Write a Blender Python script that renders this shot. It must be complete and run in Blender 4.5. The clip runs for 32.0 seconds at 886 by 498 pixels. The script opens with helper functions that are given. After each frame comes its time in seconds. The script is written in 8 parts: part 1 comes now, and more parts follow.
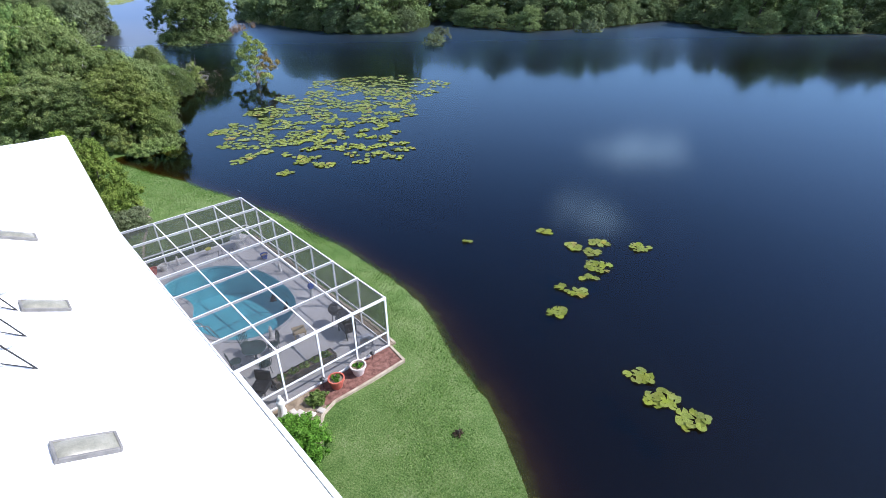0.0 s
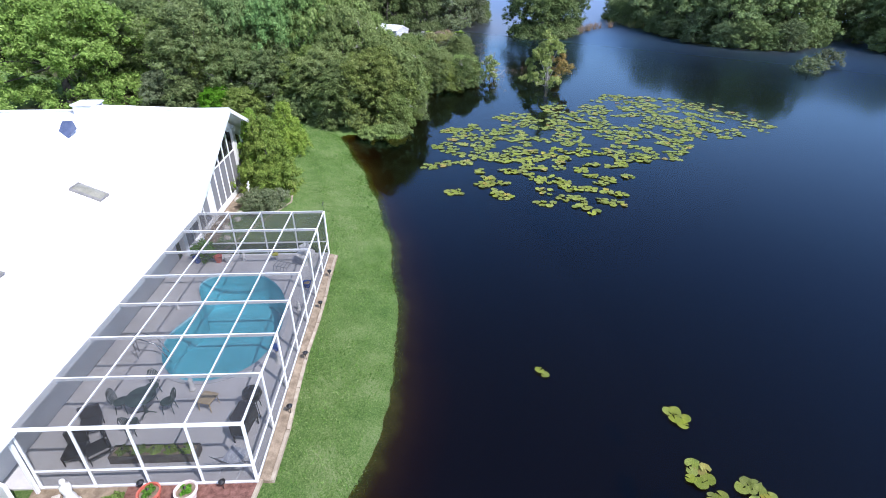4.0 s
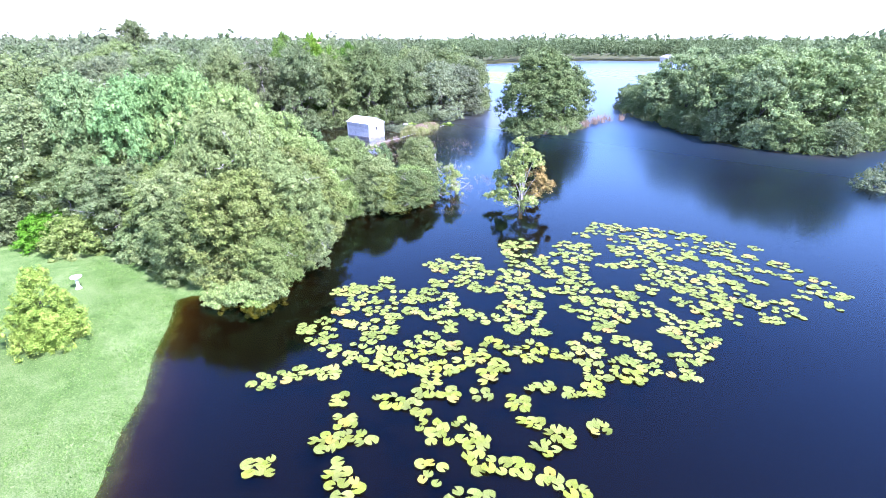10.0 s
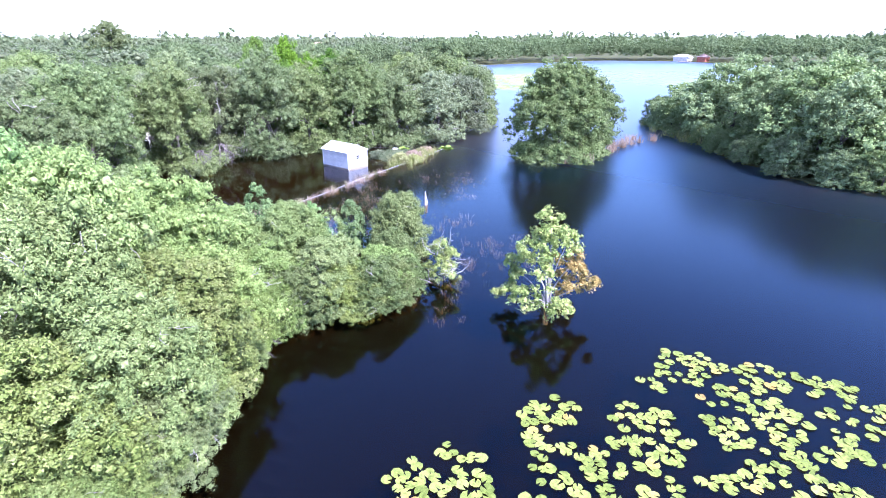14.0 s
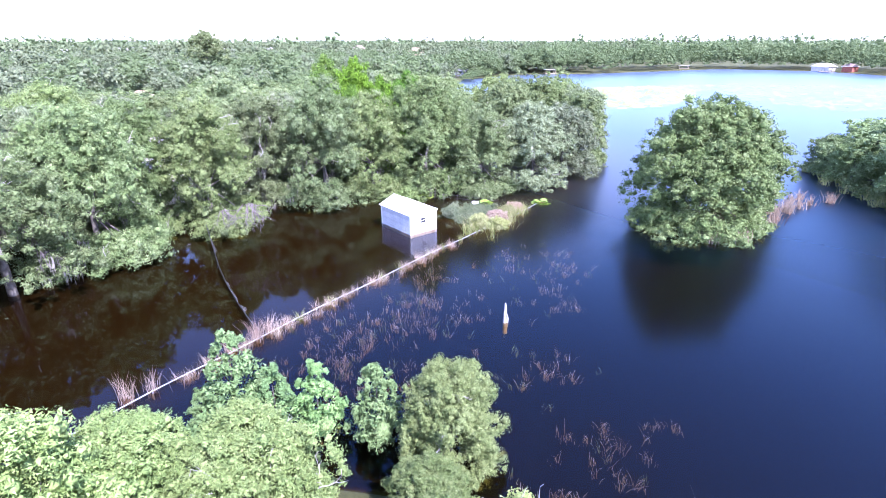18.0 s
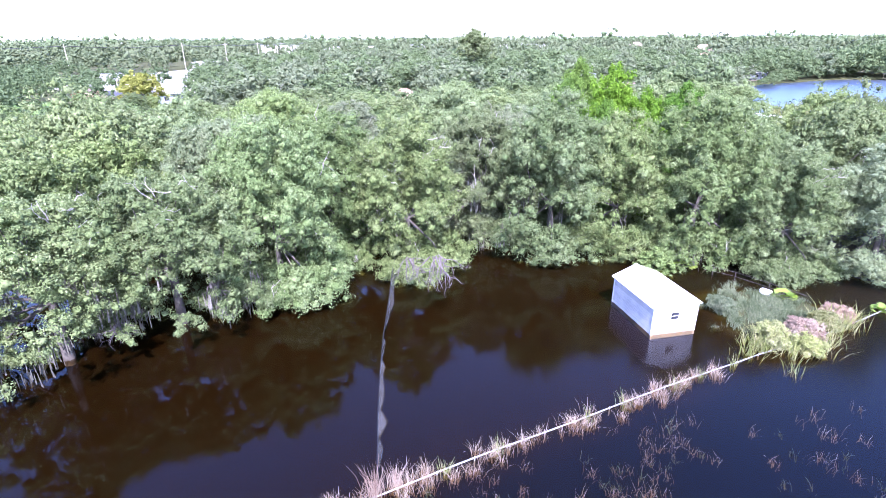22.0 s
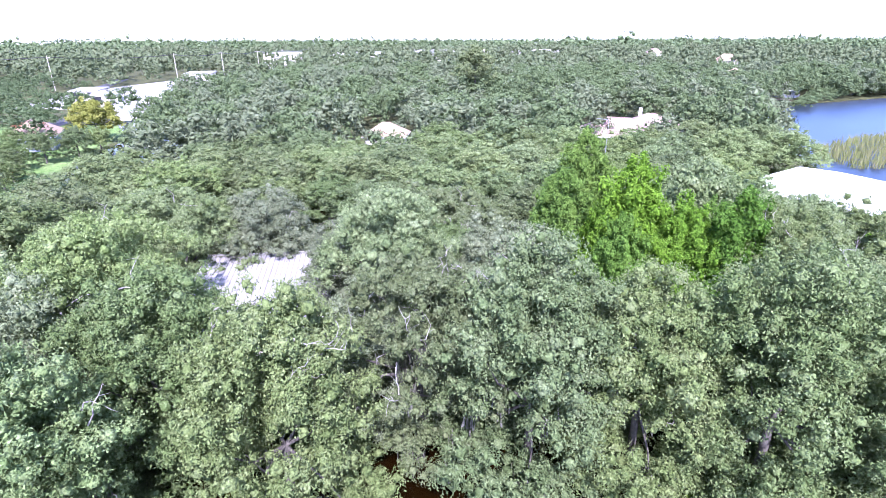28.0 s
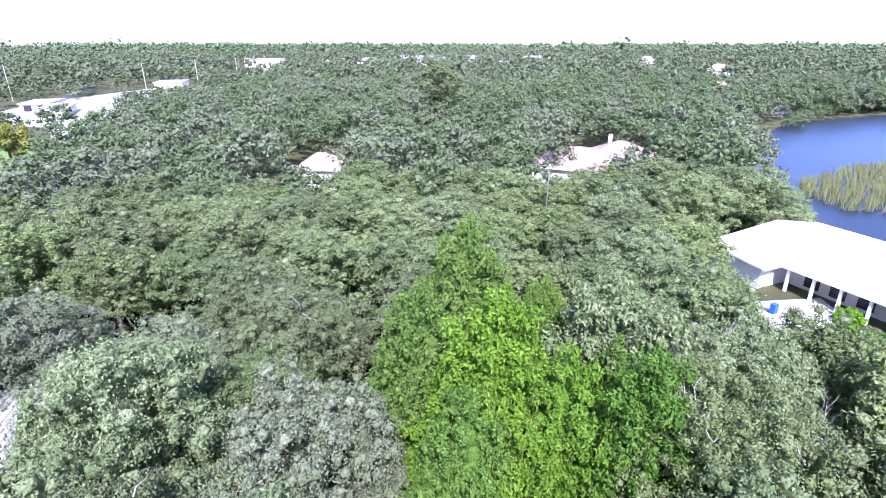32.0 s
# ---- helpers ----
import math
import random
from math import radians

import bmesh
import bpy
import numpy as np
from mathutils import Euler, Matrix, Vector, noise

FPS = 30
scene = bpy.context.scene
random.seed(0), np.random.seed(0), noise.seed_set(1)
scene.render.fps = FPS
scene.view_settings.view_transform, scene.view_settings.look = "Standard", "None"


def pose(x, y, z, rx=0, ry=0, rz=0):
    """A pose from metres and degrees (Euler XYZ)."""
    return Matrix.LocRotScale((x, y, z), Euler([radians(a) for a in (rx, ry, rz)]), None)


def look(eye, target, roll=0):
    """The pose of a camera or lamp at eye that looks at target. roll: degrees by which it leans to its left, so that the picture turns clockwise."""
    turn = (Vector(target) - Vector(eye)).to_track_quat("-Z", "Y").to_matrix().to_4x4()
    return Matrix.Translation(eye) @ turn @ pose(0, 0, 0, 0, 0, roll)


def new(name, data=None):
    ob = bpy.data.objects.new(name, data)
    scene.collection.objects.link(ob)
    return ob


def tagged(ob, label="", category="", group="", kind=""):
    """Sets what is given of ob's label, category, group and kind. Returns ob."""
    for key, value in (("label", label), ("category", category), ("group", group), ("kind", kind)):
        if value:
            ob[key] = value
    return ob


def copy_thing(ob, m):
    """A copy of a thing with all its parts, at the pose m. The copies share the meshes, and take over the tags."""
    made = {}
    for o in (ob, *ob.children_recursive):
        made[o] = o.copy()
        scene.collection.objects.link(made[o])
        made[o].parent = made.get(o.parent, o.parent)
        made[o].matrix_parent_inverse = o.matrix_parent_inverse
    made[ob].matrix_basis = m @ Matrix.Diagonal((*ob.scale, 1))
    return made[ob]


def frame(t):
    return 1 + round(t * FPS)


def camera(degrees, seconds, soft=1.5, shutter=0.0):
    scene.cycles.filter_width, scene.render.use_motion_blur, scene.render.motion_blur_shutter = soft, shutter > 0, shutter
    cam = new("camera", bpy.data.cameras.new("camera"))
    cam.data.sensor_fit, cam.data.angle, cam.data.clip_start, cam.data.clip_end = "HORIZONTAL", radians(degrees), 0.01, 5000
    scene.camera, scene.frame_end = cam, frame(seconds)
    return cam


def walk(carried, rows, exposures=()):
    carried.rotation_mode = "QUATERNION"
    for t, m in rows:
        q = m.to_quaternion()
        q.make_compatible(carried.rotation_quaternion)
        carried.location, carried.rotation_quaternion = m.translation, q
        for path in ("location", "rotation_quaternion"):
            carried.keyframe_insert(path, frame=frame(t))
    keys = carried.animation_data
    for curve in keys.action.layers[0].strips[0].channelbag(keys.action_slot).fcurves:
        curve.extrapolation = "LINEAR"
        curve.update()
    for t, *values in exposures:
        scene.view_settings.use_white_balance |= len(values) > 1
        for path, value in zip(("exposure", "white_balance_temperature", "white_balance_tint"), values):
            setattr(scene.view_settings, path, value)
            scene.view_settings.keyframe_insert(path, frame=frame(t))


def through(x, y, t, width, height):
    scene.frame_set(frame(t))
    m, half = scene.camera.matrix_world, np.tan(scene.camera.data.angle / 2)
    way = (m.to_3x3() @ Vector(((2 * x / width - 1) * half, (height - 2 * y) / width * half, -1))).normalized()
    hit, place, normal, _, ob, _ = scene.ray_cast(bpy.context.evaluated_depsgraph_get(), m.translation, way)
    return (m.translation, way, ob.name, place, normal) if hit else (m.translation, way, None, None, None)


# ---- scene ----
# ---------------------------------------------------------------- camera
LENS = 80.6
cam = camera(LENS, 32.0, soft=0.7)
# seconds, eye in metres, turns in degrees
PATH = [
    (0.0, 1.71, -0.59, 14.24, 60.36, 0.79, 0.16),
    (0.5, 2.34, 0.99, 14.12, 60.50, 0.56, 9.23),
    (1.0, 3.12, 2.40, 13.95, 60.55, 0.44, 16.71),
    (1.5, 3.92, 3.66, 13.78, 60.54, 0.30, 24.15),
    (2.0, 4.89, 4.98, 13.63, 60.55, 0.18, 30.43),
    (2.5, 6.05, 6.47, 13.54, 60.56, 0.13, 35.65),
    (3.0, 7.37, 8.14, 13.52, 60.54, 0.17, 38.53),
    (3.5, 8.63, 9.95, 13.49, 60.50, 0.17, 39.72),
    (5.5, 10.51, 17.06, 13.40, 62.09, 0.10, 42.46),
    (6.0, 10.32, 18.59, 13.37, 62.93, 0.07, 42.74),
    (6.5, 9.92, 20.11, 13.34, 63.85, 0.05, 43.03),
    (7.0, 9.37, 21.59, 13.34, 64.73, 0.02, 43.32),
    (7.5, 8.67, 23.08, 13.38, 65.55, 0.00, 43.56),
    (8.0, 7.83, 24.56, 13.42, 66.38, -0.03, 43.48),
    (8.5, 6.92, 26.03, 13.46, 67.08, -0.08, 43.50),
    (9.0, 5.98, 27.52, 13.52, 67.74, -0.11, 43.63),
    (9.5, 4.97, 28.97, 13.58, 68.46, -0.11, 43.77),
    (10.0, 3.85, 30.46, 13.63, 68.42, -0.08, 43.86),
    (10.5, 2.61, 32.01, 13.68, 68.38, -0.08, 43.90),
    (11.0, 1.32, 33.58, 13.72, 68.35, -0.04, 43.97),
    (11.5, -0.04, 35.16, 13.81, 68.30, -0.05, 44.04),
    (12.0, -1.37, 36.80, 14.00, 68.27, -0.03, 44.14),
    (12.5, -2.75, 38.40, 14.24, 68.26, 0.00, 44.19),
    (13.0, -4.20, 40.06, 14.46, 68.22, 0.03, 44.27),
    (13.5, -5.67, 41.75, 14.69, 68.20, 0.04, 44.34),
    (14.0, -7.17, 43.42, 14.93, 68.20, 0.05, 44.36),
    (14.5, -8.68, 45.08, 15.22, 68.17, 0.03, 44.39),
    (16.5, -15.13, 51.71, 16.52, 68.28, -0.02, 46.04),
    (17.0, -16.76, 53.28, 16.83, 68.31, -0.01, 47.49),
    (17.5, -18.44, 54.78, 17.14, 68.34, 0.01, 49.75),
    (18.0, -20.19, 56.23, 17.23, 68.45, 0.00, 54.57),
    (18.5, -21.82, 57.58, 17.31, 68.43, -0.06, 60.75),
    (19.0, -23.45, 58.80, 17.34, 68.42, -0.01, 66.68),
    (19.5, -24.92, 59.82, 17.38, 68.37, -0.00, 72.31),
    (20.0, -26.48, 60.85, 17.43, 68.32, 0.07, 78.12),
    (20.5, -28.10, 61.79, 17.47, 68.29, 0.19, 80.38),
    (21.0, -29.78, 62.59, 17.51, 68.23, 0.26, 81.32),
    (21.5, -31.48, 63.27, 17.57, 68.18, 0.30, 81.80),
    (22.0, -33.23, 63.84, 17.82, 68.14, 0.30, 82.16),
    (22.5, -35.02, 64.39, 18.19, 68.14, 0.27, 82.41),
    (23.0, -36.89, 64.96, 18.61, 68.19, 0.28, 82.69),
    (23.5, -38.77, 65.43, 19.06, 68.13, 0.26, 82.90),
    (24.0, -40.73, 65.88, 19.56, 68.12, 0.29, 83.00),
    (24.5, -42.70, 66.25, 20.10, 68.18, 0.30, 83.09),
    (25.0, -44.66, 66.59, 20.68, 68.24, 0.32, 83.19),
    (25.5, -46.47, 67.00, 21.15, 68.26, 0.30, 83.26),
    (27.5, -52.25, 70.64, 22.40, 68.15, 0.24, 83.62),
    (28.0, -53.55, 72.16, 22.75, 68.18, 0.19, 83.70),
    (28.5, -54.80, 73.83, 23.20, 68.18, 0.13, 83.74),
    (29.0, -56.05, 75.57, 23.70, 68.20, 0.09, 83.76),
    (29.5, -57.38, 77.28, 24.14, 68.19, 0.09, 83.80),
    (30.0, -58.81, 78.96, 24.60, 68.20, 0.03, 83.81),
    (30.5, -60.44, 80.57, 25.01, 68.25, 0.05, 83.79),
    (31.0, -62.25, 81.98, 25.35, 68.32, 0.02, 83.75),
    (31.5, -64.24, 83.29, 25.62, 68.40, -0.00, 83.70),
    (32.0, -66.25, 84.48, 25.88, 68.45, -0.05, 83.72),
]
EXPOSURES = [(t, e, 6050 if t < 4 else 5420 if t < 8 else 5400, 17 if t < 4 else 30 if t < 8 else 36 if t < 16 else 40) for t, e in ((0.0, 0.65), (3.5, 0.55), (5.5, 1.6), (9.0, 2.1), (14.0, 2.05), (17.0, 2.2), (25.0, 2.2), (28.0, 1.85), (32.0, 1.65))]
walk(cam, [(t, pose(x, y, z, rx, ry, rz)) for t, x, y, z, rx, ry, rz in PATH], EXPOSURES)

# ---------------------------------------------------------------- sky and sun
SUN_FROM = Vector((1.0, -0.02, 0.0)).normalized()      # where the sun stands, seen from the place
SUN_ELEV = radians(50)
world = bpy.data.worlds.new("sky")
scene.world = world
world.use_nodes = True
wn, wl = world.node_tree.nodes, world.node_tree.links
sky = wn.new("ShaderNodeTexSky")
sky.sky_type, sky.sun_disc = "NISHITA", False
sky.sun_elevation = SUN_ELEV
sky.sun_rotation = math.atan2(SUN_FROM.x, SUN_FROM.y)
sky.altitude, sky.air_density, sky.dust_density, sky.ozone_density = 10, 1.15, 1.0, 3.0
wn["Background"].inputs["Strength"].default_value = 0.14
# two small white clouds low in the north, which the lake mirrors
wco = wn.new("ShaderNodeTexCoord")
wnoise = wn.new("ShaderNodeTexNoise")
wnoise.inputs["Scale"].default_value, wnoise.inputs["Detail"].default_value = 9.0, 5.0
wl.new(wco.outputs["Generated"], wnoise.inputs["Vector"])
# a thin white veil all round that thickens towards the horizon
wsep = wn.new("ShaderNodeSeparateXYZ")
wl.new(wco.outputs["Generated"], wsep.inputs[0])
veil = wn.new("ShaderNodeMapRange")
veil.interpolation_type = "SMOOTHERSTEP"
for sock, val in (("From Min", 0.0), ("From Max", 0.55), ("To Min", 0.46), ("To Max", 0.0)):
    veil.inputs[sock].default_value = val
wl.new(wsep.outputs[2], veil.inputs[0])
vmix = wn.new("ShaderNodeMix")
vmix.data_type = "RGBA"
vmix.inputs[7].default_value = (7.6, 8.2, 9.0, 1)
wl.new(veil.outputs[0], vmix.inputs["Factor"])
wl.new(sky.outputs[0], vmix.inputs[6])
colour = vmix.outputs[2]
for centre, spread, weight in (((0.29, 0.855, 0.43), (6.5, 5.0, 19.0), 1.0), ((0.335, 0.888, 0.312), (8.5, 6.0, 25.0), 0.9)):
    off = wn.new("ShaderNodeVectorMath")
    off.operation = "SUBTRACT"
    off.inputs[1].default_value = centre
    wl.new(wco.outputs["Generated"], off.inputs[0])
    sc = wn.new("ShaderNodeVectorMath")
    sc.operation = "MULTIPLY"
    sc.inputs[1].default_value = spread
    wl.new(off.outputs[0], sc.inputs[0])
    ln = wn.new("ShaderNodeVectorMath")
    ln.operation = "LENGTH"
    wl.new(sc.outputs[0], ln.inputs[0])
    ad = wn.new("ShaderNodeMath")
    ad.operation = "MULTIPLY_ADD"
    ad.inputs[1].default_value = 2.6
    wl.new(wnoise.outputs[0], ad.inputs[0])
    wl.new(ln.outputs["Value"], ad.inputs[2])
    mr = wn.new("ShaderNodeMapRange")
    mr.interpolation_type = "SMOOTHSTEP"
    for sock, val in (("From Min", 1.2), ("From Max", 2.2), ("To Min", weight), ("To Max", 0.0)):
        mr.inputs[sock].default_value = val
    wl.new(ad.outputs[0], mr.inputs[0])
    cm = wn.new("ShaderNodeMix")
    cm.data_type = "RGBA"
    cm.inputs[7].default_value = (12.0, 12.2, 12.6, 1)
    wl.new(mr.outputs[0], cm.inputs["Factor"])
    wl.new(colour, cm.inputs[6])
    colour = cm.outputs[2]
wl.new(colour, wn["Background"].inputs["Color"])
sun_data = bpy.data.lights.new("sun", "SUN")
sun_data.energy, sun_data.angle, sun_data.color = 3.9, radians(0.6), (1.0, 0.97, 0.92)
sun = new("sun", sun_data)
sun.matrix_world = look(tuple(SUN_FROM * 60 * math.cos(SUN_ELEV) + Vector((0, 0, 60 * math.sin(SUN_ELEV)))), (0, 0, 0))


# ---------------------------------------------------------------- materials
def ramp(nodes, stops):
    r = nodes.new("ShaderNodeValToRGB")
    while len(r.color_ramp.elements) < len(stops):
        r.color_ramp.elements.new(0.5)
    for e, (p, c) in zip(r.color_ramp.elements, stops):
        e.position, e.color = p, (*c, 1)
    return r


def noise_tex(nt, scale, detail=4, rough=0.55, coord="Object", stretch=None):
    co = nt.nodes.new("ShaderNodeTexCoord")
    n = nt.nodes.new("ShaderNodeTexNoise")
    n.inputs["Scale"].default_value, n.inputs["Detail"].default_value, n.inputs["Roughness"].default_value = scale, detail, rough
    src = co.outputs[coord]
    if stretch:
        m = nt.nodes.new("ShaderNodeMapping")
        m.inputs["Scale"].default_value = stretch
        nt.links.new(src, m.inputs[0])
        src = m.outputs[0]
    nt.links.new(src, n.inputs["Vector"])
    return n


def mix_col(nt, a, b, fac, kind="MIX"):
    m = nt.nodes.new("ShaderNodeMix")
    m.data_type, m.blend_type = "RGBA", kind
    for sock, val in ((m.inputs["Factor"], fac), (m.inputs[6], a), (m.inputs[7], b)):
        if hasattr(val, "is_linked"):
            nt.links.new(val, sock)
        else:
            sock.default_value = val if isinstance(val, float) else (*val, 1)
    return m.outputs[2]


def surface(name, dark, light, scale=2.0, fine=25.0, rough=0.7, metal=0.0, bump=0.2, spec=0.4, spread=0.12, coord="Object", stretch=None):
    """A worn surface: two tones mottled at a large and a small scale, with fine relief."""
    m = bpy.data.materials.new(name)
    m.use_nodes = True
    nt = m.node_tree
    bs = nt.nodes["Principled BSDF"]
    big, small = noise_tex(nt, scale, 4, 0.55, coord, stretch), noise_tex(nt, fine, 3, 0.6, coord, stretch)
    r = ramp(nt.nodes, [(0.5 - spread * 1.6, dark), (0.5 + spread * 1.6, light)])
    add = nt.nodes.new("ShaderNodeMath")
    add.operation = "MULTIPLY_ADD"
    add.inputs[1].default_value, add.inputs[2].default_value = 0.45, -0.225
    nt.links.new(small.outputs[0], add.inputs[0])
    add2 = nt.nodes.new("ShaderNodeMath")
    nt.links.new(add.outputs[0], add2.inputs[0])
    nt.links.new(big.outputs[0], add2.inputs[1])
    nt.links.new(add2.outputs[0], r.inputs[0])
    info = nt.nodes.new("ShaderNodeObjectInfo")
    hsv = nt.nodes.new("ShaderNodeHueSaturation")
    mr = nt.nodes.new("ShaderNodeMapRange")
    mr.inputs["To Min"].default_value, mr.inputs["To Max"].default_value = 0.92, 1.08
    nt.links.new(info.outputs["Random"], mr.inputs[0])
    nt.links.new(mr.outputs[0], hsv.inputs["Value"])
    nt.links.new(r.outputs[0], hsv.inputs["Color"])
    nt.links.new(hsv.outputs[0], bs.inputs["Base Color"])
    bs.inputs["Roughness"].default_value, bs.inputs["Metallic"].default_value = rough, metal
    bs.inputs["Specular IOR Level"].default_value = spec
    if bump:
        b = nt.nodes.new("ShaderNodeBump")
        b.inputs["Strength"].default_value, b.inputs["Distance"].default_value = bump, 0.02
        nt.links.new(small.outputs[0], b.inputs["Height"])
        nt.links.new(b.outputs[0], bs.inputs["Normal"])
    return m


def leaf_mat(name, tones, rough=0.55, through=0.22, hue=0.009, spec=0.1):
    """Leaves: each leaf and each tree takes its own tone; thin, so some light comes through."""
    m = bpy.data.materials.new(name)
    m.use_nodes = True
    nt = m.node_tree
    bs = nt.nodes["Principled BSDF"]
    geo, info = nt.nodes.new("ShaderNodeNewGeometry"), nt.nodes.new("ShaderNodeObjectInfo")
    r = ramp(nt.nodes, [(i / (len(tones) - 1), c) for i, c in enumerate(tones)])
    big = noise_tex(nt, 0.55, 3)
    s = nt.nodes.new("ShaderNodeMath")
    s.operation = "MULTIPLY_ADD"
    s.inputs[1].default_value = 0.55
    nt.links.new(geo.outputs["Random Per Island"], s.inputs[0])
    off = nt.nodes.new("ShaderNodeMath")
    off.operation = "MULTIPLY_ADD"
    off.inputs[1].default_value, off.inputs[2].default_value = 1.1, -0.32
    nt.links.new(big.outputs[0], off.inputs[0])
    nt.links.new(off.outputs[0], s.inputs[2])
    nt.links.new(s.outputs[0], r.inputs[0])
    hsv = nt.nodes.new("ShaderNodeHueSaturation")
    for sock, lo, hi, seed in (("Hue", 0.5 - hue, 0.5 + hue, 1.0), ("Value", 0.8, 1.22, 7.31), ("Saturation", 0.94, 1.1, 3.77)):
        mu = nt.nodes.new("ShaderNodeMath")
        mu.operation = "MULTIPLY"
        mu.inputs[1].default_value = seed
        fr = nt.nodes.new("ShaderNodeMath")
        fr.operation = "FRACT"
        mr = nt.nodes.new("ShaderNodeMapRange")
        mr.inputs["To Min"].default_value, mr.inputs["To Max"].default_value = lo, hi
        nt.links.new(info.outputs["Random"], mu.inputs[0])
        nt.links.new(mu.outputs[0], fr.inputs[0])
        nt.links.new(fr.outputs[0], mr.inputs[0])
        nt.links.new(mr.outputs[0], hsv.inputs[sock])
    small = noise_tex(nt, 7.0, 3, 0.7)
    fine = ramp(nt.nodes, [(0.36, (0.68, 0.68, 0.68)), (0.62, (1.22, 1.22, 1.22))])
    nt.links.new(small.outputs[0], fine.inputs[0])
    tone = mix_col(nt, r.outputs[0], fine.outputs[0], 1.0, "MULTIPLY")
    nt.links.new(tone, hsv.inputs["Color"])
    nt.links.new(hsv.outputs[0], bs.inputs["Base Color"])
    bs.inputs["Roughness"].default_value = rough
    bs.inputs["Specular IOR Level"].default_value = spec
    bp = nt.nodes.new("ShaderNodeBump")
    bp.inputs["Strength"].default_value, bp.inputs["Distance"].default_value = 0.9, 0.12
    nt.links.new(small.outputs[0], bp.inputs["Height"])
    nt.links.new(bp.outputs[0], bs.inputs["Normal"])
    tr = nt.nodes.new("ShaderNodeBsdfTranslucent")
    nt.links.new(hsv.outputs[0], tr.inputs["Color"])
    mx = nt.nodes.new("ShaderNodeMixShader")
    mx.inputs[0].default_value = through
    nt.links.new(bs.outputs[0], mx.inputs[1])
    nt.links.new(tr.outputs[0], mx.inputs[2])
    nt.links.new(mx.outputs[0], nt.nodes["Material Output"].inputs["Surface"])
    return m


OAK = leaf_mat("oak leaves", [(0.088, 0.127, 0.041), (0.141, 0.192, 0.069), (0.198, 0.252, 0.101), (0.263, 0.311, 0.153)])
BANKLEAF = leaf_mat("bank tree leaves", [(0.111, 0.163, 0.058), (0.178, 0.246, 0.096), (0.252, 0.323, 0.141), (0.335, 0.398, 0.212)])
# Darkened copy of the oak leaves: shades far crowns that catch too much sun.
OAK_FAR_DIM = leaf_mat("far oak leaves, darkened", [(0.084, 0.12, 0.052), (0.12, 0.163, 0.072), (0.156, 0.204, 0.098), (0.198, 0.244, 0.127)], spec=0.03)
OAK_GREY = leaf_mat("grey oak leaves", [(0.112, 0.145, 0.066), (0.167, 0.209, 0.104), (0.229, 0.27, 0.147), (0.295, 0.334, 0.201)])
# Grey oak leaves copied darker the same way, tones flattened for haze.
OAK_HAZY = leaf_mat("far grey oak leaves, darkened", [(0.107, 0.134, 0.065), (0.147, 0.179, 0.091), (0.187, 0.218, 0.117), (0.23, 0.26, 0.153)], spec=0.03)
GRASS = leaf_mat("lawn grass", [(0.04, 0.095, 0.016), (0.104, 0.207, 0.04), (0.186, 0.29, 0.08), (0.325, 0.38, 0.18)], hue=0.004, through=0.35)
WILLOW = leaf_mat("thicket leaves", [(0.112, 0.171, 0.046), (0.189, 0.267, 0.076), (0.276, 0.363, 0.114), (0.381, 0.458, 0.177)])
VINE = leaf_mat("vine leaves", [(0.098, 0.144, 0.037), (0.167, 0.224, 0.063), (0.236, 0.293, 0.098), (0.322, 0.368, 0.149)], hue=0.015)
CYPRESS = leaf_mat("cypress needles", [(0.058, 0.113, 0.015), (0.095, 0.185, 0.027), (0.142, 0.248, 0.041), (0.195, 0.315, 0.066)], hue=0.01)
PALE = leaf_mat("pale blue-green leaves", [(0.092, 0.168, 0.055), (0.153, 0.262, 0.086), (0.221, 0.344, 0.121), (0.306, 0.431, 0.166)], hue=0.01)
ROUND = leaf_mat("glossy tree leaves", [(0.085, 0.15, 0.036), (0.155, 0.25, 0.066), (0.24, 0.35, 0.105), (0.34, 0.44, 0.16)], rough=0.4, hue=0.01)
OLIVE = leaf_mat("olive-yellow leaves", [(0.13, 0.145, 0.035), (0.2, 0.215, 0.052), (0.27, 0.28, 0.08), (0.34, 0.335, 0.12)], hue=0.006)
SHRUB = leaf_mat("hedge leaves", [(0.05, 0.13, 0.015), (0.09, 0.22, 0.02), (0.15, 0.32, 0.04), (0.3, 0.45, 0.1)], hue=0.01)
JUNIPER = leaf_mat("juniper needles", [(0.106, 0.18, 0.03), (0.175, 0.282, 0.045), (0.263, 0.372, 0.07), (0.375, 0.456, 0.11)], hue=0.01)
SAGE = leaf_mat("grey-green shrub leaves", [(0.07, 0.1, 0.05), (0.14, 0.18, 0.09), (0.24, 0.28, 0.16), (0.34, 0.36, 0.24)], hue=0.01)
RUSTY = leaf_mat("rusty leaves", [(0.2, 0.17, 0.05), (0.33, 0.25, 0.08), (0.45, 0.3, 0.1), (0.5, 0.27, 0.1)])
YELLOWING = leaf_mat("yellowing leaves", [(0.13, 0.18, 0.05), (0.22, 0.28, 0.08), (0.32, 0.36, 0.12), (0.4, 0.37, 0.14)])
RUSSET = leaf_mat("russet leaves", [(0.12, 0.05, 0.03), (0.22, 0.1, 0.05), (0.3, 0.15, 0.09), (0.32, 0.22, 0.14)])
REED = leaf_mat("reed blades", [(0.16, 0.2, 0.06), (0.28, 0.32, 0.1), (0.4, 0.4, 0.18), (0.5, 0.44, 0.27)], through=0.35)
DRY = leaf_mat("dry reed blades", [(0.2, 0.13, 0.09), (0.33, 0.24, 0.18), (0.45, 0.36, 0.27), (0.55, 0.48, 0.38)], through=0.3)
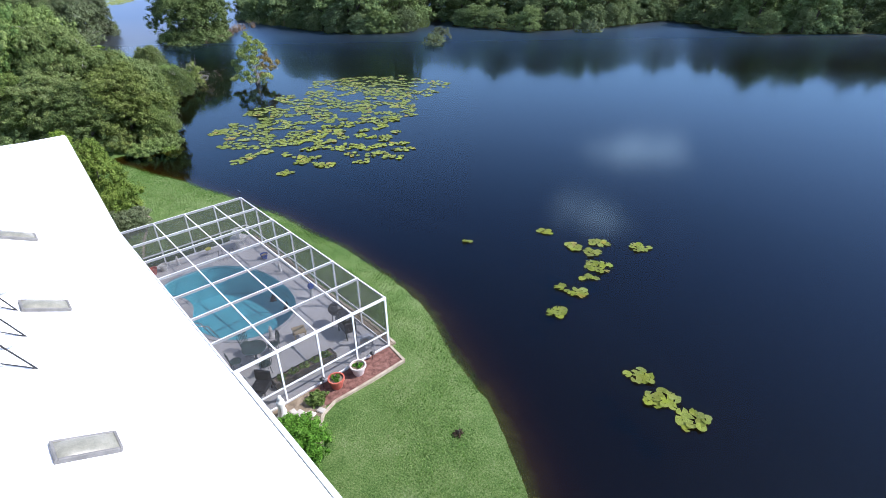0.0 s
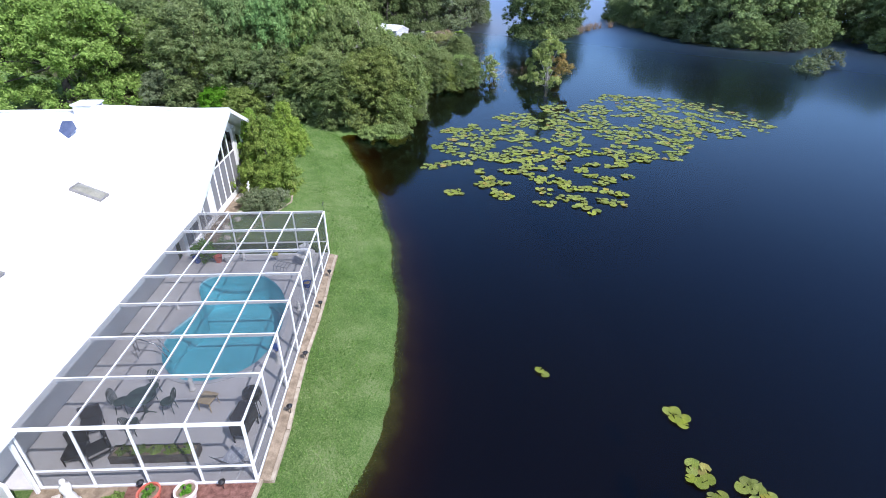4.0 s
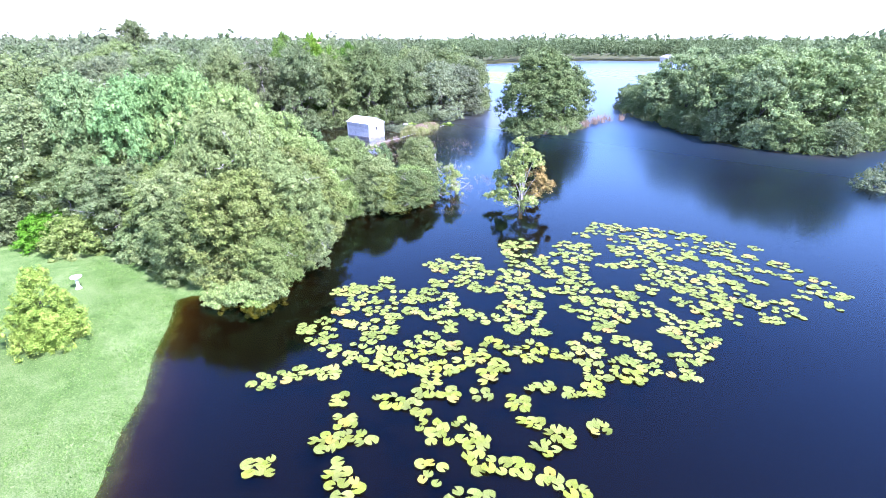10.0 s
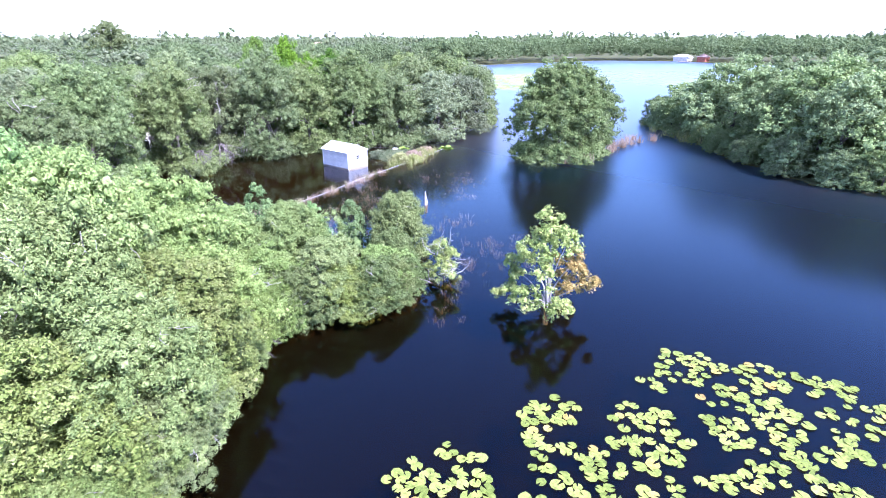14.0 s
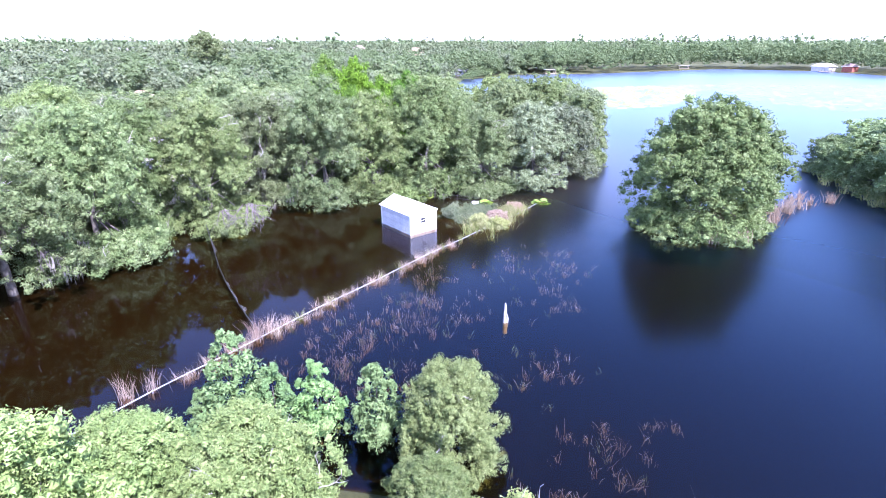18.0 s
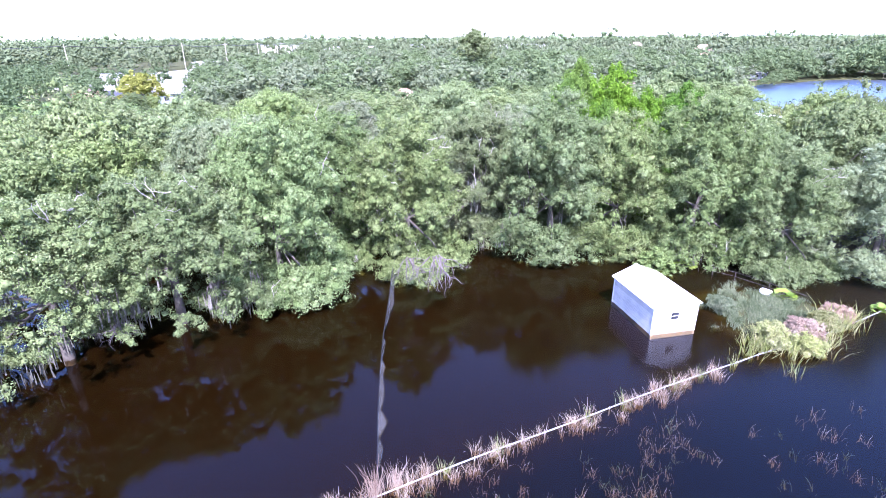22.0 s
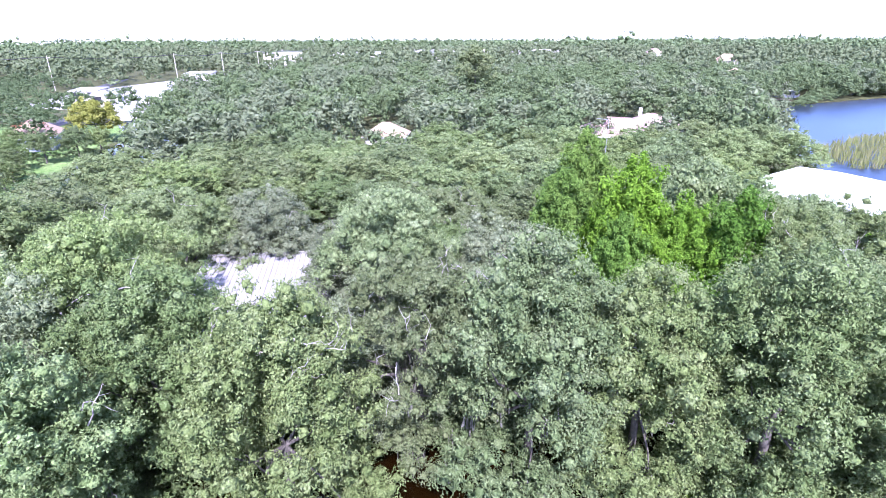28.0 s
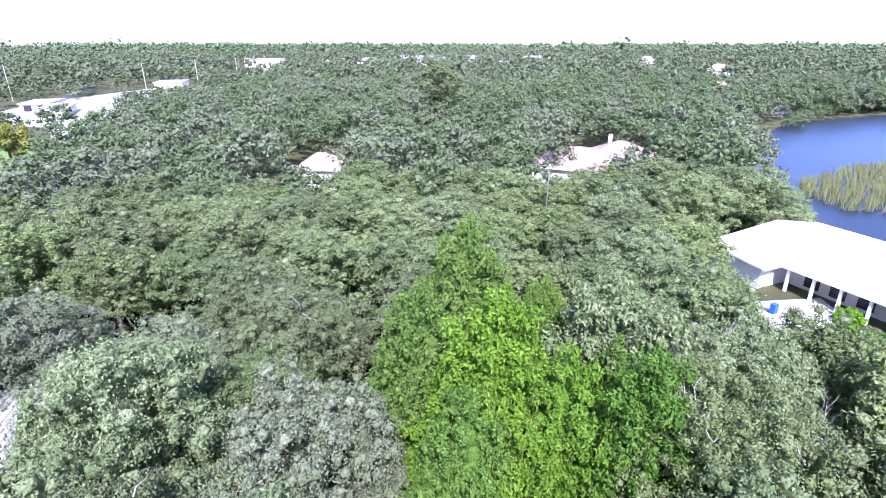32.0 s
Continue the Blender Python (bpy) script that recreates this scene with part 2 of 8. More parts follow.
LILY = leaf_mat("lily leaves", [(0.14, 0.188, 0.029), (0.21, 0.264, 0.045), (0.275, 0.325, 0.063), (0.345, 0.385, 0.098)], rough=0.5, through=0.1, hue=0.008, spec=0.1)
LILY_OLD = leaf_mat("fading lily leaves", [(0.28, 0.18, 0.05), (0.38, 0.27, 0.06), (0.42, 0.36, 0.08), (0.4, 0.4, 0.1)], rough=0.4, through=0.1, hue=0.01)
MOSS = leaf_mat("hanging moss", [(0.12, 0.116, 0.09), (0.18, 0.173, 0.139), (0.24, 0.229, 0.188), (0.3, 0.289, 0.24)], rough=0.9, through=0.3)
BARK = surface("oak bark", (0.055, 0.048, 0.04), (0.14, 0.125, 0.105), 3, 30, 0.9, bump=0.5)
DEADWOOD = surface("bleached dead wood", (0.24, 0.22, 0.2), (0.46, 0.43, 0.39), 3, 30, 0.85, bump=0.4)
WHITE = surface("white painted metal", (0.74, 0.75, 0.74), (0.84, 0.84, 0.83), 0.8, 12, 0.45, bump=0.05)
ROOFWHITE = surface("white roof coating", (0.76, 0.77, 0.77), (0.86, 0.86, 0.86), 0.35, 9, 0.6, bump=0.08)
WALLWHITE = surface("white painted wall", (0.7, 0.7, 0.69), (0.82, 0.82, 0.8), 0.7, 20, 0.7, bump=0.1)
CONCRETE = surface("pale pool deck", (0.4, 0.385, 0.375), (0.54, 0.525, 0.51), 0.6, 18, 0.8, bump=0.15)


# ---------------------------------------------------------------- helpers for meshes
def part(name, bm, material, parent=None, label=""):
    me = bpy.data.meshes.new(name)
    bm.to_mesh(me)
    bm.free()
    for m in (material if isinstance(material, (list, tuple)) else [material]):
        me.materials.append(m)
    ob = new(name, me)
    ob.parent = parent
    if label:
        ob["label"] = label
    return ob


def mesh_part(name, verts, faces, material, parent=None, label="", mats=None, smooth=False):
    """A mesh from arrays: verts (n, 3), faces (m, 3 or 4); mats: a material index for each face."""
    me = bpy.data.meshes.new(name)
    verts, faces = np.asarray(verts, dtype=np.float32), np.asarray(faces, dtype=np.int32)
    k = faces.shape[1]
    me.vertices.add(len(verts))
    me.vertices.foreach_set("co", verts.ravel())
    me.loops.add(faces.size)
    me.loops.foreach_set("vertex_index", faces.ravel())
    me.polygons.add(len(faces))
    me.polygons.foreach_set("loop_start", np.arange(0, faces.size, k, dtype=np.int32))
    me.polygons.foreach_set("loop_total", np.full(len(faces), k, dtype=np.int32))
    for m in (material if isinstance(material, (list, tuple)) else [material]):
        me.materials.append(m)
    if mats is not None:
        me.polygons.foreach_set("material_index", np.asarray(mats, dtype=np.int32))
    if smooth:
        me.polygons.foreach_set("use_smooth", np.ones(len(faces), dtype=bool))
    me.update(calc_edges=True)
    ob = new(name, me)
    ob.parent = parent
    if label:
        ob["label"] = label
    return ob


def thing(name, m, label, category, group="", parent=None):
    e = new(name)
    e.empty_display_size = 0.2
    e.matrix_basis = m
    e.parent = parent
    return tagged(e, label, category, group)


def again(ob, m):
    """A copy of a thing standing exactly at the pose m."""
    c = copy_thing(ob, m)
    c.matrix_basis = m
    return c


def box(bm, x0, x1, y0, y1, z0, z1, bevel=0.0):
    r = bmesh.ops.create_cube(bm, size=1)
    vs = r["verts"]
    bmesh.ops.scale(bm, verts=vs, vec=(x1 - x0, y1 - y0, z1 - z0))
    bmesh.ops.translate(bm, verts=vs, vec=((x0 + x1) / 2, (y0 + y1) / 2, (z0 + z1) / 2))
    if bevel:
        es = list({e for v in vs for e in v.link_edges})
        bmesh.ops.bevel(bm, geom=es, offset=bevel, segments=1, affect="EDGES")
    return bm


def beam(bm, a, b, w, h=None, sides=4):
    """A bar from a to b: square (w by h) or round (sides > 4)."""
    a, b = Vector(a), Vector(b)
    d = b - a
    q = d.to_track_quat("Z", "Y").to_matrix().to_4x4()
    if abs(d.normalized().z) < 0.999:
        side = d.cross(Vector((0, 0, 1))).normalized()
        up = side.cross(d).normalized()
        q = Matrix((side, up, d.normalized())).transposed().to_4x4()
    if sides == 4:
        r = bmesh.ops.create_cube(bm, size=1)
        s = Matrix.Diagonal((w, h or w, d.length, 1))
    else:
        r = bmesh.ops.create_cone(bm, cap_ends=True, segments=sides, radius1=w / 2, radius2=(h or w) / 2, depth=1)
        s = Matrix.Diagonal((1, 1, d.length, 1))
    bmesh.ops.transform(bm, matrix=Matrix.Translation((a + b) / 2) @ q @ s, verts=r["verts"])
    return bm


def tube(path, radii, sides=6):
    """Arrays of a tapered tube along a path."""
    path, vs, fs = [Vector(p) for p in path], [], []
    for i, p in enumerate(path):
        d = (path[min(i + 1, len(path) - 1)] - path[max(i - 1, 0)]).normalized()
        s = d.cross(Vector((0.31, 0.95, 0.05))).normalized()
        u = s.cross(d)
        for k in range(sides):
            a = 2 * math.pi * k / sides
            vs.append(p + (s * math.cos(a) + u * math.sin(a)) * radii[i])
        if i:
            o = (i - 1) * sides
            fs += [(o + k, o + (k + 1) % sides, o + sides + (k + 1) % sides, o + sides + k) for k in range(sides)]
    return np.array(vs), np.array(fs)


def join_arrays(pieces):
    vs, fs, n = [], [], 0
    for v, f in pieces:
        vs.append(v)
        fs.append(np.asarray(f) + n)
        n += len(v)
    return np.concatenate(vs), np.concatenate(fs)


def lathe(bm, profile, seg=16, centre=(0, 0, 0)):
    """A turned shape from (radius, height) pairs."""
    rings = []
    for r, z in profile:
        rings.append([bm.verts.new((centre[0] + r * math.cos(2 * math.pi * k / seg), centre[1] + r * math.sin(2 * math.pi * k / seg), centre[2] + z)) for k in range(seg)])
    for a, b in zip(rings, rings[1:]):
        for k in range(seg):
            bm.faces.new((a[k], a[(k + 1) % seg], b[(k + 1) % seg], b[k]))
    bm.faces.new(rings[0][::-1])
    bm.faces.new(rings[-1])
    return bm


def inside(poly, x, y):
    """Which of the points lie in the polygon (arrays)."""
    x, y = np.asarray(x, float), np.asarray(y, float)
    r = np.zeros(x.shape, bool)
    for (x0, y0), (x1, y1) in zip(poly, poly[1:] + poly[:1]):
        c = (y0 > y) != (y1 > y)
        with np.errstate(divide="ignore", invalid="ignore"):
            r ^= c & (x < (x1 - x0) * (y - y0) / (y1 - y0 + 1e-12) + x0)
    return r


def edge_distance(poly, x, y):
    """Signed distance to the polygon's edge, positive inside."""
    d = np.full(np.shape(x), 1e9)
    for (x0, y0), (x1, y1) in zip(poly, poly[1:] + poly[:1]):
        dx, dy = x1 - x0, y1 - y0
        t = np.clip(((x - x0) * dx + (y - y0) * dy) / (dx * dx + dy * dy), 0, 1)
        d = np.minimum(d, np.hypot(x - x0 - t * dx, y - y0 - t * dy))
    return np.where(inside(poly, x, y), d, -d)


# ---------------------------------------------------------------- the plan: land and water
LAWN = [(14, -60), (9.5, -20), (6.2, 0), (4.1, 9.4), (2.9, 13.6), (1.0, 18.2), (-1.2, 21.6), (-4.6, 25.2), (-9.4, 29.4), (-13.6, 32.3), (-17.5, 34.8),
        (-21.5, 37.0), (-25.8, 39.5), (-33, 40.5), (-47, 40), (-62, 38), (-105, 26), (-150, 13), (-250, 2), (-420, -10), (-420, -300), (30, -300)]
THICKET = [(-25, 39.6), (-22.6, 42.5), (-23.5, 45.5), (-27.5, 49.5), (-31, 54), (-30.6, 58), (-28.8, 62), (-31, 65.5), (-35, 64), (-40, 57), (-45, 48), (-52, 41)]
ISLE = [(-51, 146), (-38.5, 131), (-29, 120), (-18, 112), (-7, 112.5), (-3, 124), (-8, 142), (-22, 160), (-40, 168)]
NORTH_BANK = [(3, 124), (18, 112), (34, 116), (52, 128), (60, 104), (84, 102), (140, 96), (260, 80), (400, 200), (300, 400), (140, 330), (90, 190), (30, 160), (8, 145)]
WEST_LAND = [(-127, 148), (-160, 160), (-201, 183), (-236, 223), (-254, 276), (-236, 322), (-222, 440), (-172, 462), (-126, 436), (-60, 452), (60, 460), (200, 440),
             (600, 900), (-3200, 3200), (-3200, -400), (-420, -10), (-250, 2), (-160, 40), (-136, 80), (-126, 120)]
SHED_BANK = [(-64.6, 87.4), (-66.4, 90.8), (-63.6, 93.2), (-61.4, 96), (-58.2, 92), (-57.4, 87.2), (-60.5, 86.6)]
DRIVE_PAD = [(-125, 116), (-108, 117.5), (-99.5, 124), (-97, 133), (-112, 152), (-128, 146)]
OAK_HOUSE_PAD = [(-104, 55), (-84, 55), (-84, 75), (-103, 76)]


def ground_height(x, y):
    x, y = np.asarray(x, float), np.asarray(y, float)
    h = np.full(x.shape, -2.6)
    wob = 0.35 * np.sin(x * 0.9 + y * 0.37) * np.sin(y * 0.71 - x * 0.2)

    def land(poly, top, run, below):
        d = edge_distance(poly, x, y) + wob * 0.5
        return np.where(d > 0, top * (1 - np.exp(-d / run)), np.maximum(d * below, -2.6))
    # the flooded wood: a shallow brown floor west of the fence
    flood = [(-44, 40), (-47, 56), (-51, 68), (-57.5, 88), (-61.5, 99), (-66, 112), (-76, 134), (-126, 146), (-140, 60), (-90, 30), (-60, 36)]
    d = edge_distance(flood, x, y)
    h = np.maximum(h, np.where(d > -8, -0.35 + 0.22 * np.minimum(d, 0) + 0.06 * wob, -2.6))
    for poly, top, run, below in ((LAWN, 0.5, 2.2, 0.26), (THICKET, 0.2, 1.5, 0.9), (ISLE, 0.12, 2, 0.3), (NORTH_BANK, 0.2, 3, 0.3),
                                  (WEST_LAND, 0.5, 3, 0.2), (SHED_BANK, 0.22, 0.8, 0.35), (DRIVE_PAD, 0.5, 1.5, 0.3), (OAK_HOUSE_PAD, 0.35, 1.5, 0.3)):
        h = np.maximum(h, land(poly, top, run, below))
    # room under the pool deck
    pu, pv = (x + 0.7) * -0.676 + (y - 15.7) * 0.737, (x + 0.7) * 0.737 + (y - 15.7) * 0.676
    h = np.where((pu > 0.9) & (pu < 12.0) & (pv > -6.3) & (pv < -0.9), -1.7, h)
    h = np.where((x < -420) | (y > 475) | (x > 420) | (y < -300), 0.5, h)
    return h


def lines(*spans):
    out = []
    for a, b, n in spans:
        out += list(np.linspace(a, b, n, endpoint=False))
    return np.array(out + [spans[-1][1]])


gx = lines((-4000, -900, 6), (-900, -300, 12), (-300, -140, 32), (-140, -45, 48), (-45, 12, 64), (12, 90, 26), (90, 400, 16), (400, 4000, 6))
gy = lines((-4000, -300, 6), (-300, -20, 16), (-20, 8, 14), (8, 72, 72), (72, 140, 34), (140, 300, 40), (300, 520, 30), (520, 4000, 8))
GX, GY = np.meshgrid(gx, gy, indexing="ij")
GZ = ground_height(GX, GY)
# the pool's hole is closed by the deck, which stands above the lawn
idx = np.arange(GX.size).reshape(GX.shape)
quads = np.stack([idx[:-1, :-1], idx[1:, :-1], idx[1:, 1:], idx[:-1, 1:]], -1).reshape(-1, 4)


def ground_material():
    m = bpy.data.materials.new("ground")
    m.use_nodes = True
    nt = m.node_tree
    bs = nt.nodes["Principled BSDF"]
    geo = nt.nodes.new("ShaderNodeNewGeometry")
    sep = nt.nodes.new("ShaderNodeSeparateXYZ")
    nt.links.new(geo.outputs["Position"], sep.inputs[0])
    big, mid, fine = noise_tex(nt, 0.09, 4), noise_tex(nt, 0.9, 5, 0.65), noise_tex(nt, 17, 6, 0.85)
    # lawn: mottled by mowing and by thin patches
    lawn = ramp(nt.nodes, [(0.4, (0.036, 0.078, 0.015)), (0.48, (0.096, 0.19, 0.038)), (0.55, (0.174, 0.264, 0.074)), (0.66, (0.32, 0.37, 0.175))])
    mixn = nt.nodes.new("ShaderNodeMath")
    mixn.operation = "MULTIPLY_ADD"
    mixn.inputs[1].default_value = 0.6
    half = nt.nodes.new("ShaderNodeMath")
    half.operation = "MULTIPLY_ADD"
    third = nt.nodes.new("ShaderNodeMath")
    third.operation = "MULTIPLY"
    third.inputs[1].default_value = 0.2
    half.inputs[1].default_value = 0.24
    nt.links.new(big.outputs[0], third.inputs[0])
    nt.links.new(mid.outputs[0], half.inputs[0])
    nt.links.new(third.outputs[0], half.inputs[2])
    nt.links.new(fine.outputs[0], mixn.inputs[0])
    nt.links.new(half.outputs[0], mixn.inputs[2])
    nt.links.new(mixn.outputs[0], lawn.inputs[0])
    # lake bed: drowned grass to brown, darkened with depth for light lost in water
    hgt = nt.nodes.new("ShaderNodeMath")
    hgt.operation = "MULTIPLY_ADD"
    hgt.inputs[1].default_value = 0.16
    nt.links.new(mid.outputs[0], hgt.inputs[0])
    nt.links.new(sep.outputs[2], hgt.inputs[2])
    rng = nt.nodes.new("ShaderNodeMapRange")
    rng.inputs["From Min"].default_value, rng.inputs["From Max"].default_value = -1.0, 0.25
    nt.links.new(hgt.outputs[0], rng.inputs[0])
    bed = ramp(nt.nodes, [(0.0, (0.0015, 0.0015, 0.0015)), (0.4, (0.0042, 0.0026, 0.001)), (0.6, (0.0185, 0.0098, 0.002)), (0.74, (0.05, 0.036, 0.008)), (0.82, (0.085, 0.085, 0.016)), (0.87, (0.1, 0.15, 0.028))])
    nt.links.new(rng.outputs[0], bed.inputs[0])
    up = nt.nodes.new("ShaderNodeMapRange")
    up.inputs["From Min"].default_value, up.inputs["From Max"].default_value = -0.06, 0.12
    nt.links.new(hgt.outputs[0], up.inputs[0])
    wild = ramp(nt.nodes, [(0.35, (0.035, 0.04, 0.016)), (0.5, (0.07, 0.075, 0.028)), (0.65, (0.11, 0.115, 0.045))])
    nt.links.new(mixn.outputs[0], wild.inputs[0])
    att = nt.nodes.new("ShaderNodeAttribute")
    att.attribute_name = "mown"
    grass = mix_col(nt, wild.outputs[0], lawn.outputs[0], att.outputs["Fac"])
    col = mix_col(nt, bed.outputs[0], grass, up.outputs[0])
    nt.links.new(col, bs.inputs["Base Color"])
    bs.inputs["Roughness"].default_value = 0.85
    bs.inputs["Specular IOR Level"].default_value = 0.2
    bp = nt.nodes.new("ShaderNodeBump")
    bp.inputs["Strength"].default_value, bp.inputs["Distance"].default_value = 1.0, 0.12
    nt.links.new(fine.outputs[0], bp.inputs["Height"])
    nt.links.new(bp.outputs[0], bs.inputs["Normal"])
    return m


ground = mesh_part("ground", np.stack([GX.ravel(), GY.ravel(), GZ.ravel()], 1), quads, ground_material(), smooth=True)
mown = edge_distance([(20, -80), (20, 60), (-27, 41.5), (-36, 39), (-46, 33), (-52, 16), (-60, 33), (-100, 25), (-150, 13), (-215, 2), (-215, -40), (-60, -80)], GX, GY)
mown = np.clip(mown / 2.0 + 0.5, 0, 1).ravel()
ground.data.attributes.new("mown", "FLOAT", "POINT").data.foreach_set("value", mown.astype(np.float32))
tagged(ground, "mown green lawn sloping into a flooded brown lake bed", "ground", kind="structure")


def water_material():
    m = bpy.data.materials.new("tannin water")
    m.use_nodes = True
    nt = m.node_tree
    nt.nodes.remove(nt.nodes["Principled BSDF"])
    gl = nt.nodes.new("ShaderNodeBsdfGlossy")
    tr = nt.nodes.new("ShaderNodeBsdfTransparent")
    tr.inputs["Color"].default_value = (0.585, 0.475, 0.27, 1)
    fr = nt.nodes.new("ShaderNodeFresnel")
    fr.inputs["IOR"].default_value = 1.35
    co = nt.nodes.new("ShaderNodeTexCoord")
    mp = nt.nodes.new("ShaderNodeMapping")
    mp.inputs["Rotation"].default_value = (0, 0, 0.6)
    mp.inputs["Scale"].default_value = (1.0, 0.4, 1)
    nt.links.new(co.outputs["Object"], mp.inputs[0])
    w = nt.nodes.new("ShaderNodeTexNoise")
    w.inputs["Scale"].default_value, w.inputs["Detail"].default_value = 1.6, 3
    nt.links.new(mp.outputs[0], w.inputs["Vector"])
    # breeze: ripples in some stretches, glassy in others
    where = noise_tex(nt, 0.018, 2)
    rg = nt.nodes.new("ShaderNodeMapRange")
    rg.inputs["From Min"].default_value, rg.inputs["From Max"].default_value = 0.42, 0.62
    rg.inputs["To Min"].default_value, rg.inputs["To Max"].default_value = 0.01, 0.042
    nt.links.new(where.outputs[0], rg.inputs[0])
    # the open lake is ruffled, the flood in the wood's lee is still
    ps = nt.nodes.new("ShaderNodeNewGeometry")
    sp = nt.nodes.new("ShaderNodeSeparateXYZ")
    nt.links.new(ps.outputs["Position"], sp.inputs[0])
    ro = nt.nodes.new("ShaderNodeMapRange")
    for sock, val in (("From Min", -52.0), ("From Max", -10.0), ("To Min", 0.012), ("To Max", 0.085)):
        ro.inputs[sock].default_value = val
    nt.links.new(sp.outputs[0], ro.inputs[0])
    rn = nt.nodes.new("ShaderNodeMapRange")
    for sock, val in (("From Min", 60.0), ("From Max", 110.0), ("To Min", 0.0), ("To Max", 0.33)):
        rn.inputs[sock].default_value = val
    nt.links.new(sp.outputs[1], rn.inputs[0])
    rm = nt.nodes.new("ShaderNodeMath")
    rm.operation = "MAXIMUM"
    nt.links.new(ro.outputs[0], rm.inputs[0])
    nt.links.new(rn.outputs[0], rm.inputs[1])
    nt.links.new(rm.outputs[0], gl.inputs["Roughness"])
    # Glossy colour set by place: dims and blues the sky's reflection, most on open lake.
    open_lake = nt.nodes.new("ShaderNodeMapRange")
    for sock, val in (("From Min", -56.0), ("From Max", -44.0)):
        open_lake.inputs[sock].default_value = val
    nt.links.new(sp.outputs[0], open_lake.inputs[0])
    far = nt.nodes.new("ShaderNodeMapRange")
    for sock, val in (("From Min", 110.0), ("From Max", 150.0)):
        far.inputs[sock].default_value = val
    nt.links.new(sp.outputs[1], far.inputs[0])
    tone = mix_col(nt, (0.8, 0.87, 1.0), (0.43, 0.67, 0.94), open_lake.outputs[0])
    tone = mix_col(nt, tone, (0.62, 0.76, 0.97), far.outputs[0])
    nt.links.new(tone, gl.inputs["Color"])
    bp = nt.nodes.new("ShaderNodeBump")
    bp.inputs["Distance"].default_value = 0.3
    calm = nt.nodes.new("ShaderNodeMath")
    calm.operation = "MULTIPLY"
    nt.links.new(rg.outputs[0], calm.inputs[0])
    nt.links.new(open_lake.outputs[0], calm.inputs[1])
    nt.links.new(calm.outputs[0], bp.inputs["Strength"])
    nt.links.new(w.outputs[0], bp.inputs["Height"])
    nt.links.new(bp.outputs[0], gl.inputs["Normal"])
    nt.links.new(bp.outputs[0], fr.inputs["Normal"])
    mx = nt.nodes.new("ShaderNodeMixShader")
    nt.links.new(fr.outputs[0], mx.inputs[0])
    nt.links.new(tr.outputs[0], mx.inputs[1])
    nt.links.new(gl.outputs[0], mx.inputs[2])
    nt.links.new(mx.outputs[0], nt.nodes["Material Output"].inputs["Surface"])
    return m


bm = bmesh.new()
# one sheet, open only where the pool stands in the land
rim = [bm.verts.new((x, y, 0)) for x, y in ((-480, -90), (360, -90), (360, 570), (-480, 570))]
gap = [bm.verts.new((-0.7 - 0.676 * u + 0.737 * v, 15.7 + 0.737 * u + 0.676 * v, 0)) for u, v in ((1.0, -6.2), (11.9, -6.2), (11.9, -1.0), (1.0, -1.0))]
bmesh.ops.triangle_fill(bm, use_beauty=True, use_dissolve=False, edges=[bm.edges.new((a, b)) for ring in (rim, gap) for a, b in zip(ring, ring[1:] + ring[:1])])
for f in bm.faces:
    if f.normal.z < 0:
        f.normal_flip()
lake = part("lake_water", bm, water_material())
tagged(lake, "dark still tannin-brown lake reflecting the blue sky", "lake", kind="structure")


# ---------------------------------------------------------------- trees
BALL = []


def ball_arrays():
    """A rough ball of 20 triangles, the dense heart of a clump of leaves."""
    if not BALL:
        bm = bmesh.new()
        bmesh.ops.create_icosphere(bm, subdivisions=1, radius=1)
        bm.verts.ensure_lookup_table()
        BALL.append(np.array([v.co[:] for v in bm.verts]))
        BALL.append(np.array([[v.index for v in f.verts] for f in bm.faces]))
        bm.free()
    return BALL


def leaf_blades(rng, centres, normals, length, width, lift=0.55):
    """Small pointed leaves at the centres, facing the normals with much disorder."""
    n = len(centres)
    nrm = normals + rng.normal(0, lift, (n, 3))
    nrm /= np.linalg.norm(nrm, axis=1, keepdims=True) + 1e-9
    t = np.cross(nrm, rng.normal(0, 1, (n, 3)))
    t /= np.linalg.norm(t, axis=1, keepdims=True) + 1e-9
    b = np.cross(nrm, t)
    ln = length * rng.uniform(0.6, 1.4, (n, 1))
    wd = width * rng.uniform(0.65, 1.35, (n, 1))
    v = np.stack([centres - t * ln * 0.4 - b * wd * 0.5, centres - t * ln * 0.4 + b * wd * 0.5, centres + t * ln * 0.6 - nrm * ln * 0.15], 1).reshape(-1, 3)
    return v, np.arange(3 * n).reshape(n, 3)


OCTA_V = np.array([(1, 0, 0), (-1, 0, 0), (0, 1, 0), (0, -1, 0), (0, 0, 1), (0, 0, -1)], float)
OCTA_F = np.array([(4, 0, 2), (4, 2, 1), (4, 1, 3), (4, 3, 0), (5, 2, 0), (5, 1, 2), (5, 3, 1), (5, 0, 3)])


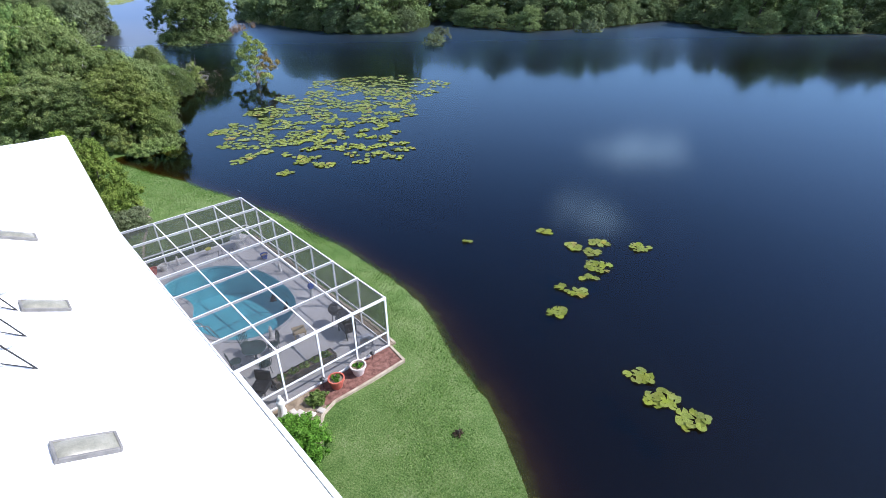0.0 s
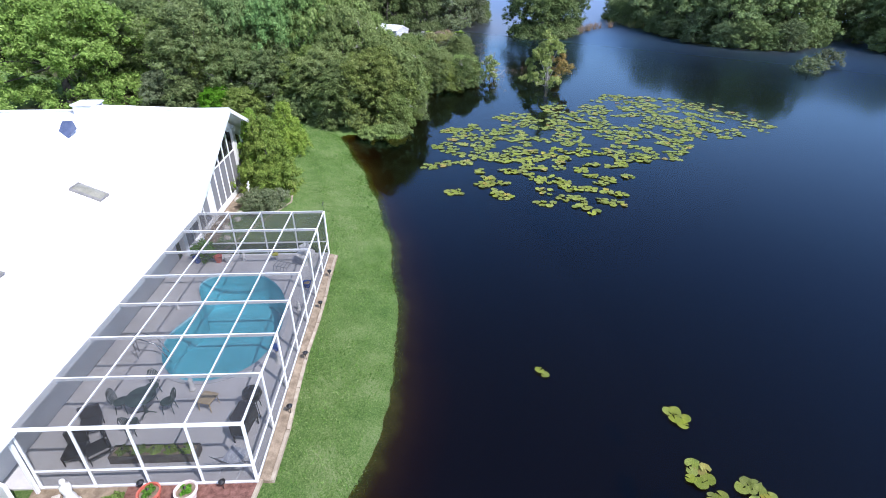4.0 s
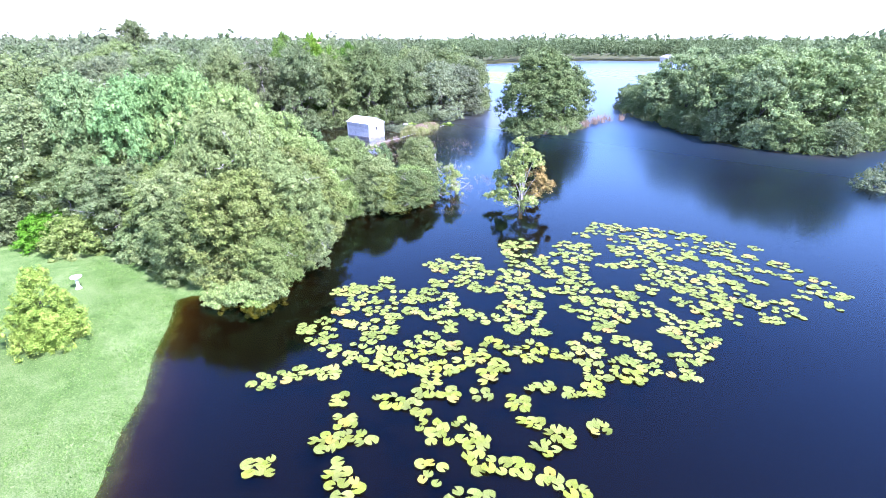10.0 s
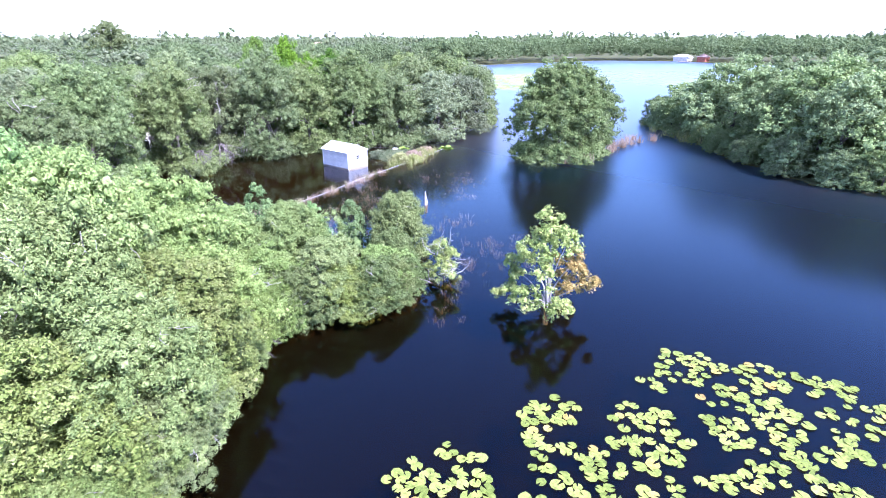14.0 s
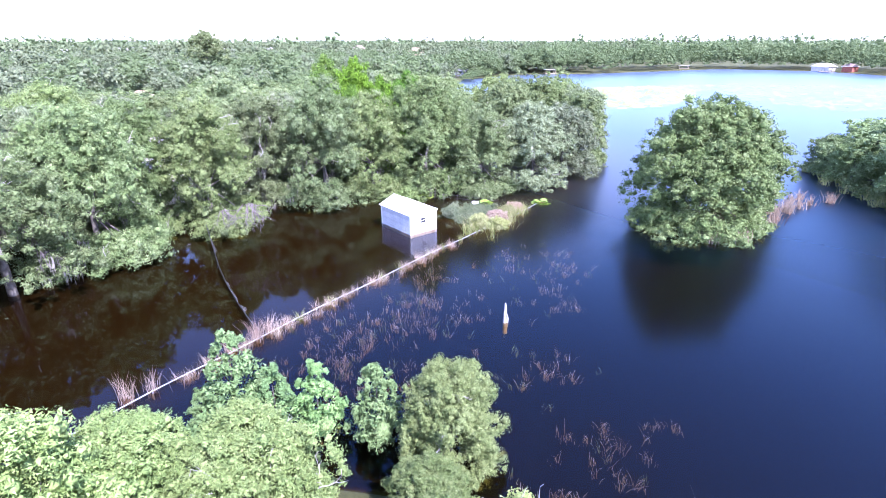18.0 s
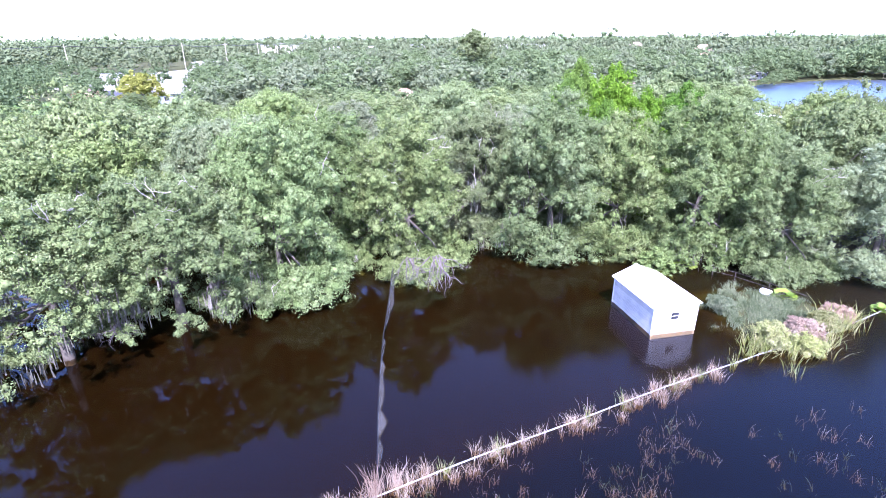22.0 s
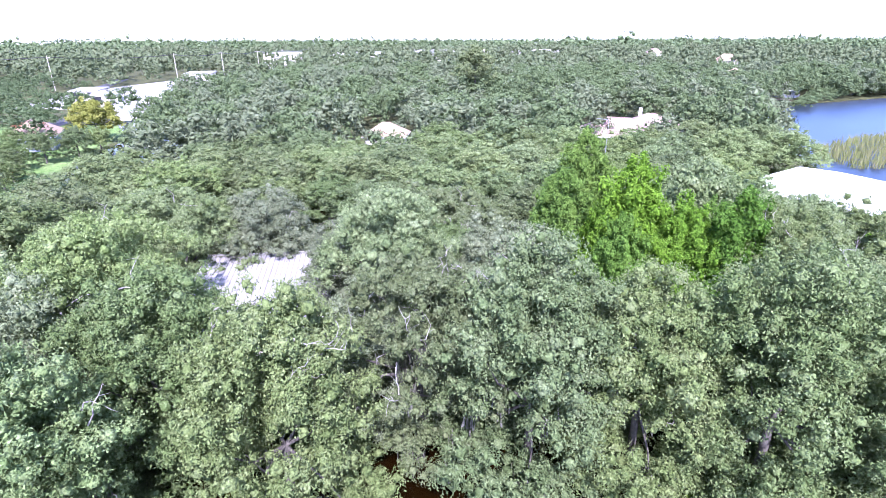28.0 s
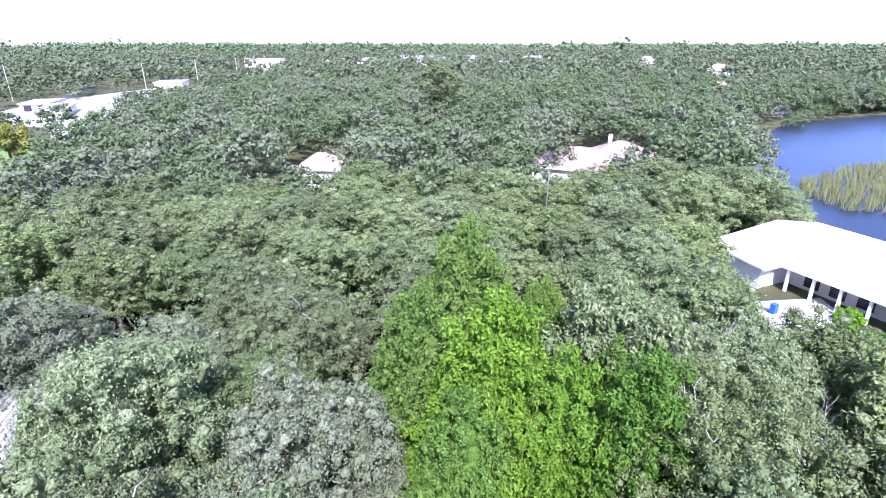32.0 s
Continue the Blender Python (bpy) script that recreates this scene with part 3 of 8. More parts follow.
def clump(rng, c, r, leaves, length, width, squash=0.75, twigs=0):
    """One clump: rounded tufts of leaves that stand out from its middle, each tuft dense within, with shaded gaps between them."""
    n = twigs or int(min(12, max(3, leaves // 42)))
    flat = np.array([1, 1, squash])
    out = np.array([c[0], c[1], 0.0])
    out = out / (np.linalg.norm(out) + 1.5) * 0.5
    d = rng.normal(0, 0.8, (n, 3)) + out + np.array([0, 0, 0.4])
    d /= np.linalg.norm(d, axis=1, keepdims=True)
    mid = d * r * rng.uniform(0.5, 1.05, (n, 1))
    tr = r * rng.uniform(0.26, 0.46, (n, 1)) * (12 / n) ** 0.3
    spin = rng.normal(0, 1, (n, 3, 3))
    spin = np.linalg.qr(spin)[0]
    core = (np.einsum("kj,nij->nki", OCTA_V, spin) * tr[:, :, None] * rng.uniform(0.4, 0.66, (n, 6, 1)) + mid[:, None]).reshape(-1, 3)
    cf = (OCTA_F[None] + 6 * np.arange(n)[:, None, None]).reshape(-1, 3)
    i = rng.integers(0, n, leaves)
    e = rng.normal(0, 0.7, (leaves, 3)) + d[i] * 0.45 + np.array([0, 0, 0.35])
    e /= np.linalg.norm(e, axis=1, keepdims=True)
    pos = mid[i] + e * tr[i] * rng.uniform(0.55, 1.25, (leaves, 1))
    return [(core * flat + c, cf), leaf_blades(rng, pos * flat + c, e + np.array([0, 0, 0.25]), length, width, 0.6)]


def dome_clumps(rng, n, radius, z0, z1, power=0.5):
    """Places of clumps over a broad, lobed and uneven dome: mostly on its outside."""
    out = []
    p = rng.uniform(0, 6.28, 4)
    for i in range(n):
        a = i * 2.39996 + rng.uniform(-0.3, 0.3)
        f = ((i + 0.5) / n) ** power
        lobe = 1 + 0.13 * math.sin(2 * a + p[0]) + 0.1 * math.sin(5 * a + p[1])
        rr = radius * f * lobe * rng.uniform(0.84, 1.1)
        hump = 1 + f * (0.13 * math.sin(3 * a + p[2]) + 0.09 * math.sin(7 * a + p[3]))
        top = z0 + (z1 - z0) * math.sqrt(max(0.0, 1 - 0.93 * f * f)) * hump * rng.uniform(0.86, 1.05)
        out.append((rr * math.cos(a), rr * math.sin(a), top))
    return np.array(out)


def limb_set(rng, tips, trunk_top, r0, count, wobble=0.4):
    """Tapered, bent limbs from the trunk's head towards some of the clumps."""
    pieces = []
    for k in rng.choice(len(tips), min(count, len(tips)), replace=False):
        tip = Vector(tips[k])
        a = Vector(trunk_top)
        bend = min(wobble, 0.12 * (tip - a).length)
        mid = a.lerp(tip, 0.5) + Vector(rng.normal(0, bend, 3))
        mid.z -= bend * 0.7
        pieces.append(tube([a, a.lerp(mid, 0.5), mid, mid.lerp(tip, 0.55), tip], [r0, r0 * 0.8, r0 * 0.55, r0 * 0.35, r0 * 0.12], 5))
    return pieces


def tree(name, m, label, category, group, seed, leaf, radius, height, base, clumps, clump_r, leaves, length, width, trunk_r=0.25, limbs=6,
         power=0.5, skirt=0, bare=0, moss=0, squash=0.75, bark=None, lean=0.0):
    """A broad tree: trunk with limbs, and a crown of many leafy clumps; bare: grey dead twigs that stick out; moss: hanging beards."""
    rng = np.random.default_rng(seed)
    t = thing(name, m, label, category, group)
    tips = dome_clumps(rng, clumps, radius, base + min(0.2, 0.12 * height), height - clump_r * 0.6, power)
    if skirt:
        a = rng.uniform(0, 2 * math.pi, skirt)
        rr = radius * rng.uniform(0.7, 1.0, skirt)
        tips = np.concatenate([tips, np.stack([rr * np.cos(a), rr * np.sin(a), rng.uniform(base * 0.5, base + min(1.2, 0.3 * height), skirt)], 1)])
    # the shaded leaves inside the crown
    heartwood = tips[rng.choice(len(tips), len(tips) // 3, replace=False)] * np.array([0.5, 0.5, 0.72]) + np.array([0, 0, base * 0.28])
    tips = np.concatenate([tips, heartwood])
    pieces = []
    for c in tips:
        pieces += clump(rng, c, clump_r * rng.uniform(0.7, 1.35), leaves, length, width, squash)
    v, f = join_arrays(pieces)
    head = (lean, lean * 0.5, base + (height - base) * 0.3)
    wood = [tube([(0, 0, -0.8), (0, 0, 0.2), (lean * 0.3, 0, head[2] * 0.5), head], [trunk_r * 1.5, trunk_r * 1.15, trunk_r, trunk_r * 0.8], 7)]
    wood += limb_set(rng, tips, head, trunk_r * 0.42, limbs)
    wv, wf = join_arrays(wood)
    mesh_part("trunk", wv, wf, bark or BARK, t, smooth=True)
    mesh_part("crown", v, f, leaf, t)
    if bare:
        tw = []
        for k in rng.choice(len(tips), bare, replace=False):
            c = Vector(tips[k])
            out = Vector((c.x, c.y, abs(c.z) * 0.5)).normalized()
            for j in range(2):
                d = (out + Vector(rng.normal(0, 0.6, 3))).normalized()
                pts = [c + d * clump_r * 0.3]
                for q in range(4):
                    d = (d + Vector(rng.normal(0, 0.45, 3))).normalized()
                    pts.append(pts[-1] + d * rng.uniform(0.25, 0.45))
                    e = (d + Vector(rng.normal(0, 0.8, 3))).normalized()
                    tw.append(tube([pts[-1], pts[-1] + e * 0.25, pts[-1] + e * 0.42 + Vector(rng.normal(0, 0.08, 3))], [0.014, 0.01, 0.004], 3))
                tw.append(tube(pts, [0.034, 0.03, 0.024, 0.017, 0.006], 4))
        bv, bf = join_arrays(tw)
        mesh_part("deadwood", bv, bf, DEADWOOD, t, "bleached bare twigs")["kind"] = "stuff"
    if moss:
        mv, mf = moss_arrays(rng, tips, moss)
        mesh_part("hanging_moss", mv, mf, MOSS, t, "grey hanging moss")["kind"] = "stuff"
    return t


def moss_arrays(rng, tips, count):
    """Beards of moss: bundles of thin strips that hang from the lower clumps."""
    low = tips[np.argsort(tips[:, 2])][: max(6, len(tips) // 2)]
    vs, fs, n = [], [], 0
    for _ in range(count):
        c = low[rng.integers(len(low))] + rng.normal(0, 0.5, 3)
        for j in range(16):
            p = c + np.array([rng.normal(0, 0.24), rng.normal(0, 0.24), rng.normal(0, 0.15)])
            ln, w, a = rng.uniform(0.4, 1.6) * rng.uniform(0.5, 1.0), rng.uniform(0.012, 0.03), rng.uniform(0, math.pi)
            s = np.array([math.cos(a), math.sin(a), 0]) * w
            vs += [p - s, p + s, p + s * 0.3 + [rng.normal(0, 0.08), rng.normal(0, 0.08), -ln], p - s * 0.3 + [0, 0, -ln * 0.94]]
            fs.append((n, n + 1, n + 2, n + 3))
            n += 4
    return np.array(vs), np.array(fs)


def cone_tree(name, m, label, category, group, seed, leaf, radius, height, base, tiers, leaves, length, width, puff=0.62, trunk_r=0.16):
    """An upright feathery tree: upswept sprays in tiers that narrow to the top."""
    rng = np.random.default_rng(seed)
    t = thing(name, m, label, category, group)
    pieces, tips = [], []
    for i in range(tiers):
        f = i / (tiers - 1)
        z = base + (height - base) * f
        r = radius * (1 - f) ** 0.62 * (0.35 + 0.65 * min(1, f * 5 + 0.35)) + 0.12
        n = max(3, int(r * 4.2))
        for k in range(n):
            a = 2 * math.pi * (k + 0.5 * (i % 2)) / n + rng.uniform(-0.3, 0.3)
            rr = r * rng.uniform(0.72, 1.08)
            c = np.array([rr * math.cos(a), rr * math.sin(a), z + rng.uniform(-0.35, 0.35)])
            tips.append(c)
            pieces += clump(rng, c, puff * rng.uniform(0.75, 1.25) * (1.1 - 0.5 * f), leaves, length, width, 1.3)
        if r > 1.2:
            pieces.append((ball_arrays()[0] * np.array([r * 0.8, r * 0.8, 0.9]) + np.array([0, 0, z]), ball_arrays()[1]))
    v, f = join_arrays(pieces)
    wv, wf = tube([(0, 0, -0.6), (0, 0, height * 0.4), (0, 0, height * 0.85)], [trunk_r * 1.4, trunk_r, trunk_r * 0.3], 7)
    mesh_part("trunk", wv, wf, BARK, t, smooth=True)
    mesh_part("crown", v, f, leaf, t)
    return t


def scatter(rng, poly, gap, tries, keep_out=(), taken=None):
    """Random places in a polygon, no two nearer than gap."""
    xs, ys = [p[0] for p in poly], [p[1] for p in poly]
    px, py = rng.uniform(min(xs), max(xs), tries), rng.uniform(min(ys), max(ys), tries)
    ok = inside(poly, px, py)
    for cx, cy, r in keep_out:
        ok &= np.hypot(px - cx, py - cy) > r
    cells, out = {}, []
    for x, y in (taken or []):
        cells.setdefault((int(x // gap), int(y // gap)), []).append((x, y))
    for x, y in zip(px[ok], py[ok]):
        i, j = int(x // gap), int(y // gap)
        if all((x - a) ** 2 + (y - b) ** 2 > gap * gap for di in (-1, 0, 1) for dj in (-1, 0, 1) for a, b in cells.get((i + di, j + dj), ())):
            cells.setdefault((i, j), []).append((x, y))
            out.append((float(x), float(y)))
    return out


def stand(x, y, turn=0.0, size=1.0, up=None):
    """A pose on the ground, turned and scaled."""
    z = float(ground_height(np.array([x]), np.array([y]))[0])
    return pose(x, y, max(z, -0.5), 0, 0, turn) @ Matrix.Diagonal((size, size, up or size, 1))


def plant(kinds, places, rng, size=(0.85, 1.15), heights=None):
    """Sets trees at the places, the first of each kind where it was built for and the rest as copies."""
    for i, (x, y) in enumerate(places):
        src = kinds[int(rng.integers(len(kinds)))]
        s = rng.uniform(*size)
        u = s * (heights(x, y) if heights else 1.0)
        m = stand(x, y, rng.uniform(0, 360), s, u)
        if src.get("fresh", 0):
            src["fresh"] = 0
            src.matrix_basis = m
        else:
            again(src, m)


def kinds_of(builder, seeds, **kw):
    out = []
    for s in seeds:
        t = builder(m=Matrix.Identity(4), seed=s, **kw)
        t["fresh"] = 1
        out.append(t)
    return out


rng = np.random.default_rng(11)
CLEARINGS = [(-90, 62, 7), (-84, 61, 4), (-107.5, 54.5, 7), (-106.5, 60, 6.5), (-105.5, 67, 6), (-103.5, 81, 5), (-113, 131, 13), (-105, 125, 7), (-120, 121, 6), (-136, 86, 4), (-100, 131, 8), (-120, 142, 9), (-99, 122, 8), (-93, 117, 5),
             (-166, 72.5, 12), (-156, 75, 7), (-174, 131, 18), (-160, 122, 8), (-70, 64.5, 4.5), (-75, 66, 3),
             (-97.4, 89.4, 5.5), (-87, 89.5, 6.5), (-92, 86, 5.5), (-85.5, 92.5, 4.5), (-90.5, 97, 5), (-98, 83, 4.5), (-103, 81, 4), (-84.5, 92.5, 6), (-87, 66.5, 5.5), (-90.5, 63.5, 5), (-154, 116, 9), (-147, 111, 8), (-140, 106, 6), (-95, 126, 8), (-99, 119, 9)]
OAK_KW = dict(name="oak_tree", category="tree", group="oaks of the flooded wood", base=1.5, power=0.52, squash=0.72)
oaks = kinds_of(tree, (21, 22), label="broad live oak with dense grey-green leaves standing in brown flood water", leaf=OAK, radius=4.5, height=10.6, clumps=46, clump_r=1.4,
                leaves=900, length=0.135, width=0.088, trunk_r=0.26, limbs=8, skirt=16, bare=5, moss=5, **OAK_KW)
grey = kinds_of(tree, (31, 32), label="broad live oak with pale greyish leaves and bare twigs", leaf=OAK_GREY, radius=4.5, height=10.2, clumps=48, clump_r=1.3,
                leaves=900, length=0.13, width=0.078, trunk_r=0.26, limbs=8, skirt=18, bare=8, **OAK_KW)
mossy = kinds_of(tree, (41,), label="spreading live oak hung with grey moss and bare twigs", leaf=OAK, radius=5.0, height=10.2, clumps=46, clump_r=1.25,
                 leaves=800, length=0.135, width=0.085, trunk_r=0.3, limbs=12, skirt=12, bare=14, moss=40, **OAK_KW)
DROOP_KW = dict(OAK_KW, base=0.5)
droop = kinds_of(tree, (26, 27), label="low-sweeping live oak whose leafy limbs hang to the flood water", leaf=OAK, radius=4.1, height=10.4, clumps=44, clump_r=1.4,
                 leaves=880, length=0.135, width=0.088, trunk_r=0.24, limbs=7, skirt=30, bare=9, moss=10, **DROOP_KW)
light_oaks = kinds_of(tree, (24, 25), label="broad live oak in the dense grey-green wood", leaf=OAK, radius=4.7, height=10.4, clumps=42, clump_r=1.35,
                      leaves=340, length=0.22, width=0.135, trunk_r=0.26, limbs=4, skirt=8, **OAK_KW)
WOOD_NEAR = [(-62, 41), (-68, 50), (-71, 57), (-78, 62), (-79.5, 73), (-77, 82), (-75.5, 90), (-69, 96), (-67, 103), (-69, 113), (-79, 127), (-98, 135), (-123, 140), (-142, 138), (-142, 32), (-105, 33)]
front = [(-63, 45), (-66.5, 50.5), (-71, 56.5), (-75, 66.5), (-79.5, 73.5), (-76.5, 79.5), (-76, 85.5), (-73.5, 91.5), (-69.5, 97), (-67.5, 104), (-69, 111), (-73, 119), (-80, 127)]
near_places = scatter(rng, WOOD_NEAR, 6.3, 9000, CLEARINGS, front)
close = [p for p in near_places if p[0] > -101 and 48 < p[1] < 108]


def crown_rise(x, y):
    """The oaks behind the flood stand tallest; the wood sinks towards the west."""
    return float(np.interp(x, [-142, -118, -105, -92, -86, -72, -64], [0.84, 0.88, 0.92, 1.06, 1.22, 1.2, 1.02]))


plant(oaks + oaks[:2] + grey + mossy, close, rng, (0.88, 1.1), crown_rise)
plant(light_oaks, [p for p in near_places if p not in close], rng, (0.88, 1.1), crown_rise)
plant(droop + droop + mossy, front[:8], rng, (0.95, 1.1), crown_rise)
plant(droop + grey, front[8:], rng, (0.8, 0.95), crown_rise)


def far_wood(name, label, places, leaf, seed, size=(0.9, 1.2), clumps=20, leaves=72):
    """A wood too far off to tell its trees apart: crowns of leafy clumps, joined."""
    g = np.random.default_rng(seed)
    protos = []
    for k in range(4):
        pieces = []
        for c in dome_clumps(g, clumps, 5.0, 1.0, 9.4):
            pieces += clump(g, c, 2.1 * g.uniform(0.75, 1.25), leaves, 0.6, 0.38, 0.7)
        protos.append(join_arrays(pieces))
    out = []
    for x, y in places:
        v, f = protos[int(g.integers(4))]
        a, s = g.uniform(0, 6.28), g.uniform(*size)
        r = np.array([[math.cos(a), math.sin(a), 0], [-math.sin(a), math.cos(a), 0], [0, 0, g.uniform(0.85, 1.15)]])
        out.append(((v @ r) * s + np.array([x, y, 0.1]), f))
    v, f = join_arrays(out)
    return tagged(mesh_part(name, v, f, leaf), label, "woods", kind="stuff")


WOOD_WEST = [(-142, 30), (-142, 140), (-160, 154), (-201, 178), (-240, 214), (-330, 240), (-330, 20), (-250, 12), (-180, 20)]
west = scatter(rng, WOOD_WEST, 7.6, 7000, CLEARINGS) + scatter(rng, [(-237, 214), (-239, 226), (-256, 279), (-240, 322), (-300, 340), (-330, 240)], 7, 1200, [(-272, 219, 7), (-262, 236, 8)])
far_wood("oak_wood", "dense green live-oak wood stretching west", west[::3] + west[1::3], OAK_FAR_DIM, 81)
far_wood("oak_wood", "paler greyish live oaks among the wood", west[2::3], OAK_HAZY, 82)
fringe = [(float(np.interp(f, [0, 0.45, 0.7, 1], [-225, -250, -261, -270])), float(np.interp(f, [0, 0.45, 0.7, 1], [213, 248, 269, 296]))) for f in np.linspace(0, 1, 34)]
far_wood("shore_bushes", "low green bushes along the western lake's bank", [(x + rng.normal(0, 1.2), y) for x, y in fringe], OAK_FAR_DIM, 84, (0.28, 0.5))
NORTH_SHORE = [(-253, 277), (-235, 322), (-220, 438), (-171, 458), (-126, 432), (-60, 448), (60, 456), (200, 436), (220, 500), (-200, 520), (-275, 440), (-300, 300)]
far_wood("shore_wood", "tall dark trees along the far lake shore", scatter(rng, NORTH_SHORE, 8.0, 3000, [(-163, 461, 12)]), OAK_FAR_DIM, 83, (1.1, 1.6), leaves=44)

plant(grey, [(-82.6, 72.0), (-83.2, 77.6), (-89.6, 69.4)], rng, (0.9, 0.95))
plant(droop, [(-78.6, 57.6)], rng, (0.72, 0.75))

# island and bank across the water
bank = kinds_of(tree, (61, 62), name="bank_tree", category="tree", group="trees on the far bank", label="dense bushy tree at the water's edge", leaf=BANKLEAF, radius=4.4, height=9.6, base=0.8,
                clumps=50, clump_r=1.2, leaves=210, length=0.25, width=0.155, trunk_r=0.22, limbs=4, skirt=24, power=0.5)
isle_places = scatter(rng, [(-44, 146), (-34, 133), (-26, 123.5), (-17, 116.5), (-9, 116.5), (-7, 125), (-12, 140), (-24, 155), (-38, 160)], 5.0, 1500)
plant(bank, isle_places, rng, (1.0, 1.35), lambda x, y: 0.62 if x < -33 else 1.0)
plant(bank, [(-4.5, 141), (0.5, 136), (3.5, 142), (-3, 148), (5.5, 131), (-8, 146), (1, 150), (8, 139)], rng, (1.0, 1.3))
plant(bank, scatter(rng, [(7, 126), (19, 117), (34, 120), (53, 132), (62, 108), (84, 106), (140, 100), (170, 110), (150, 150), (60, 165), (20, 152)], 6.2, 1500), rng, (0.85, 1.25))
tree(name="drowned_tree", m=stand(-46.2, 106, 0), label="tall rounded tree standing drowned in the open lake", category="tree", group="", seed=64, leaf=OAK, radius=5.4, height=12.8, base=0.6,
     clumps=110, clump_r=1.4, leaves=560, length=0.19, width=0.12, trunk_r=0.25, limbs=5, skirt=60, power=0.5)
tree(name="drowned_tree", m=stand(-46.6, 113.6, 50), label="rounded tree drowned in the lake behind a taller one", category="tree", group="", seed=65, leaf=OAK, radius=4.2, height=10.2, base=1.6,
     clumps=70, clump_r=1.4, leaves=220, length=0.28, width=0.18, trunk_r=0.2, limbs=9, skirt=20, power=0.5)
low = []
for (x0, y0), (x1, y1) in zip(ISLE[:5], ISLE[1:6]):
    for k in range(4):
        f = (k + rng.random()) / 4
        low.append((x0 + (x1 - x0) * f, y0 + (y1 - y0) * f + 1.2))
for (x0, y0), (x1, y1) in zip(NORTH_BANK[:6], NORTH_BANK[1:7]):
    for k in range(5):
        f = (k + rng.random()) / 5
        low.append((x0 + (x1 - x0) * f, y0 + (y1 - y0) * f + 1.2))
plant(bank, low, rng, (0.3, 0.5))
plant(bank, [(-49, 143.5), (-46.5, 140.5), (-43.5, 137.5), (-46.5, 146), (-40, 133.5)], rng, (0.42, 0.6))

# thicket between the lawn and the flood
thick = kinds_of(tree, (71, 72), name="thicket_tree", category="tree", group="trees of the thicket", label="bushy light-green tree of the waterside thicket", leaf=WILLOW, radius=3.0, height=7.0, base=0.4,
                 clumps=64, clump_r=0.8, leaves=560, length=0.14, width=0.062, trunk_r=0.15, limbs=5, skirt=22, power=0.5, bare=3, squash=0.95)
dark_thick = kinds_of(tree, (74, 75), name="thicket_tree", category="tree", group="trees of the thicket", label="dark-leaved oak in the waterside thicket", leaf=OAK, radius=3.4, height=7.4, base=0.6,
                      clumps=60, clump_r=0.85, leaves=480, length=0.125, width=0.076, trunk_r=0.17, limbs=5, skirt=22, power=0.5, bare=4)
viny = kinds_of(tree, (76, 77), name="vine_covered_tree", category="tree", group="trees of the thicket", label="tree smothered in bright yellow-green vines", leaf=VINE, radius=3.0, height=7.0, base=0.2,
                clumps=62, clump_r=0.8, leaves=520, length=0.115, width=0.085, trunk_r=0.15, limbs=3, skirt=26, power=0.55)
pale_thick = kinds_of(tree, (78,), name="thicket_tree", category="tree", group="trees of the thicket", label="tall pale blue-green tree rising over the thicket", leaf=PALE, radius=2.5, height=7.0, base=0.6,
                      clumps=56, clump_r=0.75, leaves=440, length=0.15, width=0.09, trunk_r=0.13, limbs=5, skirt=14, power=0.5, squash=1.0)


def thicket_top(x, y):
    """How high the thicket stands: tall behind the lawn, sinking towards the flood."""
    h = float(np.interp(y, [38, 44, 50, 53, 56, 60, 62, 64, 66], [8.4, 9.6, 9.2, 7.6, 6.6, 6.0, 5.2, 4.6, 4.2]))
    west = float(np.interp(y, [42, 46, 49, 51, 53, 56, 60, 62, 64], [-49, -43.5, -41, -40, -39.6, -39.2, -40.2, -39.2, -37.4]))
    return h * float(np.interp(x - west, [-3.5, 0.0, 2.5], [0.16, 0.42, 1.0]))


edge = [(-25.4, 43.6), (-26.2, 46.8), (-29.4, 49.8), (-31.8, 52.4), (-33.0, 55.6), (-31.4, 58.6), (-30.2, 61.6), (-32.2, 64.2)]
wall_row = [(-27.6, 41.6), (-30.4, 42.0), (-33.4, 42.4), (-36.4, 40.8), (-39.4, 39.4), (-42.6, 38.2)]
inner = scatter(rng, [(-28, 44), (-30, 47), (-35, 52), (-35, 62), (-40, 61), (-45, 50), (-50, 44.5), (-64, 43.5), (-64, 41.5), (-40, 42)], 3.1, 1500, [(x, y, 2.5) for x, y in edge + wall_row])
for places, kinds, low in ((edge, thick + viny, 0.7), (wall_row, viny + dark_thick + viny, 0.68), (inner, thick + thick + dark_thick + viny, 1.0)):
    for x, y in places:
        top = thicket_top(x, y) * low * rng.uniform(0.86, 1.04)
        s = min(1.12, max(0.3, (top / 7.0) ** 0.8))
        plant([kinds[int(rng.integers(len(kinds)))]], [(x, y)], rng, (s, s * 1.001), lambda x, y: top / 7.0 / s)
plant(pale_thick, [(-38.1, 42.7), (-42.6, 40.2), (-35.6, 45.4)], rng, (1.0, 1.1), lambda x, y: 1.5)
plant(thick[:1], [(-33.9, 47.0)], rng, (1.15, 1.16), lambda x, y: 1.3)
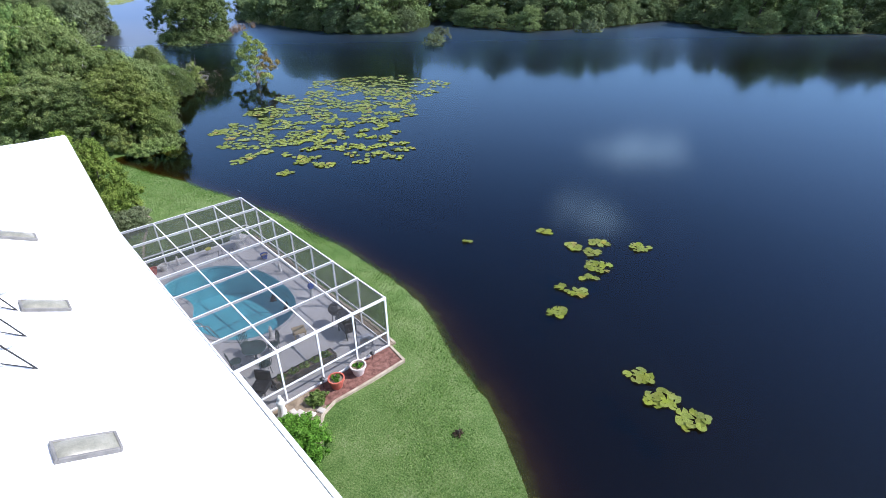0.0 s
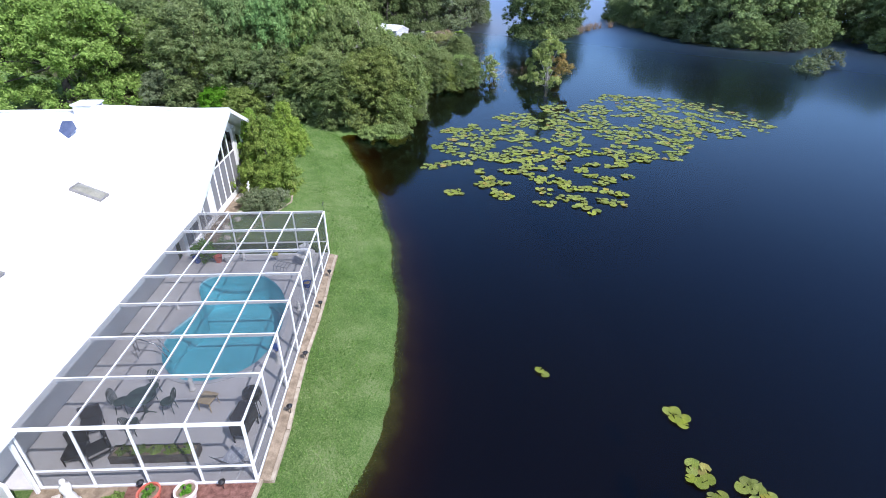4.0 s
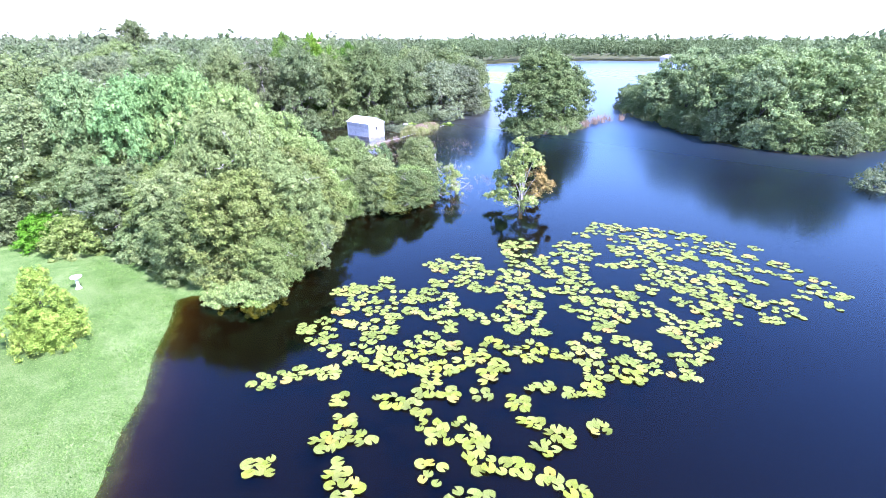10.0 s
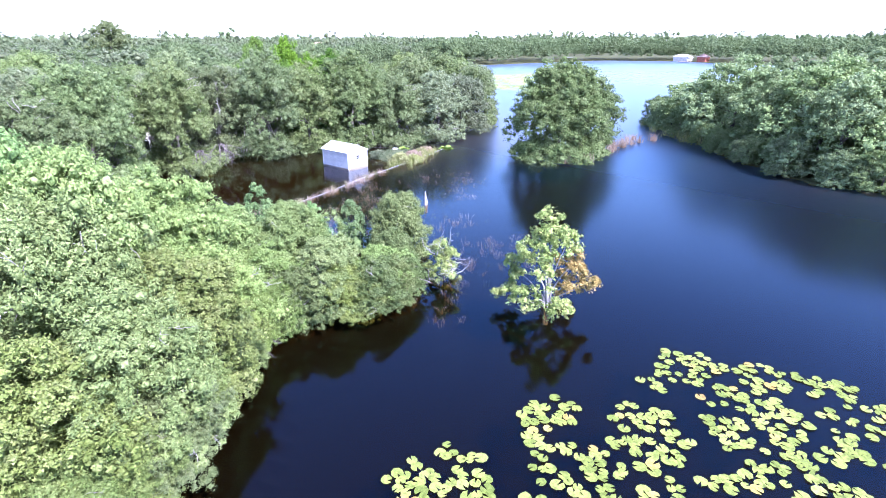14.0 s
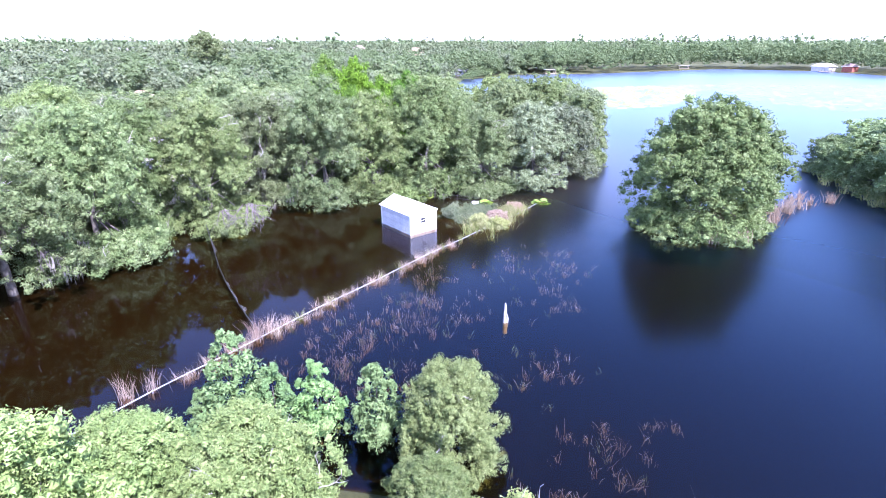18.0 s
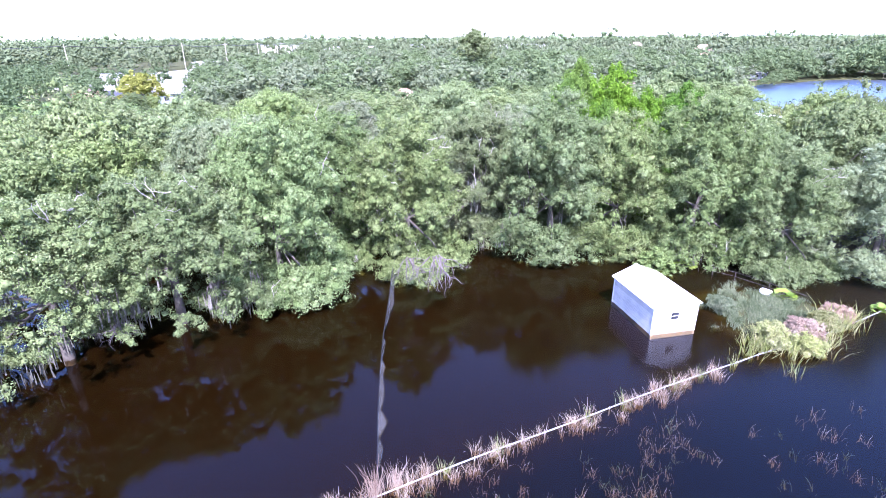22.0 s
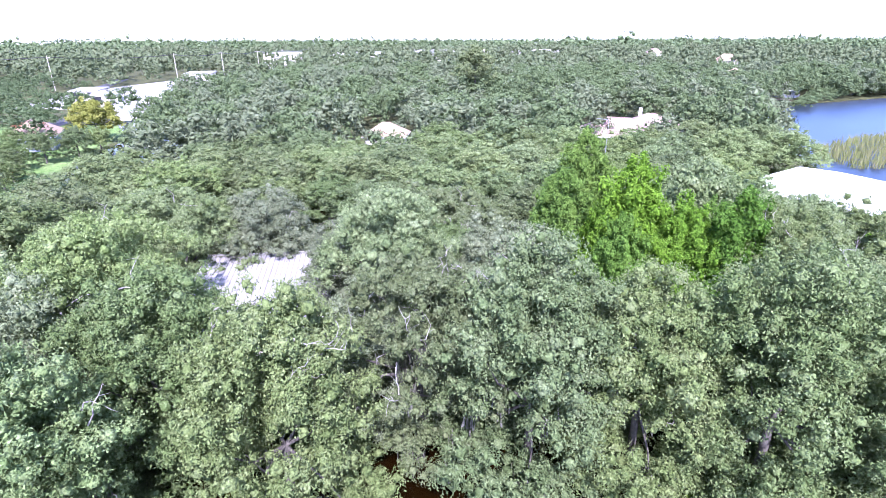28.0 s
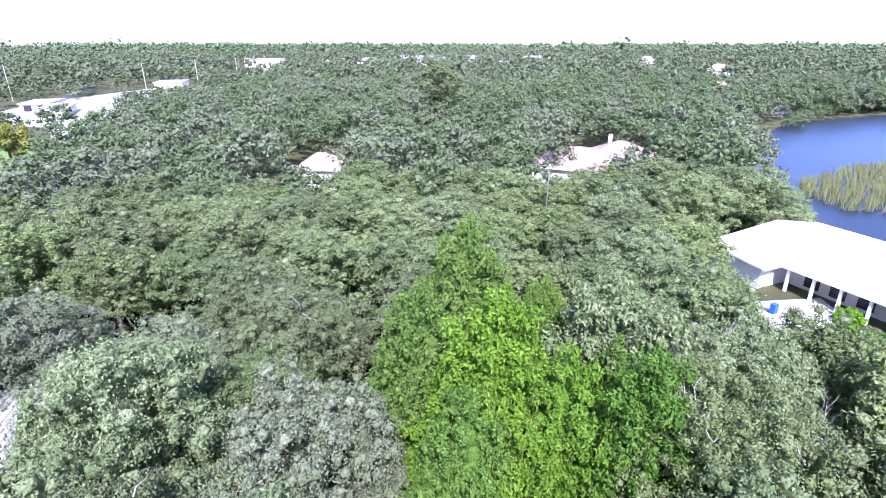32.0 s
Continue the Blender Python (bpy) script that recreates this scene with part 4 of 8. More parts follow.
# low growth that overhangs the water
shore_row = []
for (x0, y0), (x1, y1) in zip([(-23.2, 43.2), (-24.4, 46.4), (-28.2, 49.9), (-31.0, 53.4), (-31.2, 57), (-29.4, 60.4)], [(-24.4, 46.4), (-28.2, 49.9), (-31.0, 53.4), (-31.2, 57), (-29.4, 60.4), (-29.6, 63.6)]):
    shore_row += [(x0 + (x1 - x0) * f, y0 + (y1 - y0) * f) for f in (0.1, 0.45, 0.8)]
plant(thick + viny[:1] + dark_thick[:1], shore_row, rng, (0.36, 0.5))
plant(light_oaks, [(-44, 37.6), (-49, 38), (-55, 36.6), (-61, 35)], rng, (0.85, 0.95))
# young feathery trees at the thicket's water side
young = kinds_of(cone_tree, (91, 92), name="young_tree", category="tree", group="young trees at the flood's edge", label="slender young tree with light blue-green feathery leaves", leaf=PALE, radius=1.25, height=4.6, base=0.6,
                 tiers=10, leaves=120, length=0.2, width=0.1, puff=0.5, trunk_r=0.06)
plant(young, [(-42.2, 60.0)], rng, (1.12, 1.13))
plant(young, [(-40.9, 61.4), (-40.0, 63.1), (-38.0, 65.2)], rng, (0.82, 0.95))
plant(young, [(-36.4, 66.4), (-43.0, 58.6)], rng, (0.55, 0.7))
plant(thick[:1], [(-35.0, 67.2)], rng, (0.68, 0.69), lambda x, y: 1.08)

# the bright cypresses over the wood
cyp = kinds_of(cone_tree, (95, 96), name="cypress_tree", category="tree", group="bright cypresses", label="tall bright-green feathery cypress above the oaks", leaf=CYPRESS, radius=5.6, height=13.2, base=0.6,
               tiers=17, leaves=270, length=0.24, width=0.125, puff=1.3, trunk_r=0.3)
plant(cyp, [(-97.4, 89.4), (-87.4, 89.4)], rng, (0.84, 0.88), lambda x, y: 1.27)
plant(cyp, [(-92.4, 86.2), (-85.8, 92.4), (-84.2, 95.6)], rng, (0.76, 0.8), lambda x, y: 1.22)
plant(cyp, [(-92.0, 92.2), (-84.6, 87.6), (-88.0, 96.0), (-96.0, 94.5)], rng, (0.6, 0.64), lambda x, y: 1.4)
plant(bank, [(-90.6, 97.4)], rng, (1.0, 1.01), lambda x, y: 1.4)

# single trees that stand out
tree(name="round_tree", m=stand(-54, 28, 0), label="large round tree with glossy bright-green leaves behind the house", category="tree", group="", seed=101, leaf=ROUND, radius=7.6, height=10.2, base=1.0,
     clumps=130, clump_r=1.15, leaves=240, length=0.24, width=0.14, trunk_r=0.35, limbs=6, skirt=40, power=0.5)
g = np.random.default_rng(102)
lone = thing("lone_lake_tree", stand(-22.3, 67.8, 40), "sparse half-drowned tree with green and orange-yellow leaves", "tree")
masses = {"crown": [], "fading_leaves": []}
for k, (x, y, z) in enumerate(((0.0, 0.1, 5.6), (-0.7, 0.5, 4.9), (0.8, -0.4, 4.7), (0.5, 0.9, 4.2), (-1.4, -0.2, 3.9), (1.5, 0.3, 3.4), (-0.5, -1.2, 3.6), (-1.9, 0.7, 2.6), (1.9, -0.9, 2.3), (0.2, 1.5, 2.5), (-1.2, -1.4, 1.9), (1.2, 1.2, 1.5), (-2.0, -0.4, 1.2), (0.6, -1.7, 1.2))):
    wv, wf = tube([(0.12 * math.cos(k), 0.12 * math.sin(k), -0.7), (x * 0.15, y * 0.15, z * 0.45), (x * 0.55, y * 0.55, z * 0.75), (x, y, z)], [0.06, 0.05, 0.03, 0.012], 5)
    mesh_part("stem", wv, wf, DEADWOOD, lone, smooth=True)
    for j in range(4):
        c = np.array([x, y, z]) + g.normal(0, 0.34, 3)
        masses["fading_leaves" if x > 1.1 and z < 3.6 else "crown"] += clump(g, c, 0.58, 150, 0.19, 0.12, 0.8)
for name, mat in (("crown", YELLOWING), ("fading_leaves", RUSTY)):
    cv, cf = join_arrays(masses[name])
    mesh_part(name, cv, cf, mat, lone, "orange-yellow fading leaves" if mat is RUSTY else "")
tree(name="drowned_shrub", m=stand(-29.4, 66.2, 0), label="thin drowned shrub with pale leaves and dry stems", category="shrub", group="", seed=103, leaf=YELLOWING, radius=0.95, height=3.4, base=0.2,
     clumps=14, clump_r=0.5, leaves=110, length=0.18, width=0.07, trunk_r=0.05, limbs=8, skirt=8, power=0.6, bare=6)
tree(name="water_shrub", m=stand(0.7, 104.1, 0), label="pale bushy shrub standing in the lake", category="shrub", group="shrubs in the lake", seed=104, leaf=SAGE, radius=1.7, height=2.6, base=0.1,
     clumps=22, clump_r=0.6, leaves=60, length=0.25, width=0.1, trunk_r=0.06, limbs=3, skirt=10)
for x, y, s in ((23.6, 120, 0.7), (30.2, 111, 1.1), (-0.4, 97.6, 0.9)):
    again(bpy.data.objects["water_shrub"], stand(x, y, 70 * s, s))
tree(name="tall_tree", m=stand(-220, 100.4, 0), label="tall dark tree rising above the wood", category="tree", group="", seed=105, leaf=OAK, radius=5.0, height=20.5, base=9.0,
     clumps=60, clump_r=1.6, leaves=110, length=0.45, width=0.3, trunk_r=0.4, limbs=6)
tree(name="yellow_green_tree", m=stand(-188, 4, 0), label="round yellow-green tree beside the street houses", category="tree", group="", seed=106, leaf=OLIVE, radius=5.2, height=9.6, base=1.5,
     clumps=50, clump_r=1.4, leaves=130, length=0.4, width=0.26, trunk_r=0.3, limbs=6)
tree(name="flowering_tree", m=stand(-182, -7, 0), label="small tree with dusky pink blossom", category="tree", group="", seed=107, leaf=RUSSET, radius=3.0, height=5.5, base=1.2,
     clumps=20, clump_r=1.1, leaves=40, length=0.5, width=0.3, trunk_r=0.15, limbs=4)
tree(name="russet_tree", m=stand(-283, 293, 0), label="rust-red tree on the far shore", category="tree", group="", seed=108, leaf=RUSSET, radius=6, height=10, base=1.0,
     clumps=26, clump_r=2.0, leaves=30, length=1.0, width=0.6, trunk_r=0.3, limbs=3)


# ---------------------------------------------------------------- water lilies and reeds
def pad_mesh(name, seed, material):
    """One lily pad: a notched, slightly dished disc with a raised rim."""
    g = np.random.default_rng(seed)
    bm = bmesh.new()
    n = 11
    c = bm.verts.new((0, 0, 0.004))
    ring = []
    for k in range(n):
        a = 0.25 + (2 * math.pi - 0.5) * k / (n - 1)
        r = 1 + g.normal(0, 0.05)
        ring.append(bm.verts.new((r * math.cos(a), r * math.sin(a), 0.03 + g.normal(0, 0.02))))
    for a, b in zip(ring, ring[1:]):
        bm.faces.new((c, a, b))
    me = bpy.data.meshes.new(name)
    bm.to_mesh(me)
    bm.free()
    me.materials.append(material)
    return me


PADS = [pad_mesh("lily_pad", s, LILY) for s in (1, 2, 3)] + [pad_mesh("lily_pad", 4, LILY_OLD)]


def add_pads(parent, places, g):
    for x, y, r in places:
        me = PADS[3] if g.random() < 0.05 else PADS[int(g.integers(3))]
        ob = new("lily_pad", me)
        ob.parent = parent
        ob.matrix_basis = pose(x, y, 0.012 + g.uniform(0, 0.03), g.normal(0, 3), g.normal(0, 3), g.uniform(0, 360)) @ Matrix.Diagonal((r, r, 1, 1))


def pad_cluster(g, cx, cy, n, spread, r=0.255):
    """Pads crowded round a root, hardly overlapping."""
    out = []
    for _ in range(n * 14):
        a, d = g.uniform(0, 6.28), spread * math.sqrt(g.random())
        x, y, rr = cx + d * math.cos(a), cy + d * math.sin(a) * 0.8, r * g.uniform(0.75, 1.2)
        if all((x - p) ** 2 + (y - q) ** 2 > (0.6 * (rr + s)) ** 2 for p, q, s in out):
            out.append((x, y, rr))
        if len(out) >= n:
            break
    return out


LILY_FIELD = [(-17.6, 41.5), (-17.6, 43.7), (-19.6, 45.7), (-19.0, 48.9), (-18.7, 53.7), (-17.3, 59.4), (-14.5, 68), (-10.3, 70), (-5.5, 71.8), (-2.3, 69.7), (2.4, 65.6), (-0.3, 59.9), (-2.8, 57.2), (-1.9, 54.4),
              (-1.3, 51.6), (-2.9, 50.8), (-4.5, 47.3), (-7.0, 45.9), (-10.2, 43.4), (-12.6, 42.2)]
g = np.random.default_rng(5)
roots = scatter(g, LILY_FIELD, 0.86, 12000)
pads = []
for x, y in roots:
    v = noise.noise(Vector((x * 0.42, y * 0.42, 3.0))) + 0.7 * noise.noise(Vector((x * 1.1, y * 1.1, 7.0)))
    if v < -0.24 + 0.1 * max(0.0, (y - 58) / 12):
        continue
    pads += pad_cluster(g, x, y, int(g.integers(5, 14) * (1.0 if y < 58 else 0.75)), g.uniform(0.4, 0.74), 0.235)
# the near fringe grows in strands
STRANDS = [[(-11.5, 40.3), (-9.5, 39.4), (-8.7, 39.6)], [(-9.6, 38.9), (-9.7, 38.2)], [(-8.7, 38.0), (-7.3, 37.6)], [(-10.4, 41.4), (-8.6, 42.1), (-6.6, 41.3)], [(-6.9, 42.8), (-5.0, 41.6)],
           [(-4.3, 41.6), (-3.6, 42.7), (-1.9, 42.9)], [(-6.0, 40.1), (-4.4, 39.9), (-3.5, 40.4)], [(-5.2, 38.2), (-4.8, 38.5)], [(-3.0, 39.6), (-2.3, 39.3)], [(-2.9, 41.0), (-1.9, 41.1), (-1.1, 41.6)],
           [(-3.8, 43.6), (-3.7, 44.7)], [(-6.5, 45.5), (-4.9, 44.5)], [(-9.2, 42.9), (-7.4, 44.5)], [(-14.8, 38.6), (-14.2, 40.2), (-12.9, 41.4)], [(-10.5, 35.9), (-10.2, 36.5)], [(-3.0, 46.0), (-2.8, 46.2)]]
for line in STRANDS:
    for (x0, y0), (x1, y1) in zip(line, line[1:]):
        k = max(2, int(math.hypot(x1 - x0, y1 - y0) / 0.55))
        for q in range(k):
            f = (q + g.random()) / k
            pads += pad_cluster(g, x0 + (x1 - x0) * f, y0 + (y1 - y0) * f, int(g.integers(6, 11)), g.uniform(0.4, 0.62), 0.235)
keep = []
cells = {}
for x, y, r in pads:
    k = (int(x // 0.65), int(y // 0.65))
    if all((x - a) ** 2 + (y - b) ** 2 > (0.68 * (r + s)) ** 2 for i in (-1, 0, 1) for j in (-1, 0, 1) for a, b, s in cells.get((k[0] + i, k[1] + j), ())):
        cells.setdefault(k, []).append((x, y, r))
        keep.append((x, y, r))
keep.sort(key=lambda p: math.hypot(p[0] + 3, p[1] - 41))
field = thing("water_lilies", Matrix.Identity(4), "broad patch of yellow-green water-lily leaves floating on dark water", "water lilies")
add_pads(field, keep[:300], g)
bv = []
for x, y, r in keep[300:]:
    n = 9
    a0 = g.uniform(0, 6.28)
    a = a0 + 0.25 + (2 * math.pi - 0.5) * np.arange(n) / (n - 1)
    rr = r * (1 + g.normal(0, 0.05, n))
    ring = np.stack([x + rr * np.cos(a), y + rr * np.sin(a), 0.02 + g.uniform(0, 0.03) + g.normal(0, 0.012, n)], 1)
    bv.append(np.concatenate([[[x, y, 0.016]], ring]))
n = 10
tri = np.array([(0, k, k + 1) for k in range(1, n - 1)])
verts = np.concatenate(bv)
faces = (tri[None] + np.arange(len(bv))[:, None, None] * n).reshape(-1, 3)
mi = np.repeat((g.random(len(bv)) < 0.05).astype(int), len(tri))
rest = mesh_part("lily_rest", verts, faces, [LILY, LILY_OLD], field, mats=mi)
rest["kind"] = "stuff"
for cx, cy, n, s in ((2.8, 25.2, 3, 0.25), (7.4, 26.3, 6, 0.5), (8.6, 24.5, 7, 0.55), (10.1, 24.9, 9, 0.65), (9.5, 23.8, 8, 0.6), (12.2, 24.3, 8, 0.65), (9.4, 22.4, 16, 0.9), (8.7, 21.3, 5, 0.5),
                     (7.1, 20.6, 3, 0.3), (7.8, 20.1, 8, 0.6), (6.7, 18.5, 7, 0.55), (9.0, 14.4, 8, 0.6), (9.3, 13.2, 12, 0.75), (10.1, 12.2, 11, 0.75)):
    t = thing("lily_cluster", pose(cx, cy, 0), "small cluster of yellow-green lily leaves on open water", "water lilies", "lily clusters on the open lake")
    add_pads(t, pad_cluster(g, 0, 0, n, s * 0.8, 0.19), g)


def blades(g, places, height, spread, width, lean=0.25):
    """Tufts of reed: places are (x, y, number of blades); arrays of narrow bent blades."""
    vs, fs, n = [], [], 0
    for x, y, k in places:
        z0 = float(ground_height(np.array([x]), np.array([y]))[0])
        z0 = max(z0, -0.3)
        for _ in range(k):
            a, d = g.uniform(0, 6.28), spread * abs(g.normal(0, 0.6))
            p = np.array([x + d * math.cos(a), y + d * math.sin(a), z0])
            h = height * g.uniform(0.55, 1.15)
            b = g.normal(0, lean, 2) * h
            t = g.uniform(0, math.pi)
            s = np.array([math.cos(t), math.sin(t), 0]) * width
            m = p + np.array([b[0] * 0.35, b[1] * 0.35, h * 0.6])
            e = p + np.array([b[0], b[1], h])
            vs += [p - s, p + s, m + s * 0.8, m - s * 0.8, e + s * 0.15, e - s * 0.15]
            fs += [(n, n + 1, n + 2, n + 3), (n + 3, n + 2, n + 4, n + 5)]
            n += 6
    return np.array(vs), np.array(fs)


def reeds(name, label, places, height, spread, width, material, seed, lean=0.25):
    v, f = blades(np.random.default_rng(seed), places, height, spread, width, lean)
    return tagged(mesh_part(name, v, f, material), label, "reeds", kind="stuff")


FENCE = [(-46.3, 53.4), (-48.4, 58.8), (-50.2, 64.1), (-52.0, 69.5), (-53.9, 75.3), (-55.6, 80.8), (-57.3, 86.3), (-58.6, 91.8), (-61.2, 99.0)]


def along(line, f):
    f = min(max(f, 0), 0.9999) * (len(line) - 1)
    i = int(f)
    (x0, y0), (x1, y1) = line[i], line[i + 1]
    return x0 + (x1 - x0) * (f - i), y0 + (y1 - y0) * (f - i)


g = np.random.default_rng(8)
row = []
for k in range(90):
    f = g.uniform(0.1, 0.68)
    x, y = along(FENCE, f)
    row.append((x + g.normal(0.1, 0.35), y + g.normal(0, 0.3), int(g.integers(14, 46))))
reeds("fence_reeds", "dry pinkish-brown grass along the drowned fence", row, 0.8, 0.38, 0.009, DRY, 12, 0.34)
reeds("fence_reeds", "tall tuft of dry brown grass at the fence corner", [(-50.0, 63.2, 150), (-50.4, 64.0, 80), (-48.0, 55.8, 60), (-48.1, 57.1, 50)], 1.5, 0.5, 0.011, DRY, 13, 0.24)
reeds("fence_reeds", "fresh green grass along the drowned fence", [(along(FENCE, f)[0] + 0.1, along(FENCE, f)[1], 26) for f in (0.3, 0.36, 0.47, 0.52, 0.6, 0.64, 0.7)], 0.9, 0.35, 0.016, REED, 14)
reeds("shore_grass", "tall yellow-green grass on the shed's bank", [(-57.6 + g.normal(0, 0.7), 88.6 + g.normal(0, 1.8), 22) for _ in range(22)] + [(-59.6 + g.normal(0, 0.6), 94 + g.normal(0, 1.2), 24) for _ in range(9)], 1.15, 0.6, 0.022, REED, 15, 0.4)
reeds("bank_grass", "short bright-green grass on the shed's bank", [(-61.8 + g.normal(0, 1.7), 89.9 + g.normal(0, 1.7), 80) for _ in range(120)], 0.42, 0.5, 0.016, SAGE, 16, 0.4)
wisps = [(x + g.normal(0, 1.3), y + g.normal(0, 1.6), int(g.integers(5, 20))) for x, y in ((-44.7, 65.3), (-43.1, 66.8), (-40.8, 69.1), (-44.5, 63.5), (-45.6, 66.9), (-44.8, 72.7), (-47.3, 69.6), (-46.5, 71.4),
         (-49.2, 67.0), (-48.5, 72.5), (-49.0, 75.5), (-46.0, 75.5), (-51.0, 77.5), (-29.3, 69.2), (-31.9, 73.5), (-27.2, 64.9), (-29.9, 73.8), (-36.9, 76.2), (-42.1, 82.7), (-50.5, 84), (-46, 86), (-48, 88)) for _ in range(13)]
reeds("drowned_grass", "thin drowned grass tips standing in the flood", wisps, 0.5, 0.4, 0.008, DRY, 17, 0.45)
reeds("drowned_grass", "sparse green weed tips in the flood water", [(x + g.normal(0, 1.4), y + g.normal(0, 1.4), 8) for x, y, _ in wisps[::3]], 0.45, 0.3, 0.014, SAGE, 18, 0.45)
reeds("island_reeds", "rust-brown reeds at the foot of the drowned trees", [(-43.6 + g.normal(0, 1.2), 112 + g.normal(0, 5.5), 46) for _ in range(40)], 1.5, 0.6, 0.03, DRY, 19)
reeds("island_reeds", "pale reeds along the island's tip", [(x + g.normal(0, 1.4), y + g.normal(0, 1.4), 36) for x, y in ((-49, 141.5), (-45, 137), (-41, 132.5), (-37, 128.5), (-47, 144)) for _ in range(6)], 1.5, 0.7, 0.03, REED, 20)
reeds("reed_island", "dense green reed island in the western lake", [(x, y, 22) for x, y in scatter(g, [(-159, 166), (-152, 160.5), (-142, 160), (-138, 170), (-160, 205), (-175, 205), (-168, 183)], 1.5, 4000)], 2.0, 1.2, 0.06, REED, 22)
# floating mats out on the north lake
MAT = surface("floating lily mat", (0.11, 0.15, 0.035), (0.26, 0.3, 0.08), 0.12, 1.5, 0.7, bump=0.1)
for k, (pts, lab) in enumerate((([(-131, 186), (-116, 180), (-110, 196), (-116, 221), (-135, 261), (-160, 265), (-167, 235)], "yellow-green floating plants on the north lake"),
                                ([(-104, 236), (-76, 226), (-66, 250), (-84, 300), (-104, 348), (-150, 300), (-160, 268), (-128, 262)], "pale green lily mat on the north lake"))):
    pl = scatter(np.random.default_rng(30 + k), pts, 1.6 if k == 0 else 2.4, 6000)
    bv = []
    gg = np.random.default_rng(40 + k)
    for x, y in pl:
        a = np.linspace(0, 2 * math.pi, 8, endpoint=False) + gg.uniform(0, 1)
        rr = gg.uniform(0.7, 1.7) * (1 + gg.normal(0, 0.2, 8))
        bv.append(np.concatenate([[[x, y, 0.06 + 0.2 * (k == 0) * gg.random()]], np.stack([x + rr * np.cos(a), y + rr * np.sin(a), 0 * a + 0.02], 1)]))
    tri = np.array([(0, q, q % 8 + 1) for q in range(1, 9)])
    tagged(mesh_part("lily_mat", np.concatenate(bv), (tri[None] + np.arange(len(bv))[:, None, None] * 9).reshape(-1, 3), MAT), lab, "water plants", kind="stuff")


# ---------------------------------------------------------------- the house by the lawn
# local frame: +u runs along the shore away from the walk's start, +v towards the lake; origin at the pool cage's near lake-side corner
HOUSE = Matrix(((-0.676, 0.737, 0, -0.7), (0.737, 0.676, 0, 15.7), (0, 0, 1, 0), (0, 0, 0, 1)))
EAVE, SLOPE, RIDGE = 2.85, 0.489, 6.3
DECK = 0.55


def at_house(u, v, z=0.0, turn=0.0):
    return HOUSE @ pose(u, v, z, 0, 0, turn)


def clear_mat(name, colour, clear, rough=0.5):
    """A fine mesh or thin pane: partly open, partly its own colour."""
    m = bpy.data.materials.new(name)
    m.use_nodes = True
    nt = m.node_tree
    tr = nt.nodes.new("ShaderNodeBsdfTransparent")
    mx = nt.nodes.new("ShaderNodeMixShader")
    mx.inputs[0].default_value = clear
    nt.nodes["Principled BSDF"].inputs["Base Color"].default_value = (*colour, 1)
    nt.nodes["Principled BSDF"].inputs["Roughness"].default_value = rough
    nt.links.new(nt.nodes["Principled BSDF"].outputs[0], mx.inputs[1])
    nt.links.new(tr.outputs[0], mx.inputs[2])
    nt.links.new(mx.outputs[0], nt.nodes["Material Output"].inputs["Surface"])
    return m


SCREEN = clear_mat("dark insect screen", (0.05, 0.05, 0.05), 0.74, 0.9)
PORCH = clear_mat("pale porch screen", (0.25, 0.25, 0.26), 0.18, 0.8)
# Near-black colour that stands for the shade inside the porch.
PORCH_SHADE = surface("painted shade of the porch openings", (0.02, 0.022, 0.026), (0.045, 0.048, 0.055), 1.0, 12, 0.25, bump=0.02)
CURB = surface("weathered skylight frame", (0.16, 0.155, 0.14), (0.25, 0.24, 0.22), 4, 40, 0.6)
DOME = surface("yellowed skylight dome", (0.2, 0.195, 0.15), (0.3, 0.29, 0.23), 3, 30, 0.25, bump=0.03)
STEEL = surface("galvanised steel", (0.3, 0.31, 0.32), (0.45, 0.46, 0.47), 5, 40, 0.4, 0.7)
PANEL = surface("blue solar collector", (0.03, 0.062, 0.072), (0.08, 0.14, 0.155), 1.5, 20, 0.55, bump=0.03)
DARKBLUE = surface("dark blue vent hood", (0.05, 0.07, 0.13), (0.09, 0.11, 0.18), 4, 30, 0.5)
TIMBER = surface("weathered timber edging", (0.3, 0.24, 0.17), (0.48, 0.41, 0.31), 3, 40, 0.85)
MULCH = surface("red bark mulch", (0.1, 0.04, 0.03), (0.26, 0.13, 0.1), 6, 45, 0.95, bump=0.8)
SOIL = surface("dry leaf litter", (0.16, 0.12, 0.08), (0.33, 0.26, 0.18), 4, 40, 0.95, bump=0.7)
STONE = surface("pale garden stone", (0.4, 0.36, 0.3), (0.6, 0.56, 0.5), 4, 40, 0.85)
TERRACOTTA = surface("red terracotta", (0.42, 0.09, 0.06), (0.55, 0.15, 0.1), 4, 30, 0.6)
PLASTER = surface("white garden plaster", (0.6, 0.58, 0.54), (0.78, 0.77, 0.73), 5, 40, 0.75)
PINKPOT = surface("pale pink pot", (0.62, 0.5, 0.47), (0.76, 0.66, 0.62), 4, 30, 0.6)
IRON = surface("green painted iron", (0.02, 0.05, 0.045), (0.05, 0.09, 0.08), 6, 40, 0.45)
BLACK = surface("black enamel", (0.012, 0.012, 0.013), (0.03, 0.03, 0.032), 6, 40, 0.35)
CHROME = surface("brushed steel rail", (0.45, 0.46, 0.47), (0.6, 0.61, 0.62), 5, 40, 0.25, 0.9)
BLUEGLASS = surface("blue glazed glass", (0.02, 0.06, 0.28), (0.04, 0.1, 0.38), 4, 30, 0.08, 0.3)
CANVAS = surface("grey and white canvas", (0.3, 0.32, 0.36), (0.6, 0.61, 0.64), 8, 40, 0.85)
